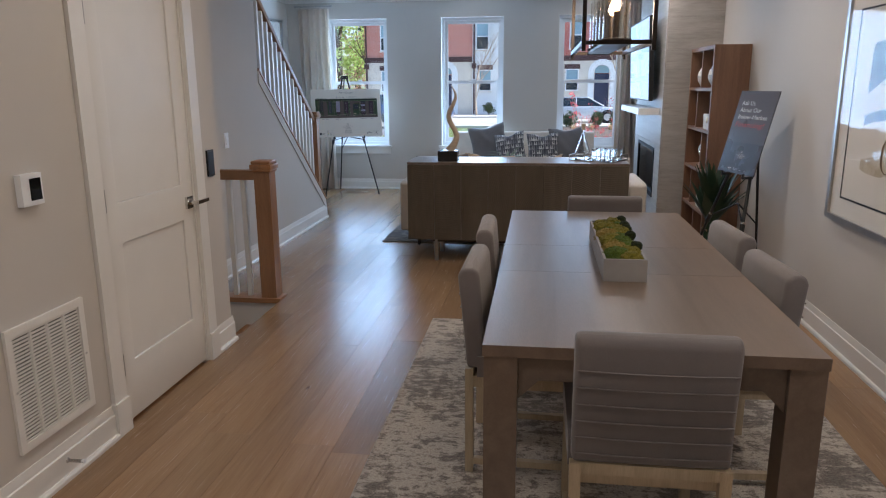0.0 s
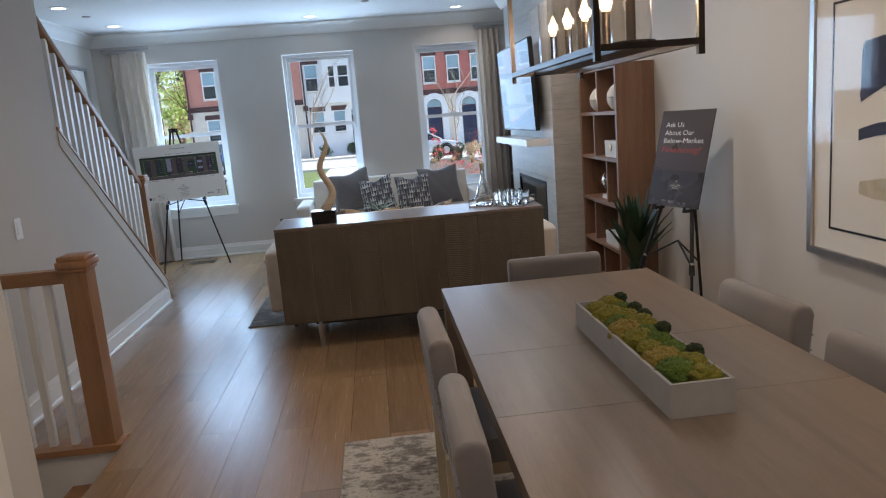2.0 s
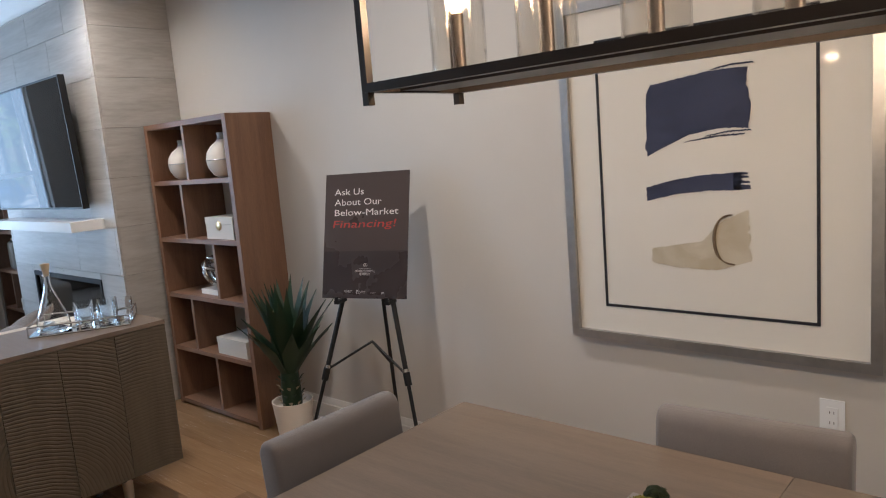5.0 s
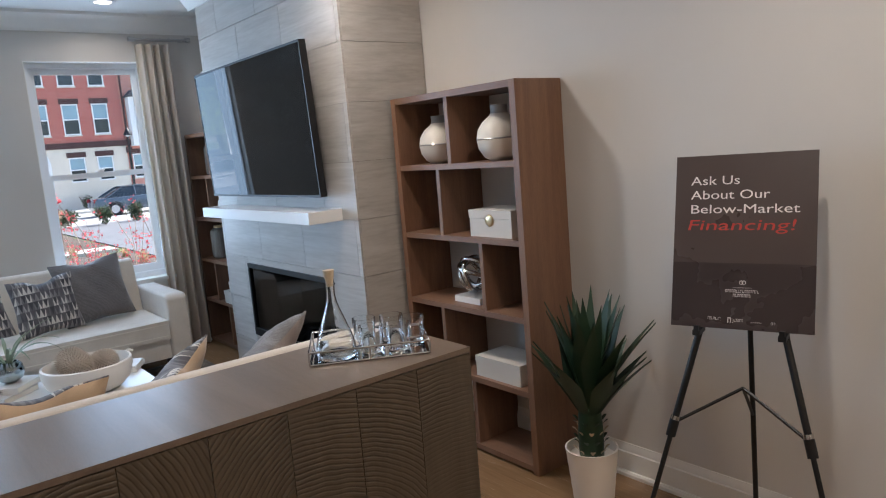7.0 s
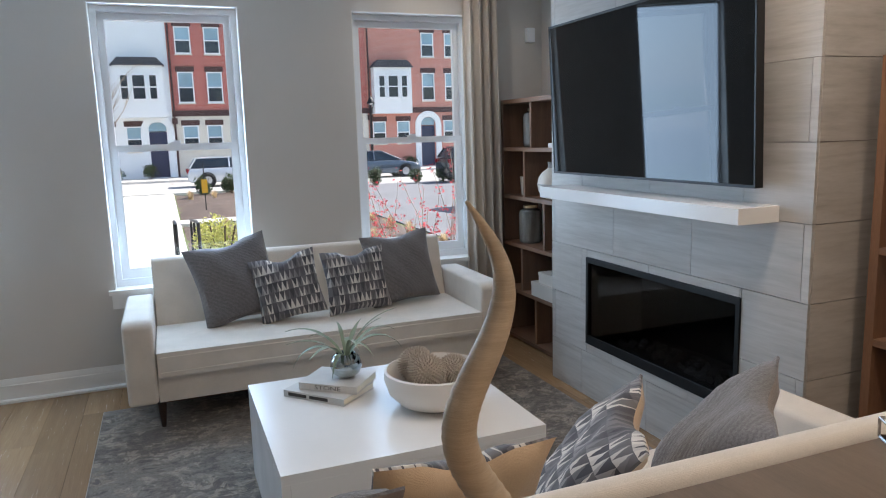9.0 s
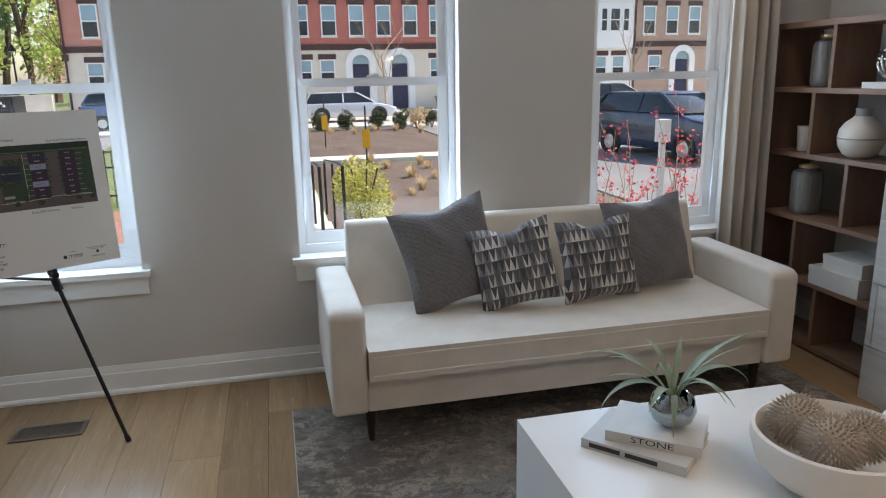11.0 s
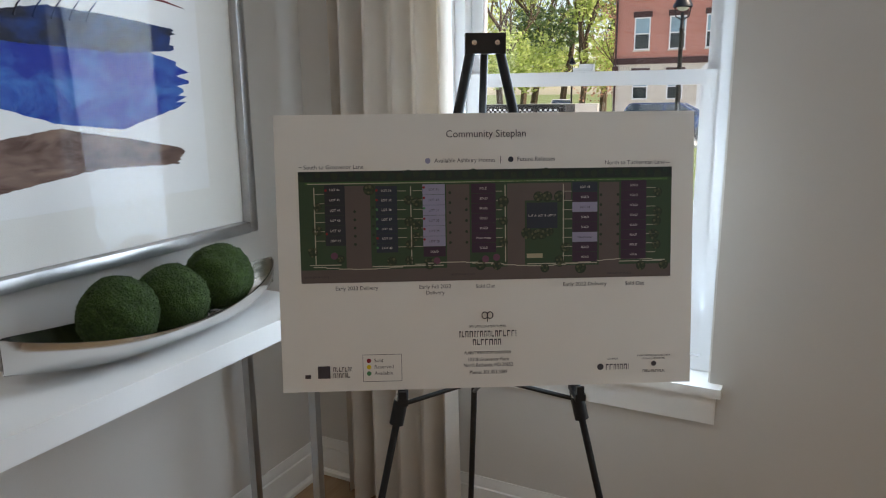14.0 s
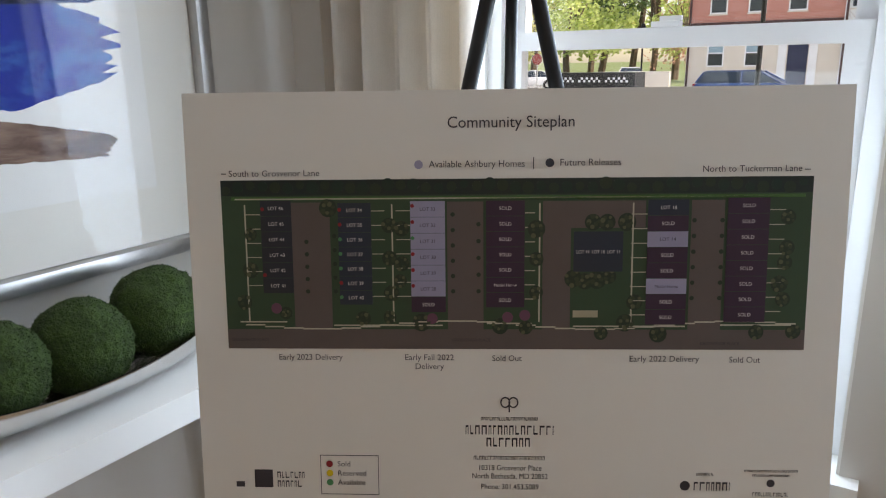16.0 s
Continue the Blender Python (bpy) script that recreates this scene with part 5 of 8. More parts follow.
rnd = random.Random(21)
for i in range(17):
    y = -0.335 + i * 0.0415
    s = -1 if i % 2 else 1
    r = rnd.uniform(0.038, 0.054)
    part("moss_clump", clump(bmesh.new(), r, i + 1), MOSS[(0, 1, 0, 2, 1, 0, 1, 0, 1, 2, 0, 1, 0, 0, 1, 0, 0)[i]], planter, "springy moss cushion", at=Matrix.Translation((s * rnd.uniform(0.014, 0.034), y, 0.078)))
for i, y in enumerate((-0.22, -0.02, 0.12, 0.2, 0.33)):
    part("moss_clump", clump(bmesh.new(), 0.022, i + 50, 120, 0.9), MOSS[3], planter, "dark moss pebble", at=Matrix.Translation((0.058, y, 0.10)))
part("soil", solid(-PX + PT, -PY + PT, 0.0102, PX - PT, PY - PT, 0.06), plain("dark_soil", rgb(40, 32, 24), 0.95), planter)

# chandelier over the table
chan = thing("chandelier", "linear dark bronze cage chandelier with five glass cylinders, lit", "chandelier", Matrix.Translation((0.838, 3.52, 1.593)))
CX, CY, CZ = 0.125, 0.482, 0.33
bm = bmesh.new()
for z in (0.0, CZ):
    for x in (-CX, CX):
        part("cage_rail", solid(x - 0.008, -CY, z, x + 0.008, CY, z + 0.016), BRONZE, chan, bevel=0.0015)
    for y in (-CY, CY):
        part("cage_rail", solid(-CX + 0.008, y - 0.008, z + 0.0005, CX - 0.008, y + 0.008, z + 0.0155), BRONZE, chan, bevel=0.0015)
for x in (-CX, CX):
    for y in (-CY, CY):
        part("cage_post", solid(x - 0.0075, y - 0.0075, -0.022, x + 0.0075, y + 0.0075, CZ), BRONZE, chan, bevel=0.0015)
part("centre_bar", solid(-0.05, -CY + 0.008, 0.003, 0.05, CY - 0.008, 0.014), BRONZE, chan, bevel=0.0015)
BULB, WARMGLASS = glow("warm_filament", (1.0, 0.62, 0.27), 7.0), clear_glass("lamp_glass", (0.97, 0.96, 0.94), 1.5)
for i in range(5):
    y = -0.37 + i * 0.185
    lamp_arm = part("candle_arm", lathe(bmesh.new(), [(0, 0.0145), (0.058, 0.0145), (0.06, 0.018), (0.058, 0.026), (0.03, 0.028), (0.013, 0.03), (0.012, 0.032), (0.012, 0.125), (0, 0.126)], 20), BRONZE, chan, "bronze candle cup", at=Matrix.Translation((0, y, 0)))
    bulb = part("bulb", lathe(bmesh.new(), [(0, 0.1265), (0.008, 0.127), (0.0125, 0.148), (0.0105, 0.166), (0.0045, 0.184), (0, 0.192)], 14), BULB, lamp_arm, "glowing candle bulb")
    cyl = part("glass_cylinder", lathe(bmesh.new(), [(0.050, 0.0265), (0.050, 0.235), (0.0475, 0.235), (0.0475, 0.0265)], 28), WARMGLASS, lamp_arm, "clear glass hurricane")
    cyl.visible_shadow = False
    bulb.visible_shadow = False
    lamp("chandelier_lamp", "POINT", Matrix.Translation((0.838, 3.52 + y, 1.593 + 0.16)), 2.0, (1.0, 0.74, 0.46), radius=0.02)
for y in (-0.3, 0.3):
    bm = bmesh.new()
    tube(bm, [(0, y, CZ + 0.008), (0, y, CEIL - 1.593)], 0.006, 8)
    part("hanging_rod", bm, BRONZE, chan)
part("top_bar", solid(-0.02, -CY + 0.008, CZ + 0.002, 0.02, CY - 0.008, CZ + 0.014), BRONZE, chan)
part("canopy", solid(-0.06, -0.36, CEIL - 1.593 - 0.025, 0.06, 0.36, CEIL - 1.593 - 0.0005), BRONZE, chan, bevel=0.004)

# recessed lights, with the added fill ones, and sprinkler heads
LIT = glow("lit_diffuser", (1.0, 0.93, 0.82), 3.5)
for lx, ly, watts in DOWNLIGHTS_AND_FILLS:
    d = thing("recessed_light", "round white recessed ceiling light, lit, some added as unseen fill", "light", Matrix.Translation((lx, ly, CEIL - 0.0005)), "recessed ceiling lights")
    part("trim_ring", lathe(bmesh.new(), [(0.058, -0.001), (0.062, -0.006), (0.085, -0.004), (0.088, 0.0)], 32), TRIM, d)
    part("diffuser", lathe(bmesh.new(), [(0.0, -0.0035), (0.0575, -0.003)], 32), LIT, d, "glowing diffuser").visible_shadow = False
for lx, ly in ((0.24, 9.0), (-2.46, 8.85)):
    d = thing("sprinkler_head", "small grey sprinkler cover on the ceiling", "sprinkler", Matrix.Translation((lx, ly, CEIL - 0.0005)))
    part("cover", lathe(bmesh.new(), [(0, -0.009), (0.036, -0.009), (0.04, -0.004), (0.04, 0)], 24), GREYGLAZE, d)


# ---- framed pictures ----
def frame_rails(y0, y1, z0, z1, w, d):
    """Four mitred rails on the wall plane x = 0, standing out towards -x by d."""
    return joined((-d, y0, z0, 0, y0 + w, z1), (-d, y1 - w, z0, 0, y1, z1), (-d, y0 + w, z0, 0, y1 - w, z0 + w), (-d, y0 + w, z1 - w, 0, y1 - w, z1))


SILVER = plain("silver_frame", (0.50, 0.49, 0.48), 0.34, 0.9, var=0.08, scale=30, stretch=(1, 1, 1), bump=0.05)


def brush(bm, pts_lo, pts_hi, x, jag, seed, n=60):
    """A flat painted stroke between two edges (pairs of y, z), with frayed ends."""
    r2 = random.Random(seed)

    def along(pts, s):
        k = s * (len(pts) - 1)
        i = min(int(k), len(pts) - 2)
        f = k - i
        return pts[i][0] * (1 - f) + pts[i + 1][0] * f, pts[i][1] * (1 - f) + pts[i + 1][1] * f

    m = 14
    rows_ = []
    fray0, fray1 = [r2.uniform(0, jag) for _ in range(m + 1)], [r2.uniform(0, jag) for _ in range(m + 1)]
    for j in range(m + 1):
        row = []
        for i in range(n + 1):
            s = i / n
            s = fray0[j] + s * (1 - fray0[j] - fray1[j])
            a, b = along(pts_lo, s), along(pts_hi, s)
            f = j / m
            e = r2.uniform(-0.002, 0.002) if j in (0, m) else 0
            row.append(bm.verts.new((x, a[0] * (1 - f) + b[0] * f, a[1] * (1 - f) + b[1] * f + e)))
        rows_.append(row)
    for a, b in zip(rows_, rows_[1:]):
        for i in range(n):
            bm.faces.new((a[i], a[i + 1], b[i + 1], b[i]))
    return bm


def wash(name, col, paper, streak=(1, 1, 1), lo=0.35, hi=0.65, scale=9):
    n = Net(name)
    v = n.coords(streak)
    f = n.noise(v, scale, 7, 0.65, 0.5)
    return n.finish(n.ramp(f, ((lo, col), (hi, paper))), 0.85, 0)


NAVY, STAIN, UMBER = wash("navy_paint", rgb(40, 46, 72), rgb(62, 68, 94), (1, 1, 3), 0.35, 0.65, 6), wash("tea_stain", rgb(206, 198, 180), rgb(186, 174, 150)), wash("umber_paint", rgb(96, 78, 58), rgb(130, 110, 86))
FRAMEBLACK = plain("black_line", rgb(36, 36, 42), 0.7)


def dining_picture(y0, y1, label, strokes):
    z0, z1 = 0.712, 1.96
    p = thing("framed_picture", label, "picture", Matrix.Translation((WALL_R - 0.001, 0.022, 0)), "pair of dining pictures")
    part("frame", frame_rails(y0, y1, z0, z1, 0.032, 0.045), SILVER, p, "silver leaf frame", bevel=0.003)
    part("mount", solid(-0.030, y0 + 0.033, z0 + 0.033, -0.002, y1 - 0.033, z1 - 0.033), PAPER, p, "white mount board")
    part("inner_line", joined((-0.0325, y0 + 0.170, z0 + 0.13, -0.0305, y0 + 0.180, z1 - 0.14), (-0.0325, y1 - 0.155, z0 + 0.13, -0.0305, y1 - 0.145, z1 - 0.14), (-0.0325, y0 + 0.180, z0 + 0.13, -0.0305, y1 - 0.155, z0 + 0.14), (-0.0325, y0 + 0.180, z1 - 0.15, -0.0305, y1 - 0.155, z1 - 0.14)), FRAMEBLACK, p, "thin black inner border")
    if strokes:
        x = -0.0314
        top = part("brush_stroke", brush(bmesh.new(), [(4.163, 1.392), (4.09, 1.425), (4.00, 1.462), (3.90, 1.476), (3.795, 1.470)], [(4.152, 1.608), (4.135, 1.640), (4.00, 1.655), (3.90, 1.664), (3.808, 1.662)], x, 0.035, 2), NAVY, p, "broad navy brush stroke")
        for lo, hi, seed in (((3.95, 1.452), (3.80, 1.462), 31), ((4.02, 1.437), (3.82, 1.451), 32), ((3.93, 1.664), (3.79, 1.671), 33)):
            part("dry_bristle_streak", brush(bmesh.new(), [lo, ((lo[0] + hi[0]) / 2, (lo[1] + hi[1]) / 2 + 0.004), hi], [(lo[0], lo[1] + 0.002), ((lo[0] + hi[0]) / 2, (lo[1] + hi[1]) / 2 + 0.009), (hi[0], hi[1] + 0.004)], x, 0.02, seed), NAVY, top)
        mid = part("brush_stroke", brush(bmesh.new(), [(4.166, 1.238), (4.06, 1.262), (3.95, 1.272), (3.83, 1.272)], [(4.164, 1.288), (4.06, 1.312), (3.95, 1.326), (3.83, 1.330)], x, 0.02, 5), NAVY, p, "narrow navy brush stroke")
        for z in (1.274, 1.281, 1.294, 1.311, 1.322):
            part("dry_bristle_streak", brush(bmesh.new(), [(3.86, z), (3.83, z), (3.803 + (z - 1.27) * 0.2, z + 0.001)], [(3.86, z + 0.009), (3.83, z + 0.009), (3.803 + (z - 1.27) * 0.2, z + 0.006)], x, 0.01, int(z * 1000)), NAVY, mid)
        part("brush_stroke", brush(bmesh.new(), [(4.155, 1.02), (4.06, 1.005), (3.97, 1.003), (3.915, 1.003), (3.803, 1.04)], [(4.153, 1.07), (4.06, 1.085), (3.97, 1.10), (3.90, 1.17), (3.808, 1.212)], x, 0.03, 8), STAIN, p, "pale tea-coloured stain")
        ring_pts = [(x - 0.0006, 3.842 + 0.085 * math.cos(a), 1.108 + 0.092 * math.sin(a) + 0.008 * math.sin(3 * a)) for a in (radians(75 - k * 8.5) for k in range(19))]
        part("brush_stroke", tube(bmesh.new(), ring_pts, [0.0012 + 0.0045 * abs(math.sin(math.pi * k / 18 + 0.4 * math.sin(k))) for k in range(19)], 6), UMBER, p, "thin brown ring stain")
    g = part("glazing", solid(-0.0400, y0 + 0.033, z0 + 0.033, -0.0375, y1 - 0.033, z1 - 0.033), PICTURE_GLASS, p, "clear picture glass")
    g.visible_shadow = False


dining_picture(3.433, 4.487, "silver-framed abstract of navy brush strokes under glass", True)
dining_picture(2.335, 3.387, "silver-framed print with a wide white mount under glass", False)
ART_Y0, ART_Y1, ART_Z0, ART_Z1 = 8.575, 9.915, 1.025, 2.32
art = thing("framed_picture", "large silver-framed blue and brown watercolour above the console", "picture", Matrix.Translation((WALL_L + 0.001, 0, 0)))


def flip(bm):
    for v_ in bm.verts:
        v_.co.x = -v_.co.x
    bmesh.ops.recalc_face_normals(bm, faces=bm.faces[:])
    return bm


part("frame", flip(frame_rails(ART_Y0, ART_Y1, ART_Z0, ART_Z1, 0.034, 0.05)), SILVER, art, "brushed silver frame", bevel=0.003)
part("mount", solid(0.002, ART_Y0 + 0.035, ART_Z0 + 0.035, 0.02, ART_Y1 - 0.035, ART_Z1 - 0.035), PAPER, art, "white mount board")
part("paper", solid(0.0205, ART_Y0 + 0.17, ART_Z0 + 0.16, 0.023, ART_Y1 - 0.17, ART_Z1 - 0.16), plain("watercolour_paper", rgb(232, 230, 226), 0.9, var=0.02, bump=0.25, grain=300), art)
BLUEWASH = wash("blue_watercolour", rgb(6, 40, 136), rgb(70, 142, 204), (1, 1.2, 2.0), 0.46, 0.80, 6)
DARKWASH = wash("ink_blue_watercolour", rgb(14, 20, 40), rgb(22, 66, 134), (1, 1.0, 2.5), 0.42, 0.75, 7)
BROWNWASH = wash("brown_watercolour", rgb(84, 58, 50), rgb(158, 130, 114), (1, 1.2, 4), 0.40, 0.75, 7)
REDWASH = plain("dark_red_paint", rgb(110, 34, 34), 0.7)
x = 0.0234
part("brush_stroke", brush(bmesh.new(), [(8.835, 1.430), (9.085, 1.450), (9.285, 1.390), (9.465, 1.370), (9.685, 1.430)], [(8.835, 1.590), (9.085, 1.630), (9.285, 1.600), (9.485, 1.590), (9.710, 1.530)], x, 0.06, 12), BLUEWASH, art, "loose blue watercolour sweep")
part("brush_stroke", brush(bmesh.new(), [(9.105, 1.575), (9.285, 1.570), (9.485, 1.560), (9.655, 1.575)], [(9.105, 1.630), (9.285, 1.660), (9.485, 1.650), (9.675, 1.630)], x + 0.0006, 0.05, 13), DARKWASH, art, "dark ink-blue edge")
part("brush_stroke", brush(bmesh.new(), [(8.885, 1.230), (9.135, 1.245), (9.385, 1.275), (9.645, 1.265)], [(8.885, 1.330), (9.135, 1.360), (9.285, 1.380), (9.535, 1.335), (9.670, 1.305)], x, 0.03, 14), BROWNWASH, art, "brown watercolour sweep")
part("brush_stroke", tube(bmesh.new(), [(x, 9.385, 1.730), (x, 9.535, 1.710), (x, 9.635, 1.702), (x, 9.700, 1.690)], [0.001, 0.003, 0.003, 0.001], 6), REDWASH, art, "thin dark red line")
for k in range(6):
    y = 9.165 + k * 0.045
    part("brush_stroke", tube(bmesh.new(), [(x, y, 1.63), (x, y + 0.012, 1.655), (x, y + 0.035, 1.68)], [0.004, 0.002, 0.0008], 6), DARKWASH, art, "fine ink flick")
g = part("glazing", solid(0.031, ART_Y0 + 0.035, ART_Z0 + 0.035, 0.034, ART_Y1 - 0.035, ART_Z1 - 0.035), PICTURE_GLASS, art, "clear picture glass")
g.visible_shadow = False

# ---- console with the silver bowl ----
console = thing("console_table", "slim white console table on dark metal hoops", "table", Matrix.Translation((-2.752, 9.09, 0)))
part("top", solid(-0.20, -0.80, 0.785, 0.130, 0.78, 0.845), WHITEGLOSS, console, bevel=0.003)
for y in (-0.74, 0.715):
    bm = joined((-0.165, y - 0.0125, 0, -0.14, y + 0.0125, 0.7845), (0.095, y - 0.0125, 0, 0.12, y + 0.0125, 0.7845), (-0.14, y - 0.0125, 0, 0.095, y + 0.0125, 0.02), (-0.14, y - 0.0125, 0.765, 0.095, y + 0.0125, 0.7845))
    part("leg_hoop", bm, STEEL, console, "rectangular metal hoop leg", bevel=0.0015)
HAMMER = plain("hammered_silver", (0.66, 0.62, 0.57), 0.22, 1.0, var=0.15, scale=25, grain=60, bump=0.8)
boat = thing("boat_bowl", "long silver boat-shaped bowl with a hammered lining on the console", "bowl", Matrix.Translation((-2.785, 9.40, 0.8455)))


def boat_shell(scale, lift):
    bm = bmesh.new()
    n, m = 40, 14
    grid = []
    for i in range(n + 1):
        u = -1 + 2 * i / n
        half = 0.122 * (1 - abs(u) ** 2.4) ** 0.75 * scale + 0.0015
        rim = 0.066 + 0.062 * abs(u) ** 2.0
        keel = 0.0 + 0.10 * max(0, abs(u) - 0.35) ** 1.6 + lift
        grid.append([bm.verts.new((half * math.sin(a), u * 0.415 * (1 if scale == 1 else 0.99), keel + (rim - keel) * (1 - math.cos(a)) ** 0.9 if abs(a) < 1.5708 else rim)) for a in (-1.5707 + math.pi * j / m * 0.99999 for j in range(m + 1))])
    for a, b in zip(grid, grid[1:]):
        for j in range(m):
            bm.faces.new((a[j], b[j], b[j + 1], a[j + 1]))
    return bm


part("outer_shell", boat_shell(1.0, 0.0), CHROME, boat, "polished silver outside")
part("lining", boat_shell(0.96, 0.006), HAMMER, boat, "hammered silver lining")
for k, (bx, by, r) in enumerate(((-0.006, -0.130, 0.092), (-0.006, 0.033, 0.091), (0.0, 0.195, 0.091))):
    m = boat.matrix_basis @ Matrix.Translation((bx, by, (0.100, 0.094, 0.118)[k]))
    ball = thing("moss_ball", "round deep green moss ball lying in the silver bowl", "ornament", m, "moss balls in the bowl")
    part("moss", clump(bmesh.new(), r, 90 + k, 6500, 1.0, 0.30, 5, 0.35), MOSS_BALL, ball)


# ---- easels with the two boards ----
def easel(at, spread, foot_y, mid_z, apex_z, apex_y, back_y, label, ledge_z):
    """Black telescopic tripod; the two front legs lean back to a hinge plate."""
    e = thing("easel", label, "easel", at, "black display easels")

    def leg_pt(s, z):
        f = z / apex_z
        return Vector((s * (spread * (1 - f) + 0.028 * f), foot_y * (1 - f) + apex_y * f, z))

    for s in (-1, 1):
        leg_ob = part("leg", tube(bmesh.new(), [leg_pt(s, 0.012), leg_pt(s, mid_z)], 0.0085, 10), BLACK, e, "slim black tubular leg")
        part("upper_leg", tube(bmesh.new(), [leg_pt(s, mid_z), leg_pt(s, apex_z)], 0.0115, 10), BLACK, e)
        part("foot", tube(bmesh.new(), [leg_pt(s, 0.0), leg_pt(s, 0.03)], 0.012, 10), BLACK, leg_ob, "rubber foot")
        part("clamp", tube(bmesh.new(), [leg_pt(s, mid_z - 0.035), leg_pt(s, mid_z + 0.02)], 0.0165, 12), BLACK, e)
        part("collar", tube(bmesh.new(), [leg_pt(s, mid_z + 0.0205), leg_pt(s, mid_z + 0.034)], 0.0155, 12), CHROME, e, "bright metal collar")
        p = leg_pt(s, ledge_z - 0.012)
        part("ledge_peg", joined((p.x - 0.012, p.y - 0.06, p.z - 0.012, p.x + 0.012, p.y + 0.014, p.z + 0.004), (p.x - 0.008, p.y - 0.06, p.z + 0.004, p.x + 0.008, p.y - 0.052, p.z + 0.022)), BLACK, e, "folding ledge peg", bevel=0.002)
        hub = Vector((0, apex_y * 0.55 + foot_y * 0.2, mid_z + 0.13 if ledge_z > mid_z + 0.2 else mid_z + 0.055))
        part("brace", tube(bmesh.new(), [leg_pt(s, mid_z + 0.01), hub], 0.006, 6), BLACK, e)
    back = Vector((0, back_y, 0.0))
    top = Vector((0, apex_y + 0.01, apex_z))
    part("leg", tube(bmesh.new(), [back + Vector((0, 0, 0.008)), back.lerp(top, 0.5), top], 0.009, 10), BLACK, e, "slim black tubular leg")
    part("brace", tube(bmesh.new(), [back.lerp(top, 0.38), hub], 0.006, 6), BLACK, e)
    part("hinge_plate", joined((-0.045, apex_y - 0.016, apex_z - 0.03, 0.045, apex_y + 0.018, apex_z + 0.015)), BLACK, e, bevel=0.004)
    for s in (-1, 1):
        part("rivet", lathe(bmesh.new(), [(0, 0.003), (0.006, 0.002), (0.007, 0)], 12), CHROME, e, at=Matrix.Translation((s * 0.026, apex_y - 0.0165, apex_z - 0.006)) @ pose(0, 0, 0, 90, 0, 0))
    return e


B_AT = Matrix.Translation((-1.968, 9.593, 0)) @ pose(0, 0, 0, 0, 0, 29.6)
easel(B_AT, 0.372, -0.092, 0.735, 1.568, 0.132, 0.585, "black tripod easel holding the site plan by the window", 0.79)
board = thing("site_plan_board", "white foam board printed with a community site plan, on an easel", "sign", B_AT @ Matrix.Translation((-0.003, -0.002, 0.79)) @ pose(0, 0, 0, -7.0, 0, 0) @ Matrix.Diagonal((1, 1, 1.0185, 1)))
part("panel", solid(-0.47, 0.0, 0.0, 0.47, 0.006, 0.612), WHITEBOARD, board, bevel=0.001)


def ink(name, r, g, b, rough=0.5):
    return plain(name, rgb(r, g, b), rough, var=0.06, scale=20, bump=0.0)


P_DARK, P_BODY, P_ROAD, P_GREEN, P_HEDGE = ink("print_dark", 58, 52, 56), ink("print_brown", 96, 84, 80), ink("print_road", 92, 80, 76), ink("print_lawn", 46, 70, 46), ink("print_hedge", 24, 38, 34)
P_SLATE, P_NAVY, P_LAV, P_PLUM, P_TEXT, P_PATH = ink("print_slate", 38, 40, 48), ink("print_navy", 36, 44, 58), ink("print_lavender", 150, 146, 170), ink("print_plum", 56, 34, 54), ink("print_white", 210, 206, 204), ink("print_path", 182, 176, 158)
P_RED, P_YEL, P_GRN, P_TREE, P_MAG = ink("print_red", 140, 24, 30), ink("print_yellow", 214, 186, 30), ink("print_green", 62, 130, 84), ink("print_tree", 34, 48, 32), ink("print_magenta", 104, 62, 84)


def word_bars(u0, v0, u1, v1, mat, lvl, parent):
    """A row of small upright bars the size of letters, for marks that are not spelt out."""
    rnd3 = random.Random(int((u0 + 2) * 9000 + v0 * 7000))
    bm, h, d, u = bmesh.new(), v1 - v0, 0.0003 * lvl, u0
    while u < u1 - 0.0004:
        w = min(h * rnd3.uniform(0.28, 0.62), u1 - u)
        k = rnd3.choice((0, 0, 1, 2))
        st = max(w * 0.24, 0.0004)
        box(bm, u, -d - 0.0002, v0, u + st, -d, v1)
        if k == 0 and w > 2.2 * st:
            box(bm, u + w - st, -d - 0.0002, v0, u + w, -d, v1)
        if k != 2 and w > 2.2 * st:
            box(bm, u + st, -d - 0.0002, v1 - h * 0.2, u + w - (st if k == 0 else 0), -d, v1)
        elif w > 1.6 * st:
            box(bm, u + st, -d - 0.0002, v0, u + w, -d, v0 + h * 0.2)
        u += w + h * 0.2
    return part("brand_bar", bm, mat, parent)




def patch(u0, v0, u1, v1, mat, lvl, name="printed_patch", parent=None):
    d = 0.0003 * lvl
    return part(name, solid(u0, -d - 0.0002, v0, u1, -d, v1), mat, parent or board)


def dot(u, v, r, mat, lvl, name="printed_dot", parent=None):
    return part(name, lathe(bmesh.new(), [(0, 0.0002), (r, 0.0002), (r, 0)], 14), mat, parent or board, at=Matrix.Translation((u, -0.0003 * lvl, v)) @ pose(0, 0, 0, 90, 0, 0))


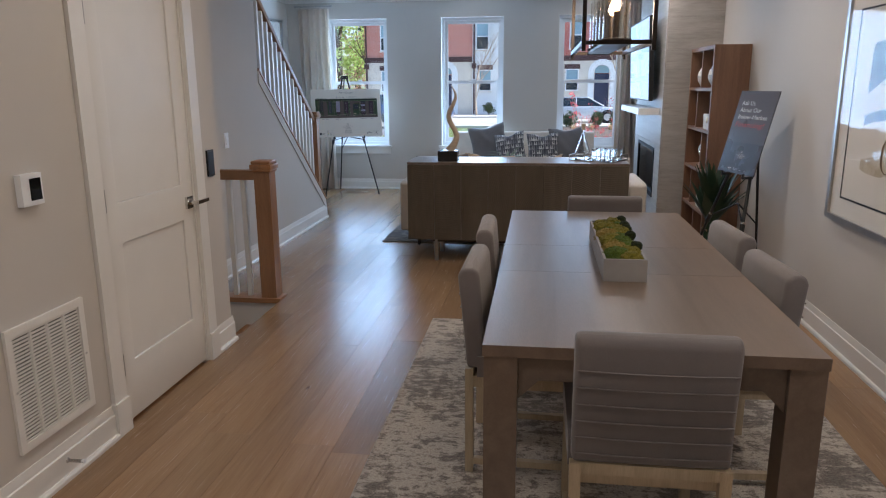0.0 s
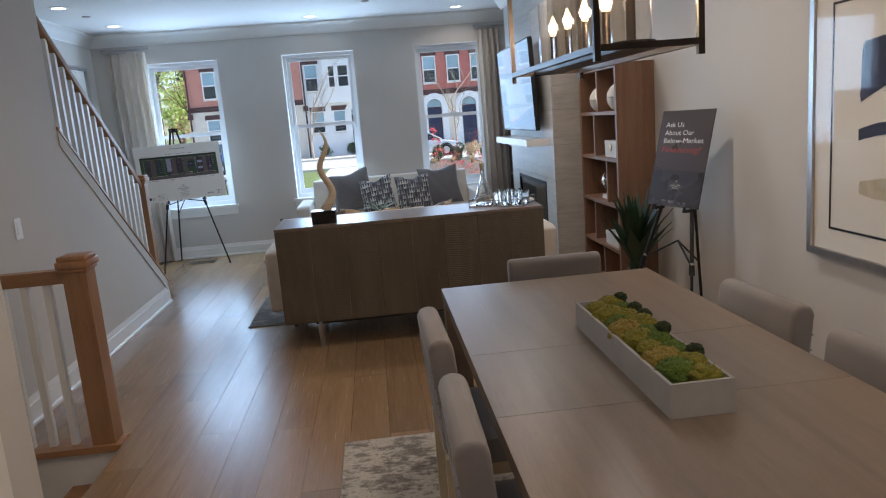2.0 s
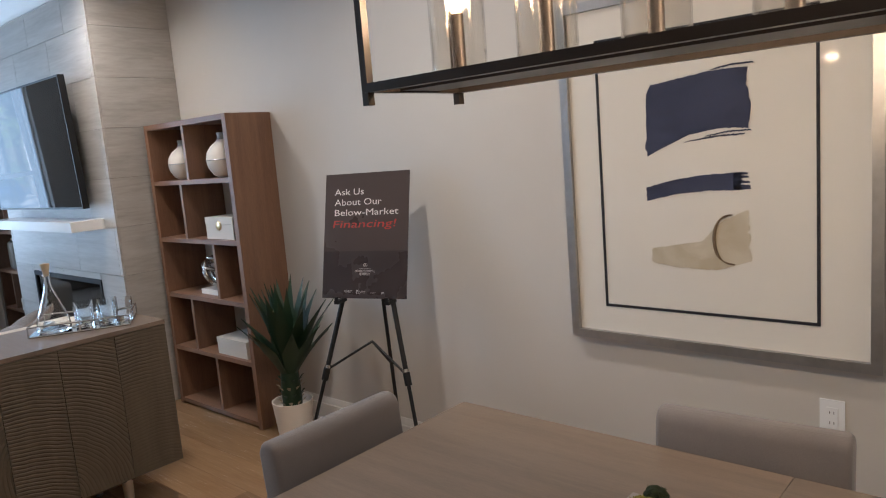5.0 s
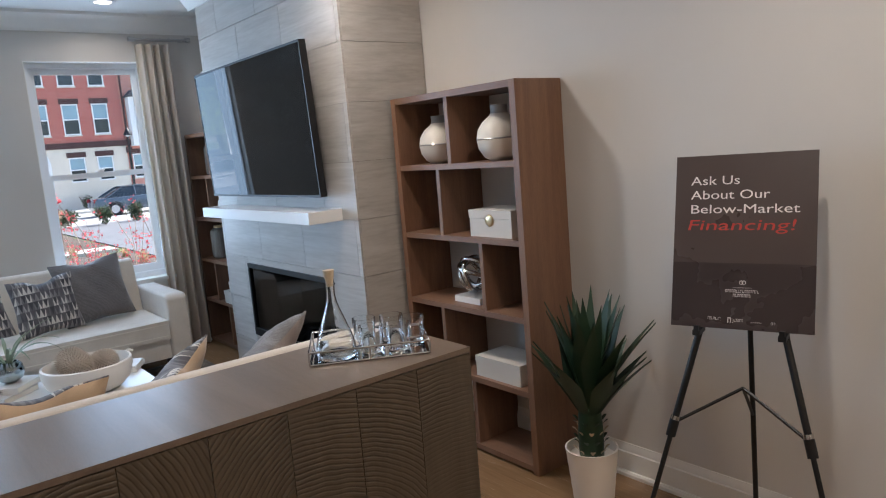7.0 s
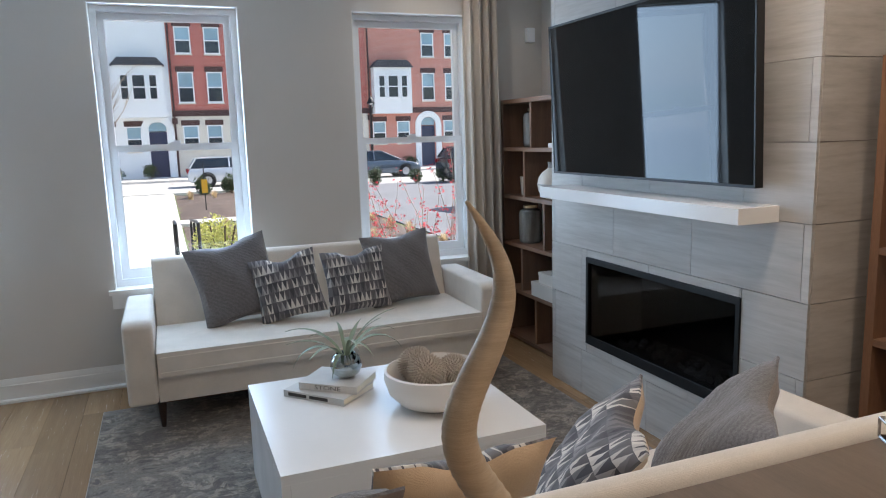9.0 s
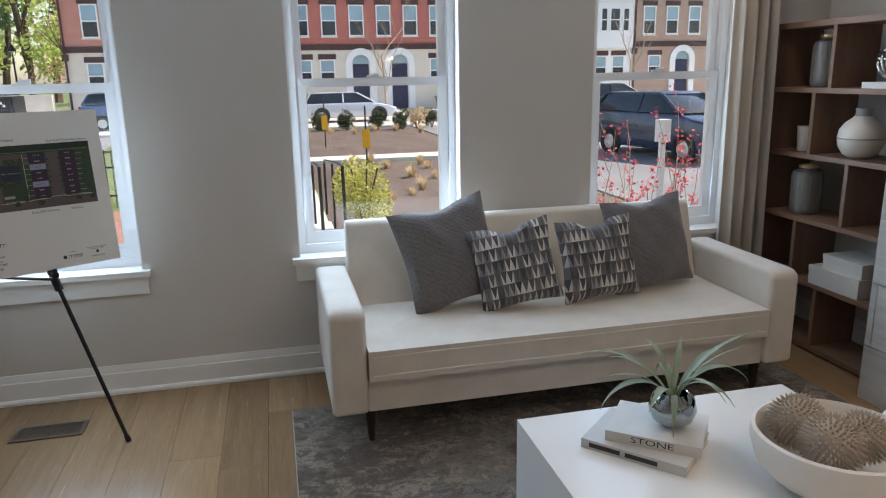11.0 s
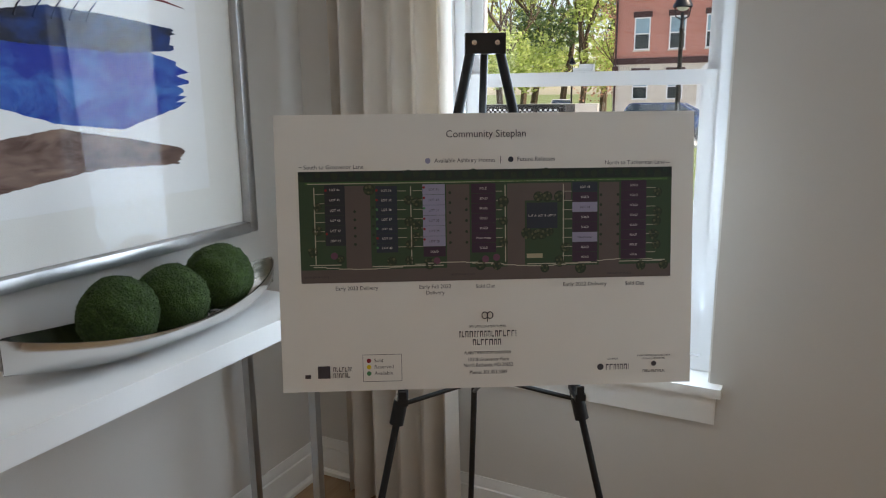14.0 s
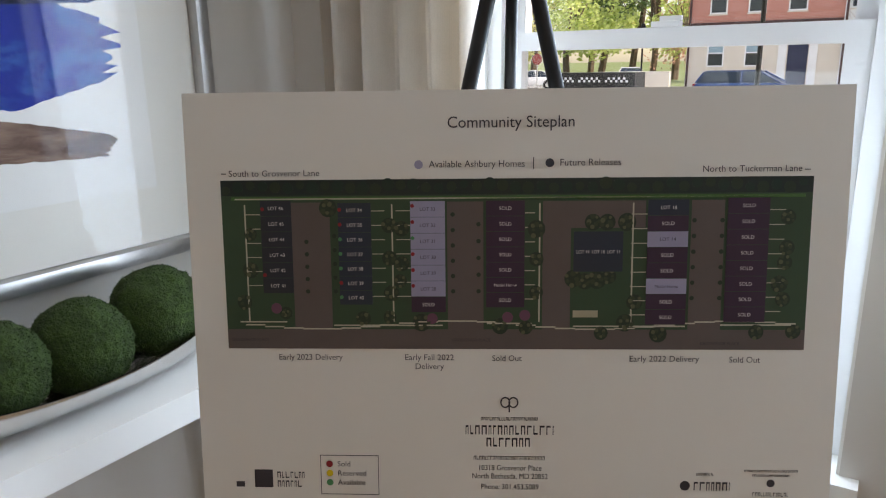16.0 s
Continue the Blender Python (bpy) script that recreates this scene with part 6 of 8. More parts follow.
patch(-0.42, 0.245, 0.42, 0.49, P_GREEN, 1, "map_ground")
patch(-0.42, 0.468, 0.42, 0.49, P_HEDGE, 2, "map_hedge")
patch(-0.42, 0.245, 0.42, 0.274, P_ROAD, 2, "map_road")
for u0, u1 in ((-0.318, -0.262), (-0.092, -0.04), (0.045, 0.085), (0.254, 0.3)):
    patch(u0, 0.274, u1, 0.458, P_ROAD, 2, "map_road")
patch(0.085, 0.42, 0.19, 0.458, P_ROAD, 2, "map_road")
for u0, u1, v in ((-0.40, 0.41, 0.463), (-0.40, -0.33, 0.285), (-0.26, -0.1, 0.28), (-0.035, 0.03, 0.283), (0.09, 0.25, 0.279), (0.30, 0.40, 0.281)):
    patch(u0, v - 0.001, u1, v + 0.001, P_PATH, 3, "map_path")
rnd = random.Random(31)
P_OLIVE, P_TWIG = ink("print_olive", 84, 88, 62), ink("print_twig", 52, 62, 40)
TREE_AT = ((-0.331, 0.298), (-0.216, 0.290), (-0.177, 0.292), (-0.131, 0.284), (-0.016, 0.279), (0.021, 0.277), (0.13, 0.269), (0.212, 0.268), (0.351, 0.271), (0.403, 0.272),
           (-0.176, 0.425), (-0.158, 0.42), (-0.176, 0.378), (-0.161, 0.345), (-0.174, 0.327), (-0.158, 0.37), (0.036, 0.419), (0.036, 0.376), (0.036, 0.328), (0.116, 0.428), (0.136, 0.428),
           (0.164, 0.428), (0.089, 0.348), (0.106, 0.344), (0.123, 0.346), (0.14, 0.351), (0.177, 0.314), (0.164, 0.284), (-0.379, 0.413), (-0.381, 0.361), (-0.392, 0.314), (0.388, 0.434), (0.388, 0.391),
           (0.386, 0.37), (0.38, 0.34), (0.386, 0.318), (-0.264, 0.45))
for u, v in TREE_AT:
    r = rnd.uniform(0.0095, 0.0135)
    dot(u, v, r, P_TREE, 3, "map_tree")
    for k in range(7):
        a, q = k * 0.9 + rnd.uniform(-0.3, 0.3), rnd.uniform(0.35, 0.85) * r
        dot(u + q * math.cos(a), v + q * math.sin(a), r * rnd.uniform(0.18, 0.3), P_OLIVE if k % 2 else P_TWIG, 4, "map_tree_leafage")
for u, v0, v1, step in ((-0.297, 0.33, 0.42, 0.018), (-0.256, 0.33, 0.42, 0.02), (-0.084, 0.33, 0.44, 0.022), (-0.047, 0.33, 0.44, 0.024), (0.258, 0.32, 0.43, 0.022), (0.297, 0.32, 0.43, 0.022)):
    for k in range(int((v1 - v0) / step) + 1):
        dot(u, v0 + k * step, 0.0032, P_TREE, 4, "map_shrub")
for u0, u1, v0, n_paths in ((-0.385, -0.364, 0.338, 6), (-0.2015, -0.182, 0.322, 7), (-0.166, -0.1455, 0.322, 7), (0.0195, 0.034, 0.318, 7), (0.17, 0.1925, 0.295, 8), (0.3625, 0.384, 0.30, 8)):
    for k in range(n_paths):
        patch(u0, v0 + k * 0.0205, u1, v0 + k * 0.0205 + 0.0012, P_PATH, 3, "map_path")
for u in (-0.1715, 0.0405, 0.1725, -0.386):
    patch(u - 0.0011, 0.285, u + 0.0011, 0.455, P_PATH, 3, "map_path")
for k in range(28):
    u = -0.392 + k * 0.0285
    patch(u, 0.2795 - 0.006 * math.sin(k * 0.45), u + 0.029, 0.2815 - 0.006 * math.sin(k * 0.45), P_PATH, 3, "map_path")
patch(0.089, 0.292, 0.125, 0.302, ink("print_patio", 168, 158, 132), 4, "map_patio")
P_LEAFDARK = ink("print_leaf_dark", 18, 44, 34)
for k in range(46):
    dot(-0.413 + k * 0.0182, 0.479 + rnd.uniform(-0.004, 0.004), rnd.uniform(0.006, 0.009), P_LEAFDARK if k % 2 else P_TREE, 3, "map_hedge_tree")
patch(-0.405, 0.4615, 0.41, 0.466, ink("print_bright_lawn", 62, 104, 48), 3, "map_lawn")
for u, v in ((-0.345, 0.305), (-0.115, 0.29), (-0.005, 0.292), (0.02, 0.295)):
    dot(u, v, 0.008, P_MAG, 4, "map_tree")


def lots(u0, u1, v_top, v_bot, rows_, mats):
    h = (v_top - v_bot) / len(rows_)
    for i, (word, m) in enumerate(zip(rows_, mats)):
        z1 = v_top - i * h
        patch(u0, z1 - h + 0.0006, u1, z1, m, 4, "map_lot")
        light = m is not P_LAV
        lettering("lot_lettering", word, 0.0072 if len(word) < 8 else 0.0062, P_TEXT if light else P_DARK, board, ((u0 + u1) / 2, -0.0016, z1 - h / 2))


lots(-0.363, -0.318, 0.461, 0.327, ["LOT 46", "LOT 45", "LOT 44", "LOT 43", "LOT 42", "LOT 41"], [P_SLATE] * 6)
lots(-0.25, -0.202, 0.457, 0.310, ["LOT 34", "LOT 35", "LOT 36", "LOT 37", "LOT 38", "LOT 39", "LOT 40"], [P_NAVY] * 7)
lots(-0.145, -0.095, 0.459, 0.299, ["LOT 33", "LOT 32", "LOT 31", "LOT 30", "LOT 29", "LOT 28", "SOLD"], [P_LAV] * 6 + [P_PLUM])
lots(-0.036, 0.019, 0.459, 0.306, ["SOLD", "SOLD", "SOLD", "SOLD", "SOLD", "Model Home", "SOLD"], [P_PLUM] * 7)
lots(0.193, 0.25, 0.459, 0.281, ["LOT 18", "SOLD", "LOT 14", "SOLD", "SOLD", "Model Home", "SOLD", "SOLD"], [P_NAVY, P_PLUM, P_LAV, P_PLUM, P_PLUM, P_LAV, P_PLUM, P_PLUM])
lots(0.304, 0.362, 0.461, 0.285, ["SOLD"] * 8, [P_PLUM] * 8)
patch(0.089, 0.358, 0.159, 0.415, P_NAVY, 4, "map_lot")
lettering("lot_lettering", "LOT 19  LOT 18  LOT 17", 0.0066, P_TEXT, board, (0.124, -0.0016, 0.386), width=0.062)
for v in (0.449, 0.354):
    dot(-0.36, v, 0.0028, P_RED, 6)
for k, m in enumerate((P_RED, P_RED, P_GRN, P_GRN, P_GRN, P_RED, P_GRN)):
    dot(-0.2475, 0.4475 - k * 0.021, 0.0028, m, 6)
for k, m in enumerate((P_RED, P_RED, P_GRN, P_RED, P_RED, P_RED)):
    dot(-0.142, 0.4525 - k * 0.0229, 0.0028, m, 6)
for u in (-0.386, -0.058, 0.30):
    lettering("street_lettering", "GROSVENOR PLACE", 0.0062, P_DARK, board, (u, -0.0013, 0.2585 if u < 0.2 else 0.254))
lettering("title_lettering", "Community Siteplan", 0.0225, P_DARK, board, (-0.001, -0.0003, 0.567), width=0.178)
lettering("legend_lettering", "Available Ashbury Homes", 0.0135, P_DARK, board, (-0.049, -0.0003, 0.51), width=0.136)
lettering("legend_lettering", "Future Releases", 0.0135, P_DARK, board, (0.111, -0.0003, 0.511), width=0.085)
dot(-0.132, 0.51, 0.0062, P_LAV, 1)
dot(0.054, 0.511, 0.0062, P_NAVY, 1)
patch(0.0305, 0.502, 0.0318, 0.519, P_DARK, 1)
lettering("street_lettering", "South to Grosvenor Lane", 0.0125, P_DARK, board, (-0.341, -0.0003, 0.499), width=0.132)
lettering("street_lettering", "North to Tuckerman Lane", 0.0125, P_DARK, board, (0.335, -0.0003, 0.5005), width=0.136)
for u0, u1, tip in ((-0.418, -0.411, -0.418), (0.407, 0.415, 0.415)):
    patch(u0, 0.4986, u1, 0.4998, P_DARK, 1, "arrow")
for u, v, wd, body in ((-0.297, 0.232, 0.095, "Early 2023 Delivery"), (-0.12, 0.232, 0.072, "Early Fall 2022"), (-0.12, 0.2185, 0.042, "Delivery"), (-0.006, 0.231, 0.043, "Sold Out"), (0.222, 0.231, 0.1, "Early 2022 Delivery"), (0.337, 0.23, 0.044, "Sold Out")):
    lettering("delivery_lettering", body, 0.0125, P_DARK, board, (u, -0.0003, v), width=wd)
for s in (-1, 1):
    bm = bmesh.new()
    tube(bm, [(-0.002 + s * 0.006 + 0.0065 * math.cos(a), -0.0006, 0.165 + 0.0075 * math.sin(a)) for a in (2 * math.pi * k / 18 for k in range(19))], 0.0011, 5, False)
    part("emblem_ring", bm, P_DARK, board)
patch(-0.0032, 0.150, -0.0012, 0.163, P_DARK, 1, "emblem_stem")
for u0, v0, u1, v1 in ((-0.044, 0.1375, 0.04, 0.1425), (-0.067, 0.116, 0.064, 0.130), (-0.036, 0.0975, 0.031, 0.111), (-0.055, 0.077, 0.052, 0.083), (0.275, 0.056, 0.301, 0.06), (0.272, 0.033, 0.325, 0.046), (0.345, 0.062, 0.423, 0.0655), (0.357, 0.055, 0.411, 0.0585), (0.358, 0.025, 0.41, 0.031), (-0.355, 0.045, -0.311, 0.055), (-0.355, 0.031, -0.318, 0.041)):
    word_bars(u0, v0, u1, v1, P_DARK, 1, board)
patch(-0.39, 0.03, -0.362, 0.058, P_DARK, 1, "brand_mark")
patch(-0.419, 0.0305, -0.406, 0.039, P_DARK, 1, "house_mark")
dot(0.259, 0.04, 0.0075, P_DARK, 1, "brand_mark")
dot(0.384, 0.045, 0.006, P_DARK, 1, "brand_mark")
lettering("address_lettering", "10318 Grosvenor Place", 0.0118, P_DARK, board, (-0.001, -0.0003, 0.0645), width=0.093)
lettering("address_lettering", "North Bethesda, MD 20852", 0.0118, P_DARK, board, (-0.001, -0.0003, 0.0515), width=0.113)
lettering("address_lettering", "Phone: 301.453.5089", 0.0118, P_DARK, board, (-0.001, -0.0003, 0.035), width=0.086)
for u0, v0, u1, v1 in ((-0.288, 0.02, -0.287, 0.082), (-0.2, 0.02, -0.199, 0.082), (-0.287, 0.02, -0.2, 0.021), (-0.287, 0.081, -0.2, 0.082)):
    patch(u0, v0, u1, v1, P_DARK, 1, "key_border")
for v, m, body in ((0.068, P_RED, "Sold"), (0.0535, P_YEL, "Reserved"), (0.039, P_GRN, "Available")):
    dot(-0.274, v, 0.0052, m, 1)
    lettering("key_lettering", body, 0.0118, P_DARK, board, (-0.262, -0.0003, v), align="LEFT")

S_AT = Matrix.Translation((1.913, 5.428, 0)) @ pose(0, 0, 0, 0, 0, -72.4)
easel(S_AT, 0.33, -0.165, 0.50, 1.25, 0.134, 0.235, "black tripod easel holding a dark sign by the wall", 0.842)
sign = thing("financing_sign", "dark brown poster board about financing, propped on an easel", "sign", S_AT @ Matrix.Translation((0, -0.004, 0.842)) @ pose(0, 0, 0, -14.3, 0, 0))
part("panel", solid(-0.2175, 0.0, 0.0, 0.2175, 0.006, 0.575), plain("poster_brown", rgb(74, 64, 61), 0.28, var=0.05, scale=2, bump=0.0), sign, bevel=0.001)
POSTER_DARK = plain("poster_dark_band", rgb(56, 47, 46), 0.28, var=0.05, scale=2, bump=0.0)
part("lower_band", solid(-0.2165, -0.0004, 0.002, 0.2165, -0.0001, 0.215), POSTER_DARK, sign)
WHITEINK, REDINK = ink("poster_white", 226, 222, 218), ink("poster_red", 176, 62, 54)
for v, body, wd in ((0.488, "Ask Us", 0.155), (0.440, "About Our", 0.247), (0.392, "Below-Market", 0.332)):
    o = lettering("poster_lettering", body, 0.042, WHITEINK, sign, (-0.166 + wd / 2, -0.0003, v), width=wd)
o = lettering("poster_lettering", "Financing!", 0.05, REDINK, sign, (-0.006, -0.0003, 0.338), width=0.325)
o.data.transform(Matrix(((1, 0, 0.22, 0), (0, 1, 0, 0), (0, 0, 1, 0), (0, 0, 0, 1))))
for s in (-1, 1):
    bm = bmesh.new()
    tube(bm, [(0.006 + s * 0.004 + 0.0055 * math.cos(a), -0.0008, 0.152 + 0.006 * math.sin(a)) for a in (2 * math.pi * k / 16 for k in range(17))], 0.0009, 5, False)
    part("emblem_ring", bm, WHITEINK, sign)
for u0, v0, u1, v1 in ((-0.022, 0.1345, 0.034, 0.1365), (-0.046, 0.119, 0.056, 0.129), (-0.022, 0.105, 0.032, 0.115), (-0.098, 0.027, -0.058, 0.037), (-0.036, 0.02, -0.02, 0.038), (-0.017, 0.025, 0.01, 0.034), (0.034, 0.024, 0.066, 0.027), (0.094, 0.022, 0.106, 0.03)):
    word_bars(u0, v0, u1, v1, P_TEXT, 2, sign)

# ---- potted agave ----
AGAVE = plain("agave_leaf", rgb(34, 58, 38), 0.5, var=0.25, scale=6, stretch=(1, 1, 1), bump=0.1)
ag = thing("potted_agave", "green agave plant in a white ribbed pot", "plant", Matrix.Translation((1.935, 6.09, 0)))
prof = [(0, 0), (0.078, 0), (0.081, 0.004)] + [(0.081 + 0.024 * k / 9 + (0.0012 if k % 2 else 0), 0.004 + 0.226 * k / 9) for k in range(1, 10)] + [(0.108, 0.238), (0.101, 0.238), (0.096, 0.20), (0, 0.2)]
part("pot", lathe(bmesh.new(), prof, 36), PLASTER, ag, "white ribbed ceramic pot")
part("stem", lathe(bmesh.new(), [(0.05, 0.2), (0.052, 0.30), (0.045, 0.40), (0, 0.41)], 20), AGAVE, ag, "scaly green stem")
rnd = random.Random(9)
for r_i in range(4):
    for k in range(8):
        a = k * 45 + r_i * 22
        part("leaf_scar", leaf(0.035, 0.014, 0.4, 3, keel=0.6), AGAVE if r_i % 2 else PALEWOOD, ag, "clipped leaf base", at=Matrix.Translation((0, 0, 0.22 + r_i * 0.04)) @ pose(0, 0, 0, 0, 0, a) @ pose(0.05, 0, 0, 0, 20, 0))
for k in range(36):
    ring_i = k // 12
    a = k * 137.5
    ln = (0.38, 0.44, 0.41)[ring_i] * rnd.uniform(0.9, 1.08)
    tilt = (13, 3, -7)[ring_i] + rnd.uniform(-5, 5) + 5 * math.cos(radians(a + 50))
    part("agave_leaf", leaf(ln, (0.044, 0.043, 0.034)[ring_i] * rnd.uniform(0.9, 1.1), radians((17, 11, 6)[ring_i]), 10, keel=0.28, thick=0.007), AGAVE, ag, "thick pointed leaf", at=Matrix.Translation((0, 0, 0.35 + ring_i * 0.055)) @ pose(0, 0, 0, 0, 0, a) @ pose(0.02, 0, 0, 0, tilt, 0))


# ---- curtains ----
def drape(name_label, x0, x1, y, z0, z1, folds, seed, reach=0.05):
    c = thing("curtain", name_label, "curtain", Matrix.Translation(((x0 + x1) / 2, y, z0)), "window curtains")
    bm = bmesh.new()
    r2 = random.Random(seed)
    n, m = folds * 12, 10
    ph = [r2.uniform(0.7, 1.3) for _ in range(folds + 1)]
    sheets = []
    for off in (0, 0.003):
        g = []
        for j in range(m + 1):
            v = j / m
            row = []
            for i in range(n + 1):
                u = i / n
                k = ph[int(u * folds) if u < 1 else folds - 1]
                amp = (0.026 + 0.016 * (1 - v)) * k
                yy = amp * math.sin(2 * math.pi * folds * u + 0.25 * math.sin(3 * v + seed)) + off
                row.append(bm.verts.new((-(x1 - x0) / 2 + (x1 - x0) * (u + 0.006 * math.sin(9 * u + 4 * v)) * (1 + 0.06 * (1 - v)), yy, v * (z1 - z0))))
            g.append(row)
        sheets.append(g)
    for s, g in enumerate(sheets):
        for a, b in zip(g, g[1:]):
            for i in range(n):
                q = (a[i], a[i + 1], b[i + 1], b[i])
                bm.faces.new(q if s == 0 else q[::-1])
    for j in range(m):
        for i in (0, n):
            bm.faces.new((sheets[0][j][i], sheets[0][j + 1][i], sheets[1][j + 1][i], sheets[1][j][i]))
    bmesh.ops.recalc_face_normals(bm, faces=bm.faces[:])
    part("panel", bm, CURTAIN, c, "pleated linen panel")
    rod_z = z1 - z0 + 0.035
    a0, a1 = -(x1 - x0) / 2 - 0.03, (x1 - x0) / 2 + reach
    for dy in (-0.02, 0.03):
        rod = part("rod", tube(bmesh.new(), [(a0, dy, rod_z), (a1, dy, rod_z)], 0.0085, 10), STEEL, c, "brushed metal double rod")
    for s, e in ((-1, a0), (1, a1)):
        part("finial", lathe(bmesh.new(), [(0, -0.02), (0.017, -0.018), (0.019, 0.0), (0.017, 0.018), (0, 0.02)], 14), STEEL, c, at=Matrix.Translation((e, -0.02, rod_z)) @ pose(0, 0, 0, 0, 90, 0))
        part("bracket", solid(e - s * 0.04 - 0.006, -0.02, rod_z - 0.006, e - s * 0.04 + 0.006, WALL_Y - y - 0.001, rod_z + 0.006), STEEL, c, bevel=0.001)
    for i in range(folds + 1):
        pts = [(-(x1 - x0) / 2 + (x1 - x0) * i / folds + 0.012 * 0, -0.02 + 0.014 * math.cos(a), rod_z + 0.014 * math.sin(a)) for a in (2 * math.pi * k / 12 for k in range(13))]
        part("ring", tube(bmesh.new(), pts, 0.002, 5, False), STEEL, c)
    return c


drape("gathered cream linen curtain on a metal rod in the corner", -2.765, -2.335, 10.13, 0.012, 2.475, 5, 2, 0.03)
drape("gathered cream linen curtain beside the bookcase", 1.555, 1.822, 10.165, 0.012, 2.475, 4, 5, 0.15)

# ---- wall and floor fittings ----
th = thing("thermostat", "white rounded wall thermostat with a dark screen", "thermostat", Matrix.Translation((DW + 0.0005, 2.520, 1.110)))
part("case", solid(0, -0.052, -0.055, 0.024, 0.052, 0.055), VINYL, th, bevel=0.008, seg=3)
part("screen", solid(0.0235, -0.012, -0.038, 0.0255, 0.043, 0.038), BLACKGLOSS, th, "black display", bevel=0.003)
pad = thing("wall_control_pad", "slim dark grey control panel set on the wall", "control panel", Matrix.Translation((DW + 0.0005, 3.915, 1.052)))
part("plate", solid(0, -0.038, -0.07, 0.008, 0.038, 0.07), BLACK, pad, bevel=0.002)
part("screen", solid(0.0082, -0.03, -0.06, 0.0095, 0.03, 0.06), plain("slate_screen", rgb(66, 72, 82), 0.2), pad, "slate display")
grille = thing("return_air_grille", "white painted return-air grille with slanted louvres", "vent", Matrix.Translation((DW + 0.0005, 2.517, 0.435)))
GW, GH = 0.208, 0.225
part("frame", joined((0, -GW, -GH, 0.012, -GW + 0.03, GH), (0, GW - 0.03, -GH, 0.012, GW, GH), (0, -GW + 0.03, -GH, 0.012, GW - 0.03, -GH + 0.03), (0, -GW + 0.03, GH - 0.03, 0.012, GW - 0.03, GH)), TRIM, grille, bevel=0.003)
# no opening behind the louvres: a black sheet gives the dark between them
part("backing", solid(0.0, -GW + 0.03, -GH + 0.03, 0.0015, GW - 0.03, GH - 0.03), BLACK, grille, "black plate standing in for the shade inside the duct")
slat_me = mesh("louvre", prism(bmesh.new(), [(0.0045, -0.0034), (0.0085, -0.0044), (0.0095, 0.0030), (0.0055, 0.0040)], -0.0399, 0.0399, "y"), TRIM)
for c_i in range(4):
    yc = -GW + 0.03 + (2 * GW - 0.06) * (c_i + 0.5) / 4
    for k in range(30):
        o = new("louvre", slat_me)
        o.parent = grille
        o.location = (0, yc, -GH + 0.036 + k * 0.0131)
for c_i in range(1, 4):
    yc = -GW + 0.03 + (2 * GW - 0.06) * c_i / 4
    part("mullion", solid(0.0016, yc - 0.0045, -GH + 0.0305, 0.0118, yc + 0.0045, GH - 0.0305), TRIM, grille)
for s in (-1, 1):
    part("screw", lathe(bmesh.new(), [(0, 0.002), (0.004, 0.0015), (0.005, 0)], 10), STEEL, grille, at=Matrix.Translation((0.0122, s * 0.19, 0)) @ pose(0, 0, 0, 0, 90, 0))


def switch_plate(at, label, rockers=1, outlet=False):
    s = thing("outlet" if outlet else "light_switch", label, "outlet" if outlet else "switch", at)
    w = 0.036 * rockers
    part("plate", solid(0, -w, -0.058, 0.005, w, 0.058), VINYL, s, bevel=0.002)
    for k in range(rockers):
        y = -w + 0.036 + k * 0.072
        part("rocker", solid(0.0052, y - 0.016, -0.033, 0.0085, y + 0.016, 0.033), VINYL, s, bevel=0.0015)
    if outlet:
        for z in (-0.017, 0.017):
            for y in (-0.006, 0.006):
                part("slot", solid(0.0086, y - 0.001, z - 0.004, 0.0088, y + 0.001, z + 0.004), BLACK, s)
    return s


switch_plate(Matrix.Translation((SW + 0.0005, 5.49, 1.05)), "white rocker light switch on the stair wall")
switch_plate(Matrix.Translation((WALL_R - 0.0005, 3.60, 0.54)) @ pose(0, 0, 0, 0, 0, 180), "white wall outlet below the pictures", 1, True)
switch_plate(Matrix.Translation((WALL_L + 0.0005, 8.72, 0.42)), "white wall outlet under the console", 1, True)
sensor = thing("alarm_sensor", "small white alarm sensor high in the corner", "sensor", Matrix.Translation((2.11, WALL_Y - 0.001, 2.22)))
part("case", solid(-0.03, -0.045, -0.05, 0.03, 0, 0.05), VINYL, sensor, bevel=0.012, seg=3)
stop = thing("door_stop", "spring door stop screwed to the baseboard", "door stop", Matrix.Translation((DW + 0.0145, 2.52, 0.075)))
part("spring", tube(bmesh.new(), [(0.004 + k * 0.0007, 0.006 * math.cos(k * 0.7), 0.006 * math.sin(k * 0.7)) for k in range(80)], 0.0014, 5), STEEL, stop, "steel spring")
part("tip", lathe(bmesh.new(), [(0, 0), (0.007, 0), (0.008, 0.01), (0, 0.012)], 12), VINYL, stop, "white rubber tip", at=Matrix.Translation((0.06, 0, 0)) @ pose(0, 0, 0, 0, 90, 0))
part("flange", lathe(bmesh.new(), [(0.011, 0), (0.009, 0.004), (0, 0.005)], 12), STEEL, stop, at=pose(0, 0, 0, 0, 90, 0))
reg = thing("floor_register", "bronze floor register with slotted bars", "vent", Matrix.Translation((-1.962, 9.885, 0.0005)))
RW, RD = 0.15, 0.072
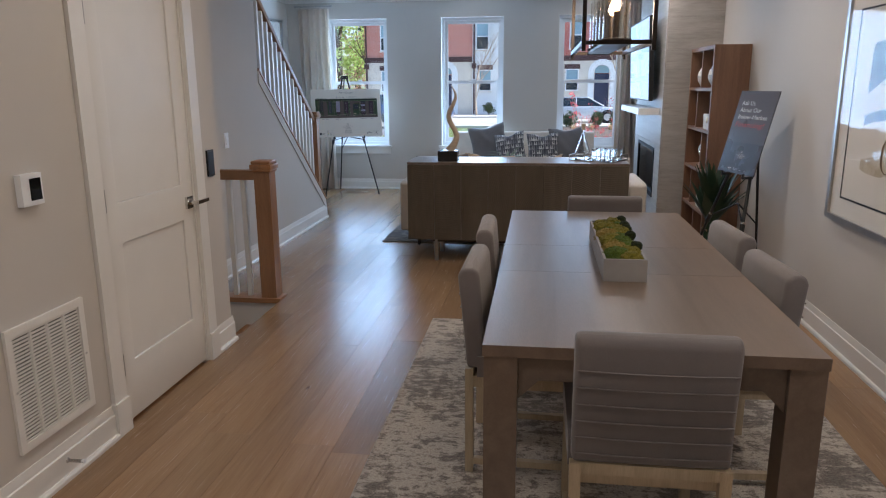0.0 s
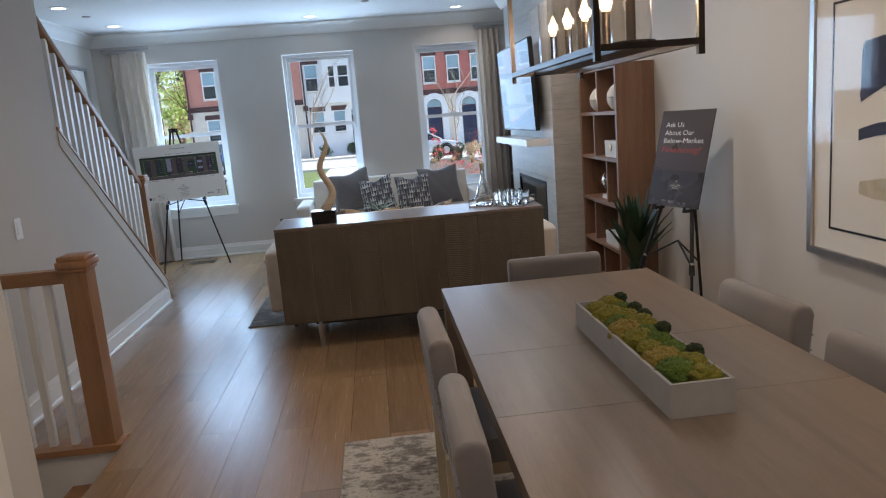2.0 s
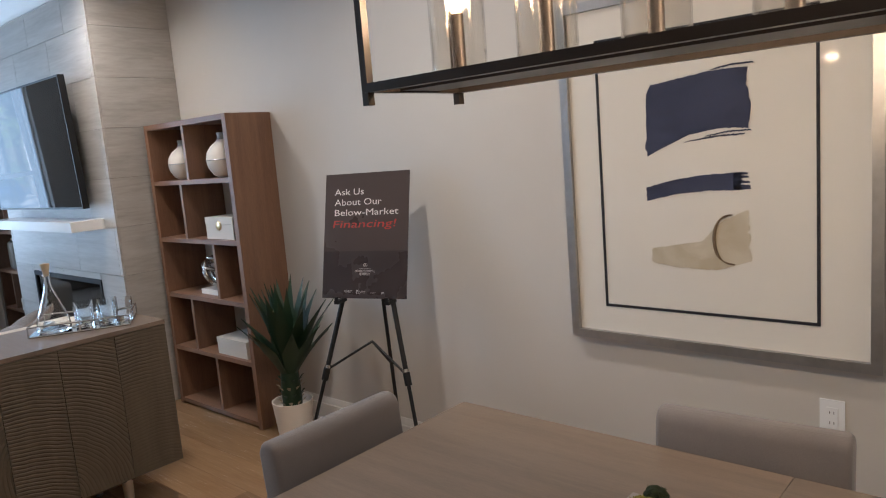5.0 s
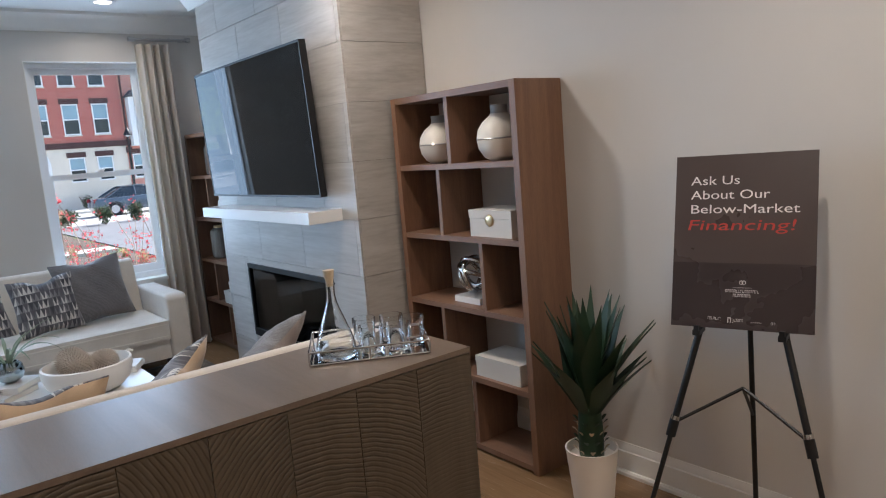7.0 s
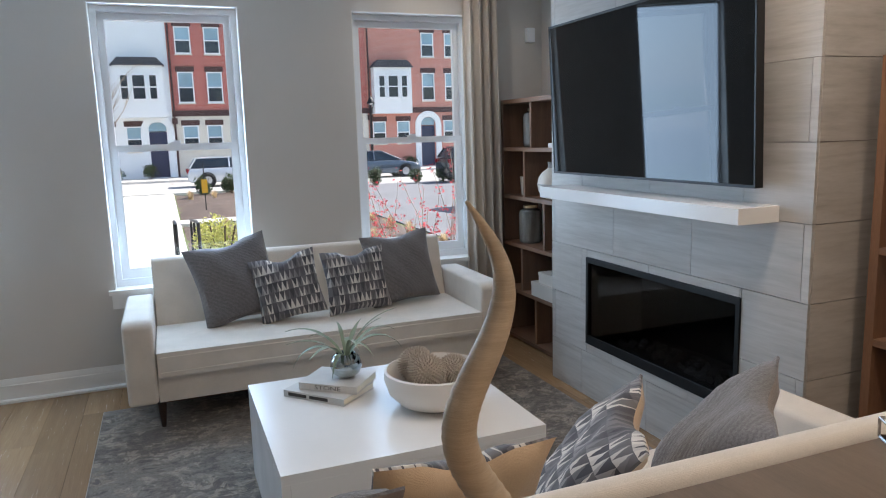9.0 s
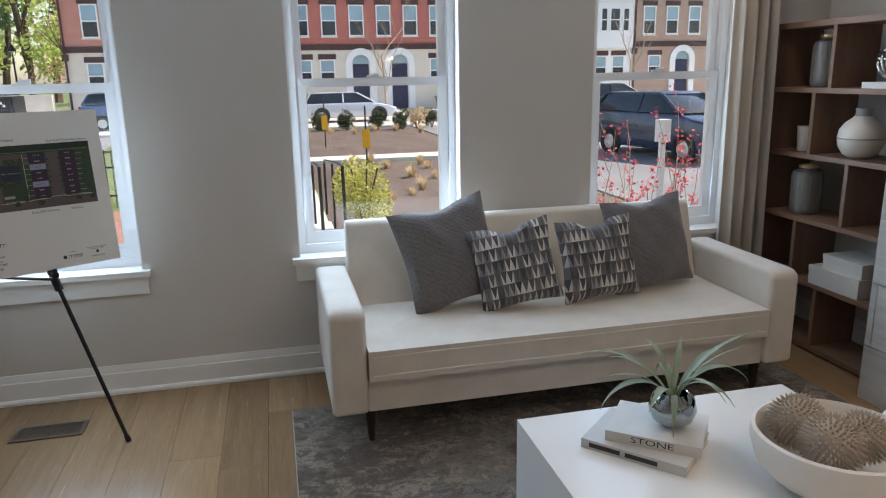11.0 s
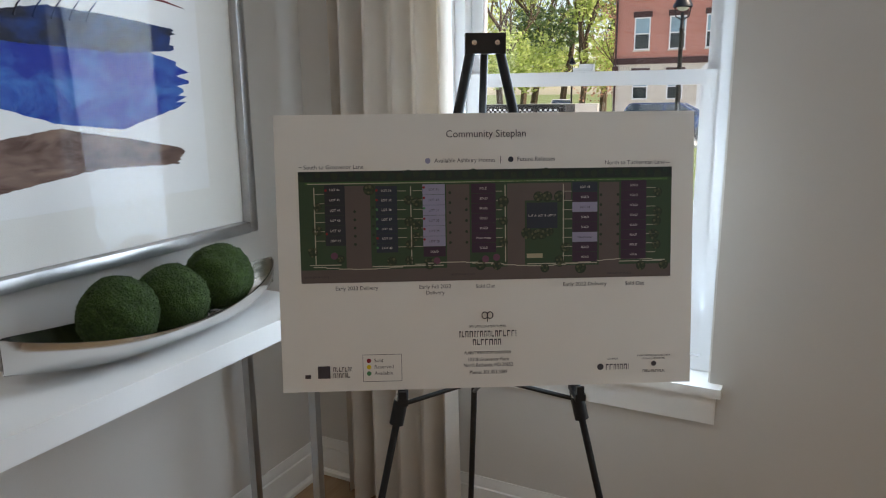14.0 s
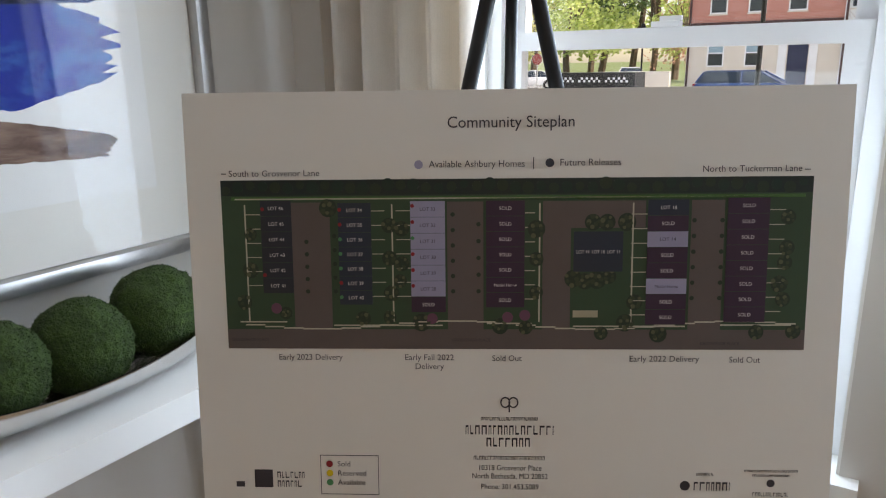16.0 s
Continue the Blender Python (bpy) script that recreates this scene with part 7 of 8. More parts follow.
part("rim", joined((-RW, -RD, 0, RW, -RD + 0.02, 0.005), (-RW, RD - 0.02, 0, RW, RD, 0.005), (-RW, -RD + 0.02, 0, -RW + 0.02, RD - 0.02, 0.005), (RW - 0.02, -RD + 0.02, 0, RW, RD - 0.02, 0.005)), plain("taupe_register", rgb(92, 76, 60), 0.45, 0.2), reg, bevel=0.0015)
# black sheet in place of the shaded hollow under the bars
part("duct", solid(-RW + 0.02, -RD + 0.02, 0.0, RW - 0.02, RD - 0.02, 0.0012), BLACK, reg, "black plate standing in for the shade inside the duct")
bar_me = mesh("bar", solid(-0.0028, -RD + 0.02, 0.0013, 0.0028, RD - 0.02, 0.0045), bpy.data.materials["taupe_register"])
for k in range(22):
    o = new("bar", bar_me)
    o.parent = reg
    o.location = (-RW + 0.026 + k * 0.0118, 0, 0)


# ---- outside: ground, road, beds ----
GZ = -0.70
GRASS = plain("lawn", rgb(98, 112, 62), 0.95, var=0.3, scale=2.5, grain=40, bump=0.6)
ASPHALT = plain("asphalt", rgb(122, 122, 124), 0.9, var=0.14, scale=0.6, grain=60, bump=0.35)
# road colour lifted for the sun's glare and to bounce light onto the houses
PALEROAD = plain("sun_lifted_pale_road", rgb(176, 173, 168), 0.9, var=0.10, scale=0.5, grain=60, bump=0.3)
CONCRETE = plain("concrete_paving", rgb(204, 200, 192), 0.85, var=0.08, scale=0.9, grain=50, bump=0.2)
MULCH = plain("bark_mulch", rgb(94, 80, 71), 0.97, var=0.7, scale=9, grain=34, bump=1.0)
PAVER = plain("red_pavers", rgb(150, 112, 98), 0.9, var=0.2, scale=6, grain=40, bump=0.3)
bm = bmesh.new()
R_G = 900
ring_v = [bm.verts.new((R_G * math.cos(2 * math.pi * k / 48), R_G * math.sin(2 * math.pi * k / 48) + 20, GZ - 0.06)) for k in range(48)]
bm.faces.new(ring_v)
structure("ground", bm, GRASS, "lawn and open ground reaching the horizon")
structure("road", solid(-70, 38.2, GZ - 0.3, 70, 48.5, GZ - 0.03), PALEROAD, "pale sunlit street with parked cars")
structure("driveway", solid(5.2, 13.0, GZ - 0.3, 40, 38.2, GZ - 0.028), ASPHALT, "asphalt drive beside the planting bed")
structure("lot", solid(-60, 24.0, GZ - 0.3, -6.5, 38.2, GZ - 0.03), ASPHALT, "asphalt apron at the corner")
structure("pavement", solid(-70, 48.5, GZ - 0.3, 70, 51.98, GZ + 0.09), CONCRETE, "pale concrete pavement before the houses")
structure("kerb", solid(-70, 37.9, GZ - 0.3, 5.2, 38.2, GZ + 0.06), CONCRETE, "concrete kerb")
structure("garden_path", solid(-2.1, 17.0, GZ - 0.3, -0.15, 37.9, GZ + 0.02), CONCRETE, "pale concrete garden path")
structure("cross_path", solid(-0.15, 25.6, GZ - 0.3, 4.9, 26.6, GZ + 0.045), CONCRETE, "narrow concrete cross path")
structure("porch_steps", joined((-2.1, 10.47, GZ - 0.3, -0.15, 13.2, GZ + 0.42), (-2.1, 13.2, GZ - 0.3, -0.15, 15.0, GZ + 0.28), (-2.1, 15.0, GZ - 0.3, -0.15, 17.0, GZ + 0.14)), CONCRETE, "broad concrete steps from the path to the house", bevel=0.01)
structure("paver_court", solid(-6.3, 10.47, GZ - 0.3, -2.2, 19.6, GZ + 0.03), PAVER, "red paver court")


def mound(x0, x1, y0, y1, top, seed, mat, name, label):
    bm = bmesh.new()
    nx, ny = 26, 44
    g = [[bm.verts.new((x0 + (x1 - x0) * i / nx, y0 + (y1 - y0) * j / ny, GZ - 0.05 + top * min(1, 6 * min(i / nx, 1 - i / nx, j / ny, 1 - j / ny)) + 0.05 * noise.noise(Vector((i * 0.35, j * 0.35, seed))) + 0.02 * noise.noise(Vector((i * 1.7, j * 1.7, seed))))) for j in range(ny + 1)] for i in range(nx + 1)]
    for i in range(nx):
        for j in range(ny):
            bm.faces.new((g[i][j], g[i + 1][j], g[i + 1][j + 1], g[i][j + 1]))
    return structure(name, bm, mat, label)


mound(-0.1, 5.1, 10.5, 25.5, 0.16, 2.0, MULCH, "planting_bed", "brown bark mulch planting bed")
mound(-0.1, 5.1, 26.7, 37.8, 0.14, 5.0, MULCH, "planting_bed_far", "brown bark mulch bed by the street")

# ---- houses across the street ----


def brick_material(name, a, b, mortar):
    n = Net(name)
    v = n.coords()
    sep = n.add("ShaderNodeSeparateXYZ")
    n.link(v, sep.inputs[0])
    cmb = n.add("ShaderNodeCombineXYZ")
    n.link(sep.outputs[0], cmb.inputs[0])
    n.link(sep.outputs[2], cmb.inputs[1])
    br = n.add("ShaderNodeTexBrick", Scale=1.0)
    br.inputs["Color1"].default_value, br.inputs["Color2"].default_value, br.inputs["Mortar"].default_value = (*a, 1), (*b, 1), (*mortar, 1)
    br.inputs["Mortar Size"].default_value, br.inputs["Brick Width"].default_value, br.inputs["Row Height"].default_value = 0.008, 0.23, 0.075
    n.link(cmb.outputs[0], br.inputs["Vector"])
    big = n.noise(v, 0.8, 4)
    c = n.mix(0.25, br.outputs[0], n.ramp(big, ((0.3, a), (0.7, b))))
    return n.finish(c, 0.9, 0, br.outputs[1], 0.3, 0.004)


REDBRICK = brick_material("red_brick", rgb(178, 92, 84), rgb(198, 112, 100), rgb(190, 160, 148))
PINKBRICK = brick_material("rose_brick", rgb(196, 124, 110), rgb(212, 144, 128), rgb(200, 176, 162))
BROWNBRICK = brick_material("brown_brick", rgb(172, 142, 126), rgb(190, 162, 144), rgb(186, 172, 158))
LIMESTONE = plain("limestone_base", rgb(224, 216, 202), 0.85, var=0.06, scale=2, bump=0.1)
SIDING = plain("white_siding", rgb(238, 240, 240), 0.7, var=0.04, scale=1.5, bump=0.05)
DARKLINTEL = plain("dark_brick_lintel", rgb(84, 62, 60), 0.9)
SLATE = plain("slate_roof", rgb(70, 72, 78), 0.8, var=0.15, scale=3)
# opaque pane: blinds and mirrored sky are put into its pale blue
HOUSE_SKYPANE = plain("house_pane_mirrored_sky", rgb(146, 176, 190), 0.06, 0.0, var=0.25, scale=0.7, bump=0.0)
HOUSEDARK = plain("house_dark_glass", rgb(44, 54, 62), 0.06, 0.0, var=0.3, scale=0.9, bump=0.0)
BLUEDOOR = plain("navy_door", rgb(40, 48, 78), 0.4)
FY = 52.0


def house_window(parent, x, z0, w, h, y=0.0, lintel=True, glass=None):
    win = part("window", joined((x - w / 2, y - 0.05, z0, x - w / 2 + 0.07, y + 0.06, z0 + h), (x + w / 2 - 0.07, y - 0.05, z0, x + w / 2, y + 0.06, z0 + h), (x - w / 2 + 0.07, y - 0.05, z0, x + w / 2 - 0.07, y + 0.06, z0 + 0.08), (x - w / 2 + 0.07, y - 0.05, z0 + h - 0.07, x + w / 2 - 0.07, y + 0.06, z0 + h), (x - w / 2 + 0.07, y - 0.04, z0 + h * 0.5 - 0.035, x + w / 2 - 0.07, y + 0.05, z0 + h * 0.5 + 0.035)), SIDING, parent, "white sash window frame")
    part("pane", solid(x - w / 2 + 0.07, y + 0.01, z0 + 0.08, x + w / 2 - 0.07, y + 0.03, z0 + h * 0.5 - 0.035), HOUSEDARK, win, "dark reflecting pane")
    part("pane", solid(x - w / 2 + 0.07, y + 0.02, z0 + h * 0.5 + 0.035, x + w / 2 - 0.07, y + 0.04, z0 + h - 0.07), glass or HOUSE_SKYPANE, win, "upper pane, blinds and mirrored sky put into its colour")
    if lintel:
        part("lintel", solid(x - w / 2 - 0.08, y - 0.06, z0 + h, x + w / 2 + 0.08, y + 0.02, z0 + h + 0.32), DARKLINTEL, parent)
        part("sill", solid(x - w / 2 - 0.05, y - 0.09, z0 - 0.08, x + w / 2 + 0.05, y - 0.051, z0), LIMESTONE, parent)


def townhouse(x0, x1, wall, base, label, uppers, grounds, doors, bays=(), top=10.6, cornice=True):
    h = thing("townhouse", label, "house", Matrix.Translation(((x0 + x1) / 2, FY, GZ)), "townhouses across the street")
    cx = (x0 + x1) / 2
    W, H = (x1 - x0) / 2, top - GZ
    B = 3.05 - GZ
    holes, bholes = [], []
    for x in uppers:
        for z0, hh in ((3.85 - GZ, 1.85), (6.75 - GZ, 1.6)):
            holes.append((x - cx - 0.46, x - cx + 0.46, z0, z0 + hh))
    for x in grounds:
        bholes.append((x - cx - 0.46, x - cx + 0.46, 1.0 - GZ, 2.5 - GZ))
    for x in doors:
        bholes.append((x - cx - 0.5, x - cx + 0.5, 0.12, 2.75 - GZ))
    part("upper_wall", slab_with_holes(bmesh.new(), (-W, W), (B + 0.35, H), holes, 0.0, 0.3, "y"), wall, h)
    part("ground_floor_wall", slab_with_holes(bmesh.new(), (-W, W), (0.0, B), bholes, -0.02, 0.3, "y"), base, h)
    part("string_course", solid(-W, -0.08, B, W, 0.3, B + 0.35), DARKLINTEL if cornice else base, h, "projecting band above the ground floor")
    part("side_body", joined((-W, 0.301, 0, W, 9.0, H)), wall, h)
    part("roof", prism(bmesh.new(), [(-0.35, H), (9.2, H), (9.2, H + 0.5), (4.5, H + 1.6), (-0.35, H + 0.25)], -W, W, "x"), SLATE, h)
    part("eaves_cornice", solid(-W, -0.3, H - 0.35, W, -0.001, H), SIDING, h)
    for x in uppers:
        for z0, hh in ((3.85 - GZ, 1.85), (6.75 - GZ, 1.6)):
            house_window(h, x - cx, z0, 0.92, hh, 0.0, True)
    for x in grounds:
        house_window(h, x - cx, 1.0 - GZ, 0.92, 1.5, 0.0, True)
    for x in doors:
        d = part("front_door", solid(x - cx - 0.5, 0.1, 0.12, x - cx + 0.5, 0.18, 2.15 - GZ), BLUEDOOR, h, "panelled navy front door")
        part("transom", solid(x - cx - 0.5, 0.1, 2.2 - GZ, x - cx + 0.5, 0.14, 2.72 - GZ), HOUSE_SKYPANE, h, "glazed transom")
        bm = bmesh.new()
        arc = [(x - cx + 0.95 * math.cos(a), 2.2 - GZ + 0.95 * math.sin(a)) for a in (math.pi * k / 14 for k in range(15))]
        inner = [(x - cx + 0.55 * math.cos(a), 2.2 - GZ + 0.55 * math.sin(a)) for a in (math.pi * k / 14 for k in range(14, -1, -1))]
        prism(bm, [(x - cx + 0.95, 0.1)] + arc + [(x - cx - 0.95, 0.1), (x - cx - 0.55, 0.1)] + inner + [(x - cx + 0.55, 0.1)], -0.12, -0.021, "y")
        part("door_surround", bm, SIDING, h, "arched pale stone surround")
    for x, w in bays:
        b = part("bay", solid(x - cx - w / 2, -0.75, 3.0 - GZ, x - cx + w / 2, -0.001, 6.0 - GZ), SIDING, h, "white projecting bay")
        for k in (-1, 0, 1):
            ww = 0.78 if k == 0 else 0.5
            house_window(h, x - cx + k * 0.78, 4.0 - GZ, ww, 1.5, -0.78, False, HOUSEDARK)
        bm = bmesh.new()
        prism(bm, [(x - cx - w / 2 - 0.12, 6.0 - GZ), (x - cx + w / 2 + 0.12, 6.0 - GZ), (x - cx + w / 2 - 0.3, 6.45 - GZ), (x - cx - w / 2 + 0.3, 6.45 - GZ)], -0.9, -0.002, "y")
        part("bay_roof", bm, SLATE, h, "small dark hipped roof")
    for x in (x0 + 0.12,):
        bm = bmesh.new()
        tube(bm, [(x - cx, -0.12, 0.1), (x - cx, -0.12, H - 0.4)], 0.06, 8)
        box(bm, x - cx - 0.16, -0.25, 2.6 - GZ, x - cx + 0.16, -0.02, 2.95 - GZ)
        part("downpipe", bm, DARKLINTEL, h, "dark metal downpipe")
    return h


townhouse(-12.1, -4.3, PINKBRICK, LIMESTONE, "orange-red brick townhouse over a pale stone ground floor", (-10.5, -8.5, -6.5), (-10.5, -8.5), (-6.3,))
townhouse(-4.3, 0.3, SIDING, SIDING, "white townhouse with a projecting bay", (-3.6,), (-3.4, -1.9), (-0.6,), ((-1.4, 2.7),), cornice=False)
townhouse(0.3, 12.55, REDBRICK, LIMESTONE, "red brick townhouse with white windows over a pale ground floor", (1.22, 2.9, 4.58, 6.26, 7.94, 9.62, 11.3), (1.3, 2.7, 9.6, 11.2), (4.75, 7.2))
townhouse(12.55, 19.9, PINKBRICK, PINKBRICK, "rose brick townhouse with a white bay", (16.9, 18.6), (13.3, 15.0, 18.4), (16.8,), ((14.15, 2.6),))
townhouse(19.9, 23.2, SIDING, SIDING, "narrow white townhouse with a bay and dark roof", (), (20.9, 22.2), (), ((21.5, 2.7),), cornice=False)
townhouse(23.2, 34.0, BROWNBRICK, BROWNBRICK, "brown brick townhouse with dark bands", (24.4, 26.1, 27.8, 29.5, 31.2), (24.9, 29.4), (27.0,))

# ---- cars ----
CARGLASS = plain("car_glass", rgb(38, 48, 56), 0.06, 0.0, var=0.2)
TYRE, ALLOY = plain("tyre_rubber", rgb(26, 26, 27), 0.85), plain("alloy_rim", (0.55, 0.56, 0.58), 0.3, 1.0)
TAILRED, HEADLAMP = plain("tail_lamp", rgb(150, 24, 26), 0.2), plain("head_lamp", rgb(206, 212, 216), 0.15)


def car(at, colour, kind, label):
    """Length along x, nose towards +x; kind: wagon, sedan or suv."""
    c = thing("car", label, "car", at, "parked cars")
    up = 0.22 if kind == "suv" else 0.0
    L = 2.35
    paint = bpy.data.materials.get("paint_" + colour[0]) or plain("paint_" + colour[0], rgb(*colour[1]), 0.25, 0.3, var=0.05, Coat_Weight=0.6)
    body = [(-L, 0.42), (-L + 0.03, 0.78 + up), (-L + 0.15, 0.93 + up), (1.05, 0.95 + up), (1.95, 0.80 + up), (2.28, 0.66 + up), (L, 0.45), (2.2, 0.24), (-2.2, 0.24)]
    part("body", prism(bmesh.new(), body, -0.88, 0.88, "y"), paint, c, "painted car body", bevel=0.07, seg=3)
    if kind == "sedan":
        cab = [(-1.75, 0.94), (-0.95, 1.40), (0.15, 1.43), (1.15, 0.96)]
    else:
        cab = [(-L + 0.12, 0.94 + up), (-L + 0.42, 1.40 + up), (-0.2, 1.47 + up), (0.35, 1.42 + up), (1.2, 0.96 + up)]
    bm = bmesh.new()
    lo = [bm.verts.new((u, -0.84, v)) if v < 1.0 + up else bm.verts.new((u, -0.66, v)) for u, v in cab]
    hi = [bm.verts.new((u, 0.84, v)) if v < 1.0 + up else bm.verts.new((u, 0.66, v)) for u, v in cab]
    bm.faces.new(lo)
    bm.faces.new(hi[::-1])
    for i in range(len(cab)):
        bm.faces.new((lo[i], hi[i], hi[(i + 1) % len(cab)], lo[(i + 1) % len(cab)]))
    bmesh.ops.recalc_face_normals(bm, faces=bm.faces[:])
    part("glasshouse", bm, CARGLASS, c, "dark tinted windows", bevel=0.03)
    tops = [p for p in cab if p[1] > 1.1 + up]
    part("roof", prism(bmesh.new(), [(tops[0][0] - 0.04, tops[0][1] + 0.0), (tops[-1][0] + 0.05, tops[-1][1] - 0.01), (tops[-1][0] - 0.1, tops[-1][1] + 0.05), (tops[0][0] + 0.1, tops[0][1] + 0.05)], -0.68, 0.68, "y"), paint, c, bevel=0.015)
    for s in (-1, 1):
        for u0, v0, u1, v1 in ((cab[0][0], 0.94 + up, cab[1][0], cab[1][1]), (cab[-1][0], 0.96 + up, cab[-2][0], cab[-2][1]), (-0.35, 0.95 + up, -0.35, cab[-2][1] + 0.02)):
            part("pillar", tube(bmesh.new(), [(u0, s * 0.845, v0), (u1, s * 0.668, v1)], 0.035, 6), paint, c)
        for x in (-1.42, 1.42):
            wheel = part("wheel", lathe(bmesh.new(), [(0.20, -0.1), (0.31, -0.1), (0.335, -0.07), (0.335, 0.07), (0.31, 0.1), (0.20, 0.1)], 28), TYRE, c, "black tyre", at=Matrix.Translation((x, s * 0.82, 0.335)) @ pose(0, 0, 0, 90, 0, 0))
            part("rim", lathe(bmesh.new(), [(0, 0.07), (0.05, 0.09), (0.18, 0.075), (0.205, 0.098), (0.205, -0.098), (0.18, -0.075), (0.05, -0.09), (0, -0.07)], 20), ALLOY, wheel)
            part("wheel_arch", lathe(bmesh.new(), [(0.335, -0.03), (0.40, -0.03), (0.40, 0.03), (0.335, 0.03)], 28), BLACK, c, at=Matrix.Translation((x, s * 0.87, 0.345)) @ pose(0, 0, 0, 90, 0, 0))
        part("headlight", solid(2.05, s * 0.68 - 0.16, 0.58 + up, 2.3, s * 0.68 + 0.16, 0.70 + up), HEADLAMP, c, bevel=0.03)
        part("taillight", solid(-L - 0.01, s * 0.72 - 0.1, 0.72 + up, -L + 0.14, s * 0.72 + 0.14, 0.90 + up), TAILRED, c, bevel=0.02)
    return c


RZ = GZ - 0.03
car(Matrix.Translation((2.95, 43.2, RZ)), ("silver", (206, 210, 214)), "wagon", "silver estate car parked across the street")
car(Matrix.Translation((10.55, 43.6, RZ)), ("grey_blue", (84, 96, 108)), "sedan", "dark grey saloon car parked across the street")
car(Matrix.Translation((-6.9, 42.6, RZ)), ("blue", (52, 78, 128)), "suv", "blue sport utility car parked at the corner")
car(Matrix.Translation((9.5, 23.9, RZ)) @ pose(0, 0, 0, 0, 0, -78), ("navy", (40, 56, 84)), "suv", "dark navy sport utility car on the drive")
car(Matrix.Translation((14.2, 37.0, RZ)) @ pose(0, 0, 0, 0, 0, 4), ("black", (34, 38, 44)), "suv", "black pick-up sized car behind the navy one")
car(Matrix.Translation((-27.5, 64.0, RZ)) @ pose(0, 0, 0, 0, 0, 200), ("white", (222, 224, 226)), "sedan", "white saloon car parked far off")
car(Matrix.Translation((-18.5, 62.0, RZ)) @ pose(0, 0, 0, 0, 0, -75), ("pearl", (214, 216, 218)), "suv", "white sport utility car driving up far off")
structure("far_road", solid(-70, 56.0, GZ - 0.3, -13.0, 70.0, GZ - 0.028), ASPHALT, "far grey road beyond the corner")
structure("garden_wall", solid(-17.0, 50.5, GZ - 0.2, -12.6, 50.9, GZ + 1.5), LIMESTONE, "low pale stone garden wall", bevel=0.02)
dump = thing("trailer", "black trailer with white lattice panels in its sides", "trailer", Matrix.Translation((-15.6, 47.0, GZ - 0.03)))
part("bed", solid(-2.4, -0.9, 0.45, 2.4, 0.9, 1.55), BLACK, dump, bevel=0.03)
for k in range(3):
    part("lattice_panel", joined(*[(-2.2 + k * 1.5 + i * 0.14, -0.93, 1.05 + (0.14 if i % 2 else 0.0), -2.2 + k * 1.5 + i * 0.14 + 0.12, -0.905, 1.17 + (0.14 if i % 2 else 0.0)) for i in range(9)]), SIDING, dump, "white lattice")
for x in (-0.6, 0.6):
    part("wheel", lathe(bmesh.new(), [(0, -0.12), (0.38, -0.12), (0.4, 0), (0.38, 0.12), (0, 0.12)], 24), TYRE, dump, at=Matrix.Translation((x, -0.95, 0.4)) @ pose(0, 0, 0, 90, 0, 0))
banner = thing("sale_banner", "white and red upright sale banner by the street", "sign", Matrix.Translation((-20.6, 44.0, GZ - 0.06)))
part("panel", solid(-0.55, -0.02, 0.3, 0.55, 0.02, 2.3), SIDING, banner)
part("red_band", solid(-0.55, -0.026, 0.3, 0.55, -0.0205, 0.85), TAILRED, banner, "red lower band")
part("lettering_bar", joined((-0.4, -0.026, 1.75, 0.4, -0.021, 1.95), (-0.4, -0.026, 1.4, 0.4, -0.021, 1.6)), ink("banner_blue", 120, 136, 170), banner)
for s in (-1, 1):
    part("post", solid(s * 0.58 - 0.03, -0.03, 0, s * 0.58 + 0.03, 0.03, 2.4), SIDING, banner)
stop_sign = thing("stop_sign", "red stop sign on a thin post", "road sign", Matrix.Translation((-22.4, 54.0, GZ - 0.06)))
part("post", tube(bmesh.new(), [(0, 0, 0), (0, 0, 2.7)], 0.035, 8), STEEL, stop_sign)
bm = prism(bmesh.new(), [(0.38 * math.cos(math.pi / 8 + k * math.pi / 4), 2.35 + 0.38 * math.sin(math.pi / 8 + k * math.pi / 4)) for k in range(8)], -0.06, -0.04, "y")
part("plate", bm, TAILRED, stop_sign, "red octagonal plate")


# ---- street furniture, fence, rail ----
def street_lamp(x, y, z0, h):
    s = thing("street_lamp", "black bell-shaped street lamp on a post", "street lamp", Matrix.Translation((x, y, z0)), "street lamps")
    part("post", lathe(bmesh.new(), [(0.11, 0), (0.12, 0.3), (0.07, 0.45), (0.055, h - 1.0), (0.07, h - 0.95), (0.045, h - 0.9), (0.04, h - 0.55)], 14), BLACK, s)
    for sg in (-1, 1):
        part("arm", tube(bmesh.new(), [(0, 0, h - 0.75), (sg * 0.16, 0, h - 0.65), (sg * 0.2, 0, h - 0.45), (sg * 0.12, 0, h - 0.3)], 0.018, 6), BLACK, s)
    part("hood", lathe(bmesh.new(), [(0.25, h - 0.42), (0.24, h - 0.36), (0.16, h - 0.22), (0.12, h - 0.1), (0.05, h - 0.03), (0.02, h + 0.1), (0, h + 0.11)], 20), BLACK, s, "bell-shaped hood")
    part("globe", lathe(bmesh.new(), [(0.0, h - 0.52), (0.1, h - 0.5), (0.16, h - 0.43), (0.0, h - 0.42)], 16), HEADLAMP, s, "pale glass globe")


street_lamp(-4.5, 28.0, GZ - 0.06, 4.75)
street_lamp(12.0, 49.3, GZ + 0.09, 4.6)
street_lamp(-16.5, 58.0, GZ - 0.06, 4.6)
fence = thing("fence", "low black metal picket fence by the court", "fence", Matrix.Translation((-6.0, 20.6, GZ - 0.06)))
for z in (0.2, 0.72, 1.0):
    part("rail", solid(-3.5, -0.015, z, 2.9, 0.015, z + 0.035), BLACK, fence)
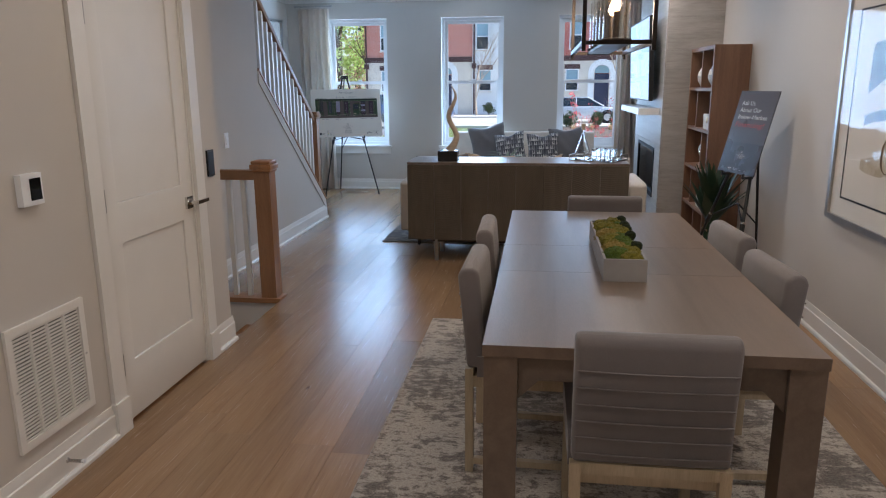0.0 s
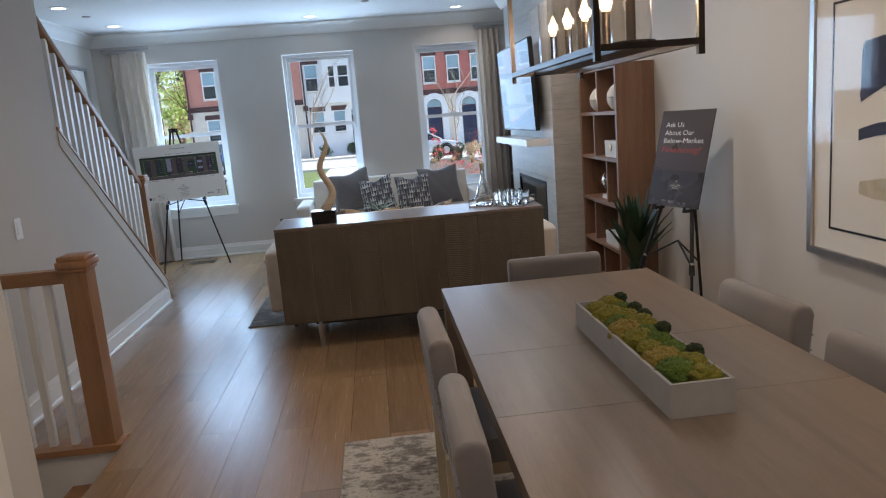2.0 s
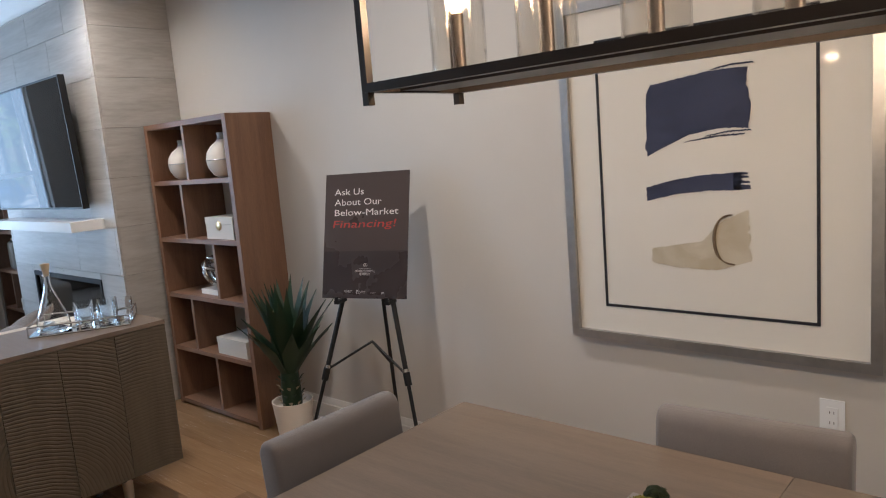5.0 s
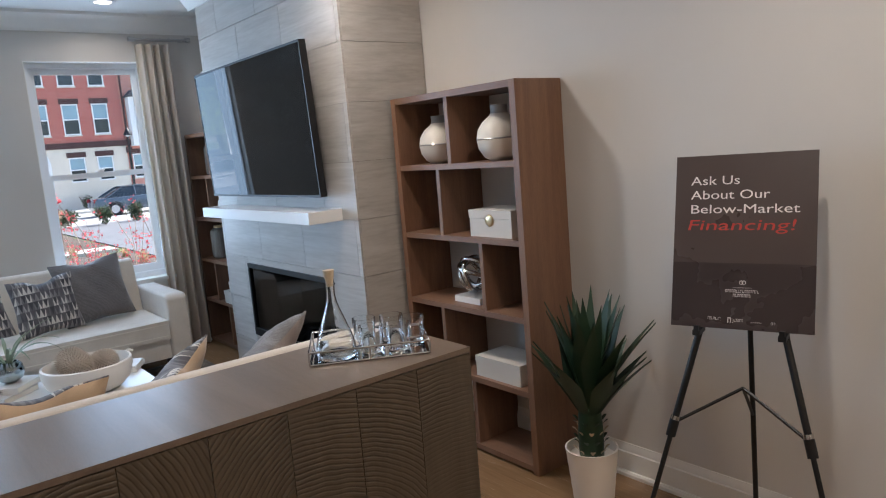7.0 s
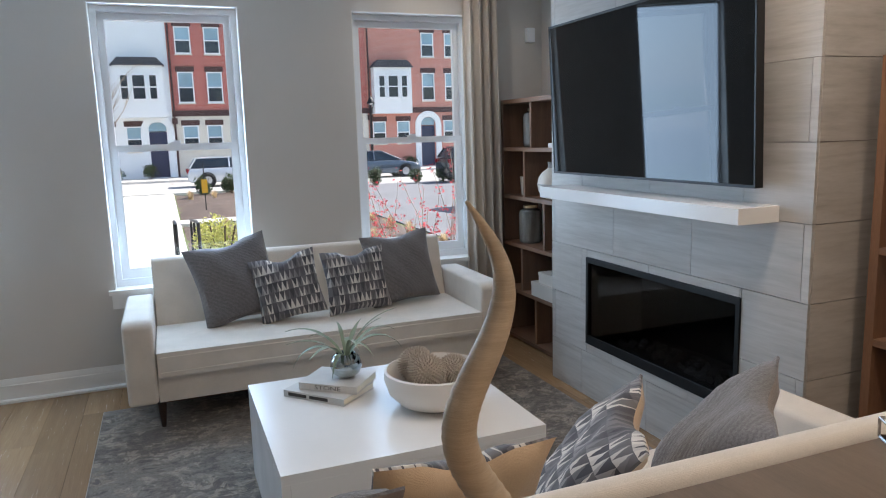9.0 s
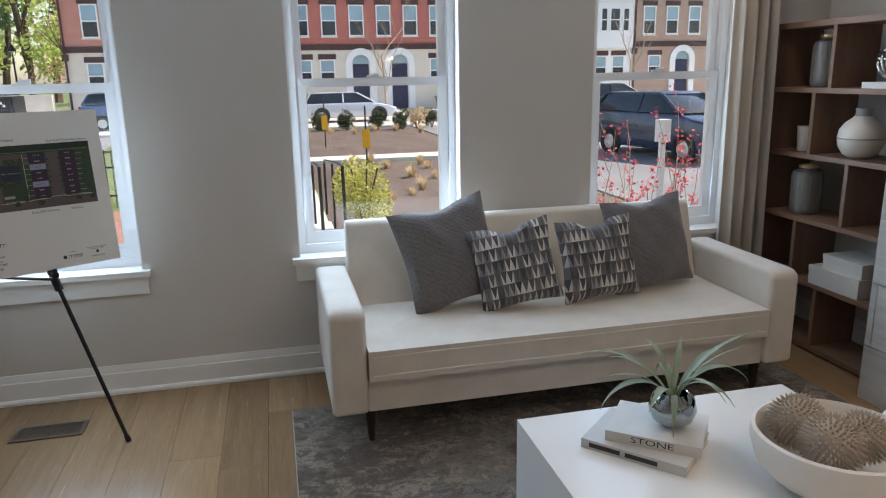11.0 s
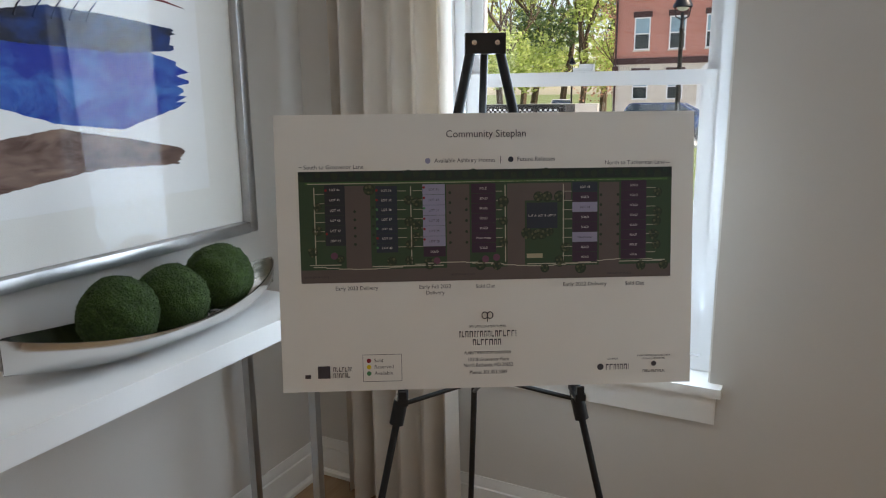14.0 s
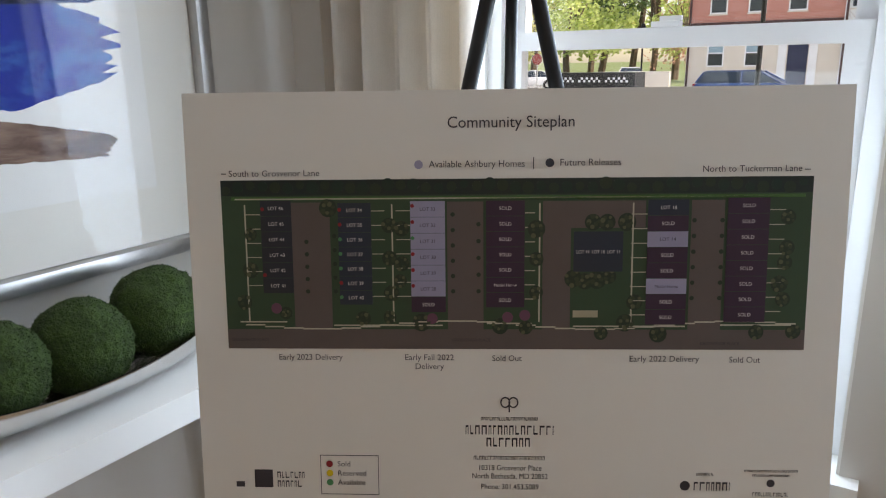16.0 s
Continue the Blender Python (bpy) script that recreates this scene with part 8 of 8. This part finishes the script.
picket = mesh("picket", solid(-0.009, -0.009, 0, 0.009, 0.009, 1.06), BLACK)
for k in range(54):
    o = new("picket", picket)
    o.parent = fence
    o.location = (-3.45 + k * 0.118, 0.026, 0)
for k in range(4):
    part("post", solid(-3.5 + k * 2.12 - 0.03, -0.03, 0, -3.5 + k * 2.12 + 0.03, 0.0145, 1.12), BLACK, fence)
rail = thing("path_handrail", "bent black metal handrail beside the garden steps", "railing", Matrix.Translation((-0.38, 15.0, GZ)))
for off in (0.0, 0.28):
    part("rail", tube(bmesh.new(), [(off, 0.2, 0.25), (off, 0.3, 1.15), (off, 0.9, 1.12), (off, 3.4, 0.88), (off, 3.55, 0.8), (off, 3.55, -0.05)], 0.022, 8), BLACK, rail)
    part("baluster", tube(bmesh.new(), [(off, 1.9, 0.05), (off, 1.9, 1.0)], 0.018, 8), BLACK, rail)
mail = thing("marker_post", "white square marker post with a boxed head", "post", Matrix.Translation((3.55, 14.2, GZ + 0.0)))
part("post", solid(-0.03, -0.03, 0, 0.03, 0.03, 1.4), VINYL, mail)
part("head", solid(-0.065, -0.065, 1.4005, 0.065, 0.065, 1.66), VINYL, mail, bevel=0.01)
for x, y in ((1.17, 22.9), (0.7, 29.2)):
    ylw = thing("marker_stake", "thin stake with a yellow tag in the bed", "stake", Matrix.Translation((x, y, GZ + 0.05)))
    part("stake", tube(bmesh.new(), [(0, 0, 0), (0, 0, 1.5)], 0.02, 6), BLACK, ylw)
    part("tag", solid(-0.09, -0.035, 0.55, 0.09, -0.021, 0.98), plain("yellow_tag", rgb(226, 170, 40), 0.5), ylw, "yellow tag")


# ---- planting ----
def leaf_material(name, a, b):
    """Leaves of mixed greens that let sunlight through."""
    n = Net(name)
    g = n.add("ShaderNodeNewGeometry")
    c = n.ramp(g.outputs["Random Per Island"], ((0.0, a), (0.6, b), (1.0, tuple(min(1, x * 1.3) for x in b))))
    n.finish(c, 0.7)
    thin, mx = n.add("ShaderNodeBsdfTranslucent"), n.add("ShaderNodeMixShader", Fac=0.6)
    solid_leaf = n.out.inputs[0].links[0].from_socket
    n.link(c, thin.inputs[0])
    n.link(solid_leaf, mx.inputs[1])
    n.link(thin.outputs[0], mx.inputs[2])
    n.link(mx.outputs[0], n.out.inputs[0])
    return n.m


BARK, PALEBARK = plain("bark", rgb(92, 76, 62), 0.95, var=0.3, scale=5, bump=0.6, stretch=(4, 4, 1)), plain("pale_bark", rgb(172, 156, 138), 0.9, var=0.2, scale=6)
SPRING, YELLOWLEAF, PINE = leaf_material("spring_leaves", rgb(158, 180, 92), rgb(204, 216, 138)), leaf_material("yellow_leaves", rgb(196, 192, 108), rgb(226, 220, 152)), leaf_material("conifer_needles", rgb(58, 86, 54), rgb(100, 124, 78))
HEDGELEAF, BUDS, BERRY, STRAW, GOLD = leaf_material("hedge_leaves", rgb(34, 52, 32), rgb(64, 84, 48)), leaf_material("red_buds", rgb(150, 110, 92), rgb(186, 142, 118)), leaf_material("red_blossom", rgb(196, 58, 72), rgb(226, 96, 102)), leaf_material("straw_grass", rgb(178, 152, 116), rgb(206, 186, 150)), leaf_material("golden_leaves", rgb(146, 156, 70), rgb(204, 202, 116))
ORANGELEAF = leaf_material("orange_leaves", rgb(196, 104, 40), rgb(226, 148, 60))


def leaf_cloud(bm, rnd2, blobs, count, size, droop=0.0):
    """Small folded leaves scattered through lumpy blobs (centre, radii)."""
    for _ in range(count):
        c, r = rnd2.choice(blobs)
        while True:
            d = Vector((rnd2.uniform(-1, 1), rnd2.uniform(-1, 1), rnd2.uniform(-1, 1)))
            if 0.35 < d.length < 1:
                break
        p = Vector(c) + Vector((d.x * r[0], d.y * r[1], d.z * r[2]))
        a = Vector((rnd2.gauss(0, 1), rnd2.gauss(0, 1), rnd2.gauss(0, 0.7) - droop)).normalized()
        b = a.orthogonal().normalized()
        s = size * rnd2.uniform(0.6, 1.4)
        v = [bm.verts.new(p + q) for q in (-a * s * 0.5, b * s * 0.32, a * s * 0.5, -b * s * 0.32)]
        bm.faces.new(v)
    return bm


def grow(bm, rnd2, p, d, length, r, depth, spread=0.55, tips=None):
    segs = [p]
    q = p.copy()
    for i in range(3):
        d = (d + Vector((rnd2.gauss(0, 0.09), rnd2.gauss(0, 0.09), 0.05))).normalized()
        q = q + d * length / 3
        segs.append(q.copy())
    tube(bm, segs, [r, r * 0.88, r * 0.76, r * 0.62], 6 if depth > 1 else 4, False)
    if depth == 0:
        if tips is not None:
            tips.extend(segs[1:])
        return
    for k in range(3 if depth > 1 else 4):
        s = segs[1 + k % 3]
        nd = (d + Vector((rnd2.gauss(0, spread), rnd2.gauss(0, spread), rnd2.uniform(0.0, 0.35)))).normalized()
        grow(bm, rnd2, s, nd, length * rnd2.uniform(0.55, 0.8), r * 0.5, depth - 1, spread, tips)


def tree(x, y, h, mat, seed, label, leaves=3200, size=0.34, width=0.33, bark=BARK):
    rnd2 = random.Random(seed)
    t = thing("tree", label, "tree", Matrix.Translation((x, y, GZ - 0.08)), "trees beyond the street")
    bm, tips = bmesh.new(), []
    grow(bm, rnd2, Vector((0, 0, 0)), Vector((0, 0, 1)), h * 0.5, h * 0.022, 3, 0.5, tips)
    part("trunk", bm, bark, t, "trunk with spreading limbs")
    blobs = []
    for k in range(16):
        a, rr, zz = rnd2.uniform(0, 6.28), rnd2.uniform(0.1, 1.0) * h * width, rnd2.uniform(0.22, 0.95)
        rr *= 1.15 - 0.75 * zz
        s = h * rnd2.uniform(0.09, 0.16)
        blobs.append(((rr * math.cos(a), rr * math.sin(a), zz * h), (s, s, s * 0.8)))
    part("crown", leaf_cloud(bmesh.new(), rnd2, blobs, leaves, size), mat, t, "uneven leafy crown")
    return t


for i, (x, y, h, m, wd, lab) in enumerate(((-34, 78, 17, YELLOWLEAF, 0.34, "yellow-green spring tree with an uneven crown"), (-28.5, 74, 16, SPRING, 0.33, "bright green spring tree"), (-25.5, 84, 19, PINE, 0.26, "dark green conifer beyond the street"), (-21, 76, 15, SPRING, 0.34, "bright green spring tree"), (-31, 90, 20, SPRING, 0.34, "tall bright green spring tree"), (-17.5, 80, 16, PINE, 0.26, "dark green conifer beyond the street"), (-40, 84, 19, YELLOWLEAF, 0.34, "yellow-green spring tree with an uneven crown"), (-23, 92, 20, YELLOWLEAF, 0.34, "tall yellow-green spring tree"), (-46, 90, 20, SPRING, 0.34, "tall bright green spring tree"), (-14.5, 86, 17, SPRING, 0.3, "bright green spring tree"), (-36, 100, 22, PINE, 0.28, "tall dark conifer beyond the street"), (-52, 96, 21, SPRING, 0.34, "tall bright green spring tree"))):
    tree(x, y, h, m, 100 + i, lab, 3600, 0.42, wd)
tree(-15.2, 66, 9.5, BUDS, 141, "budding reddish tree with a thin crown", 900, 0.2, 0.34)


def bare_tree(x, y, z, h, seed, label, bark=PALEBARK, thick=0.013, depth=3, bloom=None):
    rnd2 = random.Random(seed)
    t = thing("tree", label, "tree", Matrix.Translation((x, y, z)), "bare young trees")
    bm, tips = bmesh.new(), []
    grow(bm, rnd2, Vector((0, 0, 0)), Vector((0, 0, 1)), h * 0.5, h * thick, depth, 0.42, tips)
    part("trunk", bm, bark, t, "slender bare trunk and twigs")
    return t


bare_tree(5.9, 49.6, GZ + 0.09, 6.4, 7, "slender bare street tree with pale twigs")
bare_tree(20.6, 47.0, GZ - 0.06, 6.0, 8, "slender bare street tree with pale twigs")
bare_tree(-3.8, 49.8, GZ + 0.09, 6.2, 9, "slender bare street tree with pale twigs")


def shrub(x, y, z, w, h, mat, seed, label, count=900, size=0.07, name="shrub", group="shrubs"):
    rnd2 = random.Random(seed)
    s = thing(name, label, "shrub", Matrix.Translation((x, y, z)), group)
    bm = bmesh.new()
    for k in range(7):
        a = rnd2.uniform(0, 6.28)
        tube(bm, [(0, 0, -0.05), (0.2 * w * math.cos(a), 0.2 * w * math.sin(a), 0.5 * h), (0.38 * w * math.cos(a), 0.38 * w * math.sin(a), 0.85 * h)], 0.012, 5, False)
    part("stem", bm, BARK, s)
    blobs = [((rnd2.uniform(-0.22, 0.22) * w, rnd2.uniform(-0.22, 0.22) * w, h * rnd2.uniform(0.3, 0.75)), (0.32 * w, 0.32 * w, 0.28 * h)) for _ in range(7)]
    part("foliage", leaf_cloud(bmesh.new(), rnd2, blobs, count, size), mat, s)
    return s


shrub(0.26, 16.3, GZ + 0.08, 0.80, 1.10, GOLD, 1, "tall golden-green evergreen shrub by the path", 3400, 0.05)
for i, x in enumerate((0.95, 2.05, 3.15, 4.2)):
    shrub(x, 35.6 - 0.2 * i, GZ + 0.0, 0.8, 0.92, HEDGELEAF, 20 + i, "clipped dark green shrub along the street", 900, 0.09)
for i, x in enumerate((5.9, 7.3, 8.7, 10.6, 12.0)):
    shrub(x, 37.2, GZ - 0.06, 0.8, 0.9, HEDGELEAF, 40 + i, "clipped dark green shrub along the street", 800, 0.09)
for i, (x, y) in enumerate(((5.0, 36.0), (-3.0, 50.6), (-1.2, 50.9), (1.9, 51.0), (3.0, 51.0), (9.6, 51.0), (11.0, 51.0), (15.2, 51.0))):
    shrub(x, y, GZ + 0.05, 1.1, 0.95, HEDGELEAF if i else STRAW, 60 + i, "low rounded dark green shrub before the houses" if i else "low straw-coloured dry shrub by the street", 600, 0.1)
for i, (x, y) in enumerate(((-19.5, 52.5), (-15.0, 51.8))):
    shrub(x, y, GZ - 0.06, 2.2, 1.3, ORANGELEAF, 80 + i, "orange-leaved shrub at the corner", 900, 0.14)


def tuft(x, y, s, seed):
    rnd2 = random.Random(seed)
    t = thing("grass_tuft", "dry straw-coloured ornamental grass in the mulch", "grass", Matrix.Translation((x, y, GZ + 0.08)), "dry grass tufts")
    bm = bmesh.new()
    for _ in range(150):
        a, ln, ti = rnd2.uniform(0, 6.28), s * rnd2.uniform(0.5, 1.0), rnd2.uniform(0.1, 0.9)
        d = Vector((math.cos(a) * ti, math.sin(a) * ti, 1)).normalized()
        b = d.cross(Vector((0, 0, 1))).normalized() * 0.006
        p0, p1, p2 = Vector((rnd2.gauss(0, 0.05), rnd2.gauss(0, 0.05), -0.04)), d * ln * 0.6, d * ln + Vector((0, 0, -0.12 * ln * ti))
        v = [bm.verts.new(p0 - b), bm.verts.new(p0 + b), bm.verts.new(p1 + b), bm.verts.new(p1 - b), bm.verts.new(p2)]
        bm.faces.new(v[:4])
        bm.faces.new((v[3], v[2], v[4]))
    part("blades", bm, STRAW, t)


rnd = random.Random(15)
for i in range(24):
    tuft(0.7 + (i % 5) * 0.95 + rnd.uniform(-0.25, 0.25), 18.6 + (i // 5) * 1.35 + rnd.uniform(-0.4, 0.4), rnd.uniform(0.24, 0.40), 200 + i)
for i in range(6):
    tuft(0.4 + i * 0.85, 33.8 + rnd.uniform(-0.4, 0.4), 0.4, 240 + i)
bb = thing("flowering_shrub", "bare-stemmed shrub with red blossom outside the window", "shrub", Matrix.Translation((1.52, 11.25, GZ + 0.05)))
rnd2 = random.Random(5)
bm, tips = bmesh.new(), []
for k in range(9):
    a = k * 0.7 + rnd2.uniform(-0.2, 0.2)
    grow(bm, rnd2, Vector((0.04 * math.cos(a), 0.04 * math.sin(a), -0.05)), Vector((0.35 * math.cos(a), 0.35 * math.sin(a), 1)).normalized(), 0.95, 0.011, 2, 0.34, tips)
part("stem", bm, PALEBARK, bb, "thin pale stems")
blobs = [(tuple(p), (0.045, 0.045, 0.045)) for p in tips if p.z > 0.6]
part("blossom", leaf_cloud(bmesh.new(), rnd2, blobs, 2400, 0.026), BERRY, bb, "small red blossom")


# ---- floor planks, laid last ----
floor_ob = thing("floor", "wide brushed oak plank floor running towards the windows", "floor", kind="structure")
rnd = random.Random(77)
plank_cache = {}
PW = 0.19
for xa0, xb0, ya0 in ((WALL_L, SW, 7.955), (SW, DW, 4.862), (DW, WALL_R, -3.6)):
    count = round((xb0 - xa0) / PW)
    wid = (xb0 - xa0) / count
    for c_i in range(count):
        xm, y, ln = xa0 + (c_i + 0.5) * wid, ya0, rnd.uniform(0.5, 1.9)
        while y < WALL_Y - 0.02:
            y1 = min(y + ln, WALL_Y)
            if WALL_Y - y1 < 0.3:
                y1 = WALL_Y
            key = (round(wid, 4), round(y1 - y, 2))
            if key not in plank_cache:
                w, l = wid / 2 - 0.0007, key[1] / 2 - 0.0007
                plank_cache[key] = mesh("plank", solid(-w, -l, -0.0135, w, l, 0.0), OAK, 0.0012, 1)
            o = new("plank", plank_cache[key])
            o.parent = floor_ob
            o.location = (xm, (y + y1) / 2, rnd.uniform(-0.0004, 0.0))
            y, ln = y1, rnd.choice((1.3, 1.6, 1.9, 2.2))
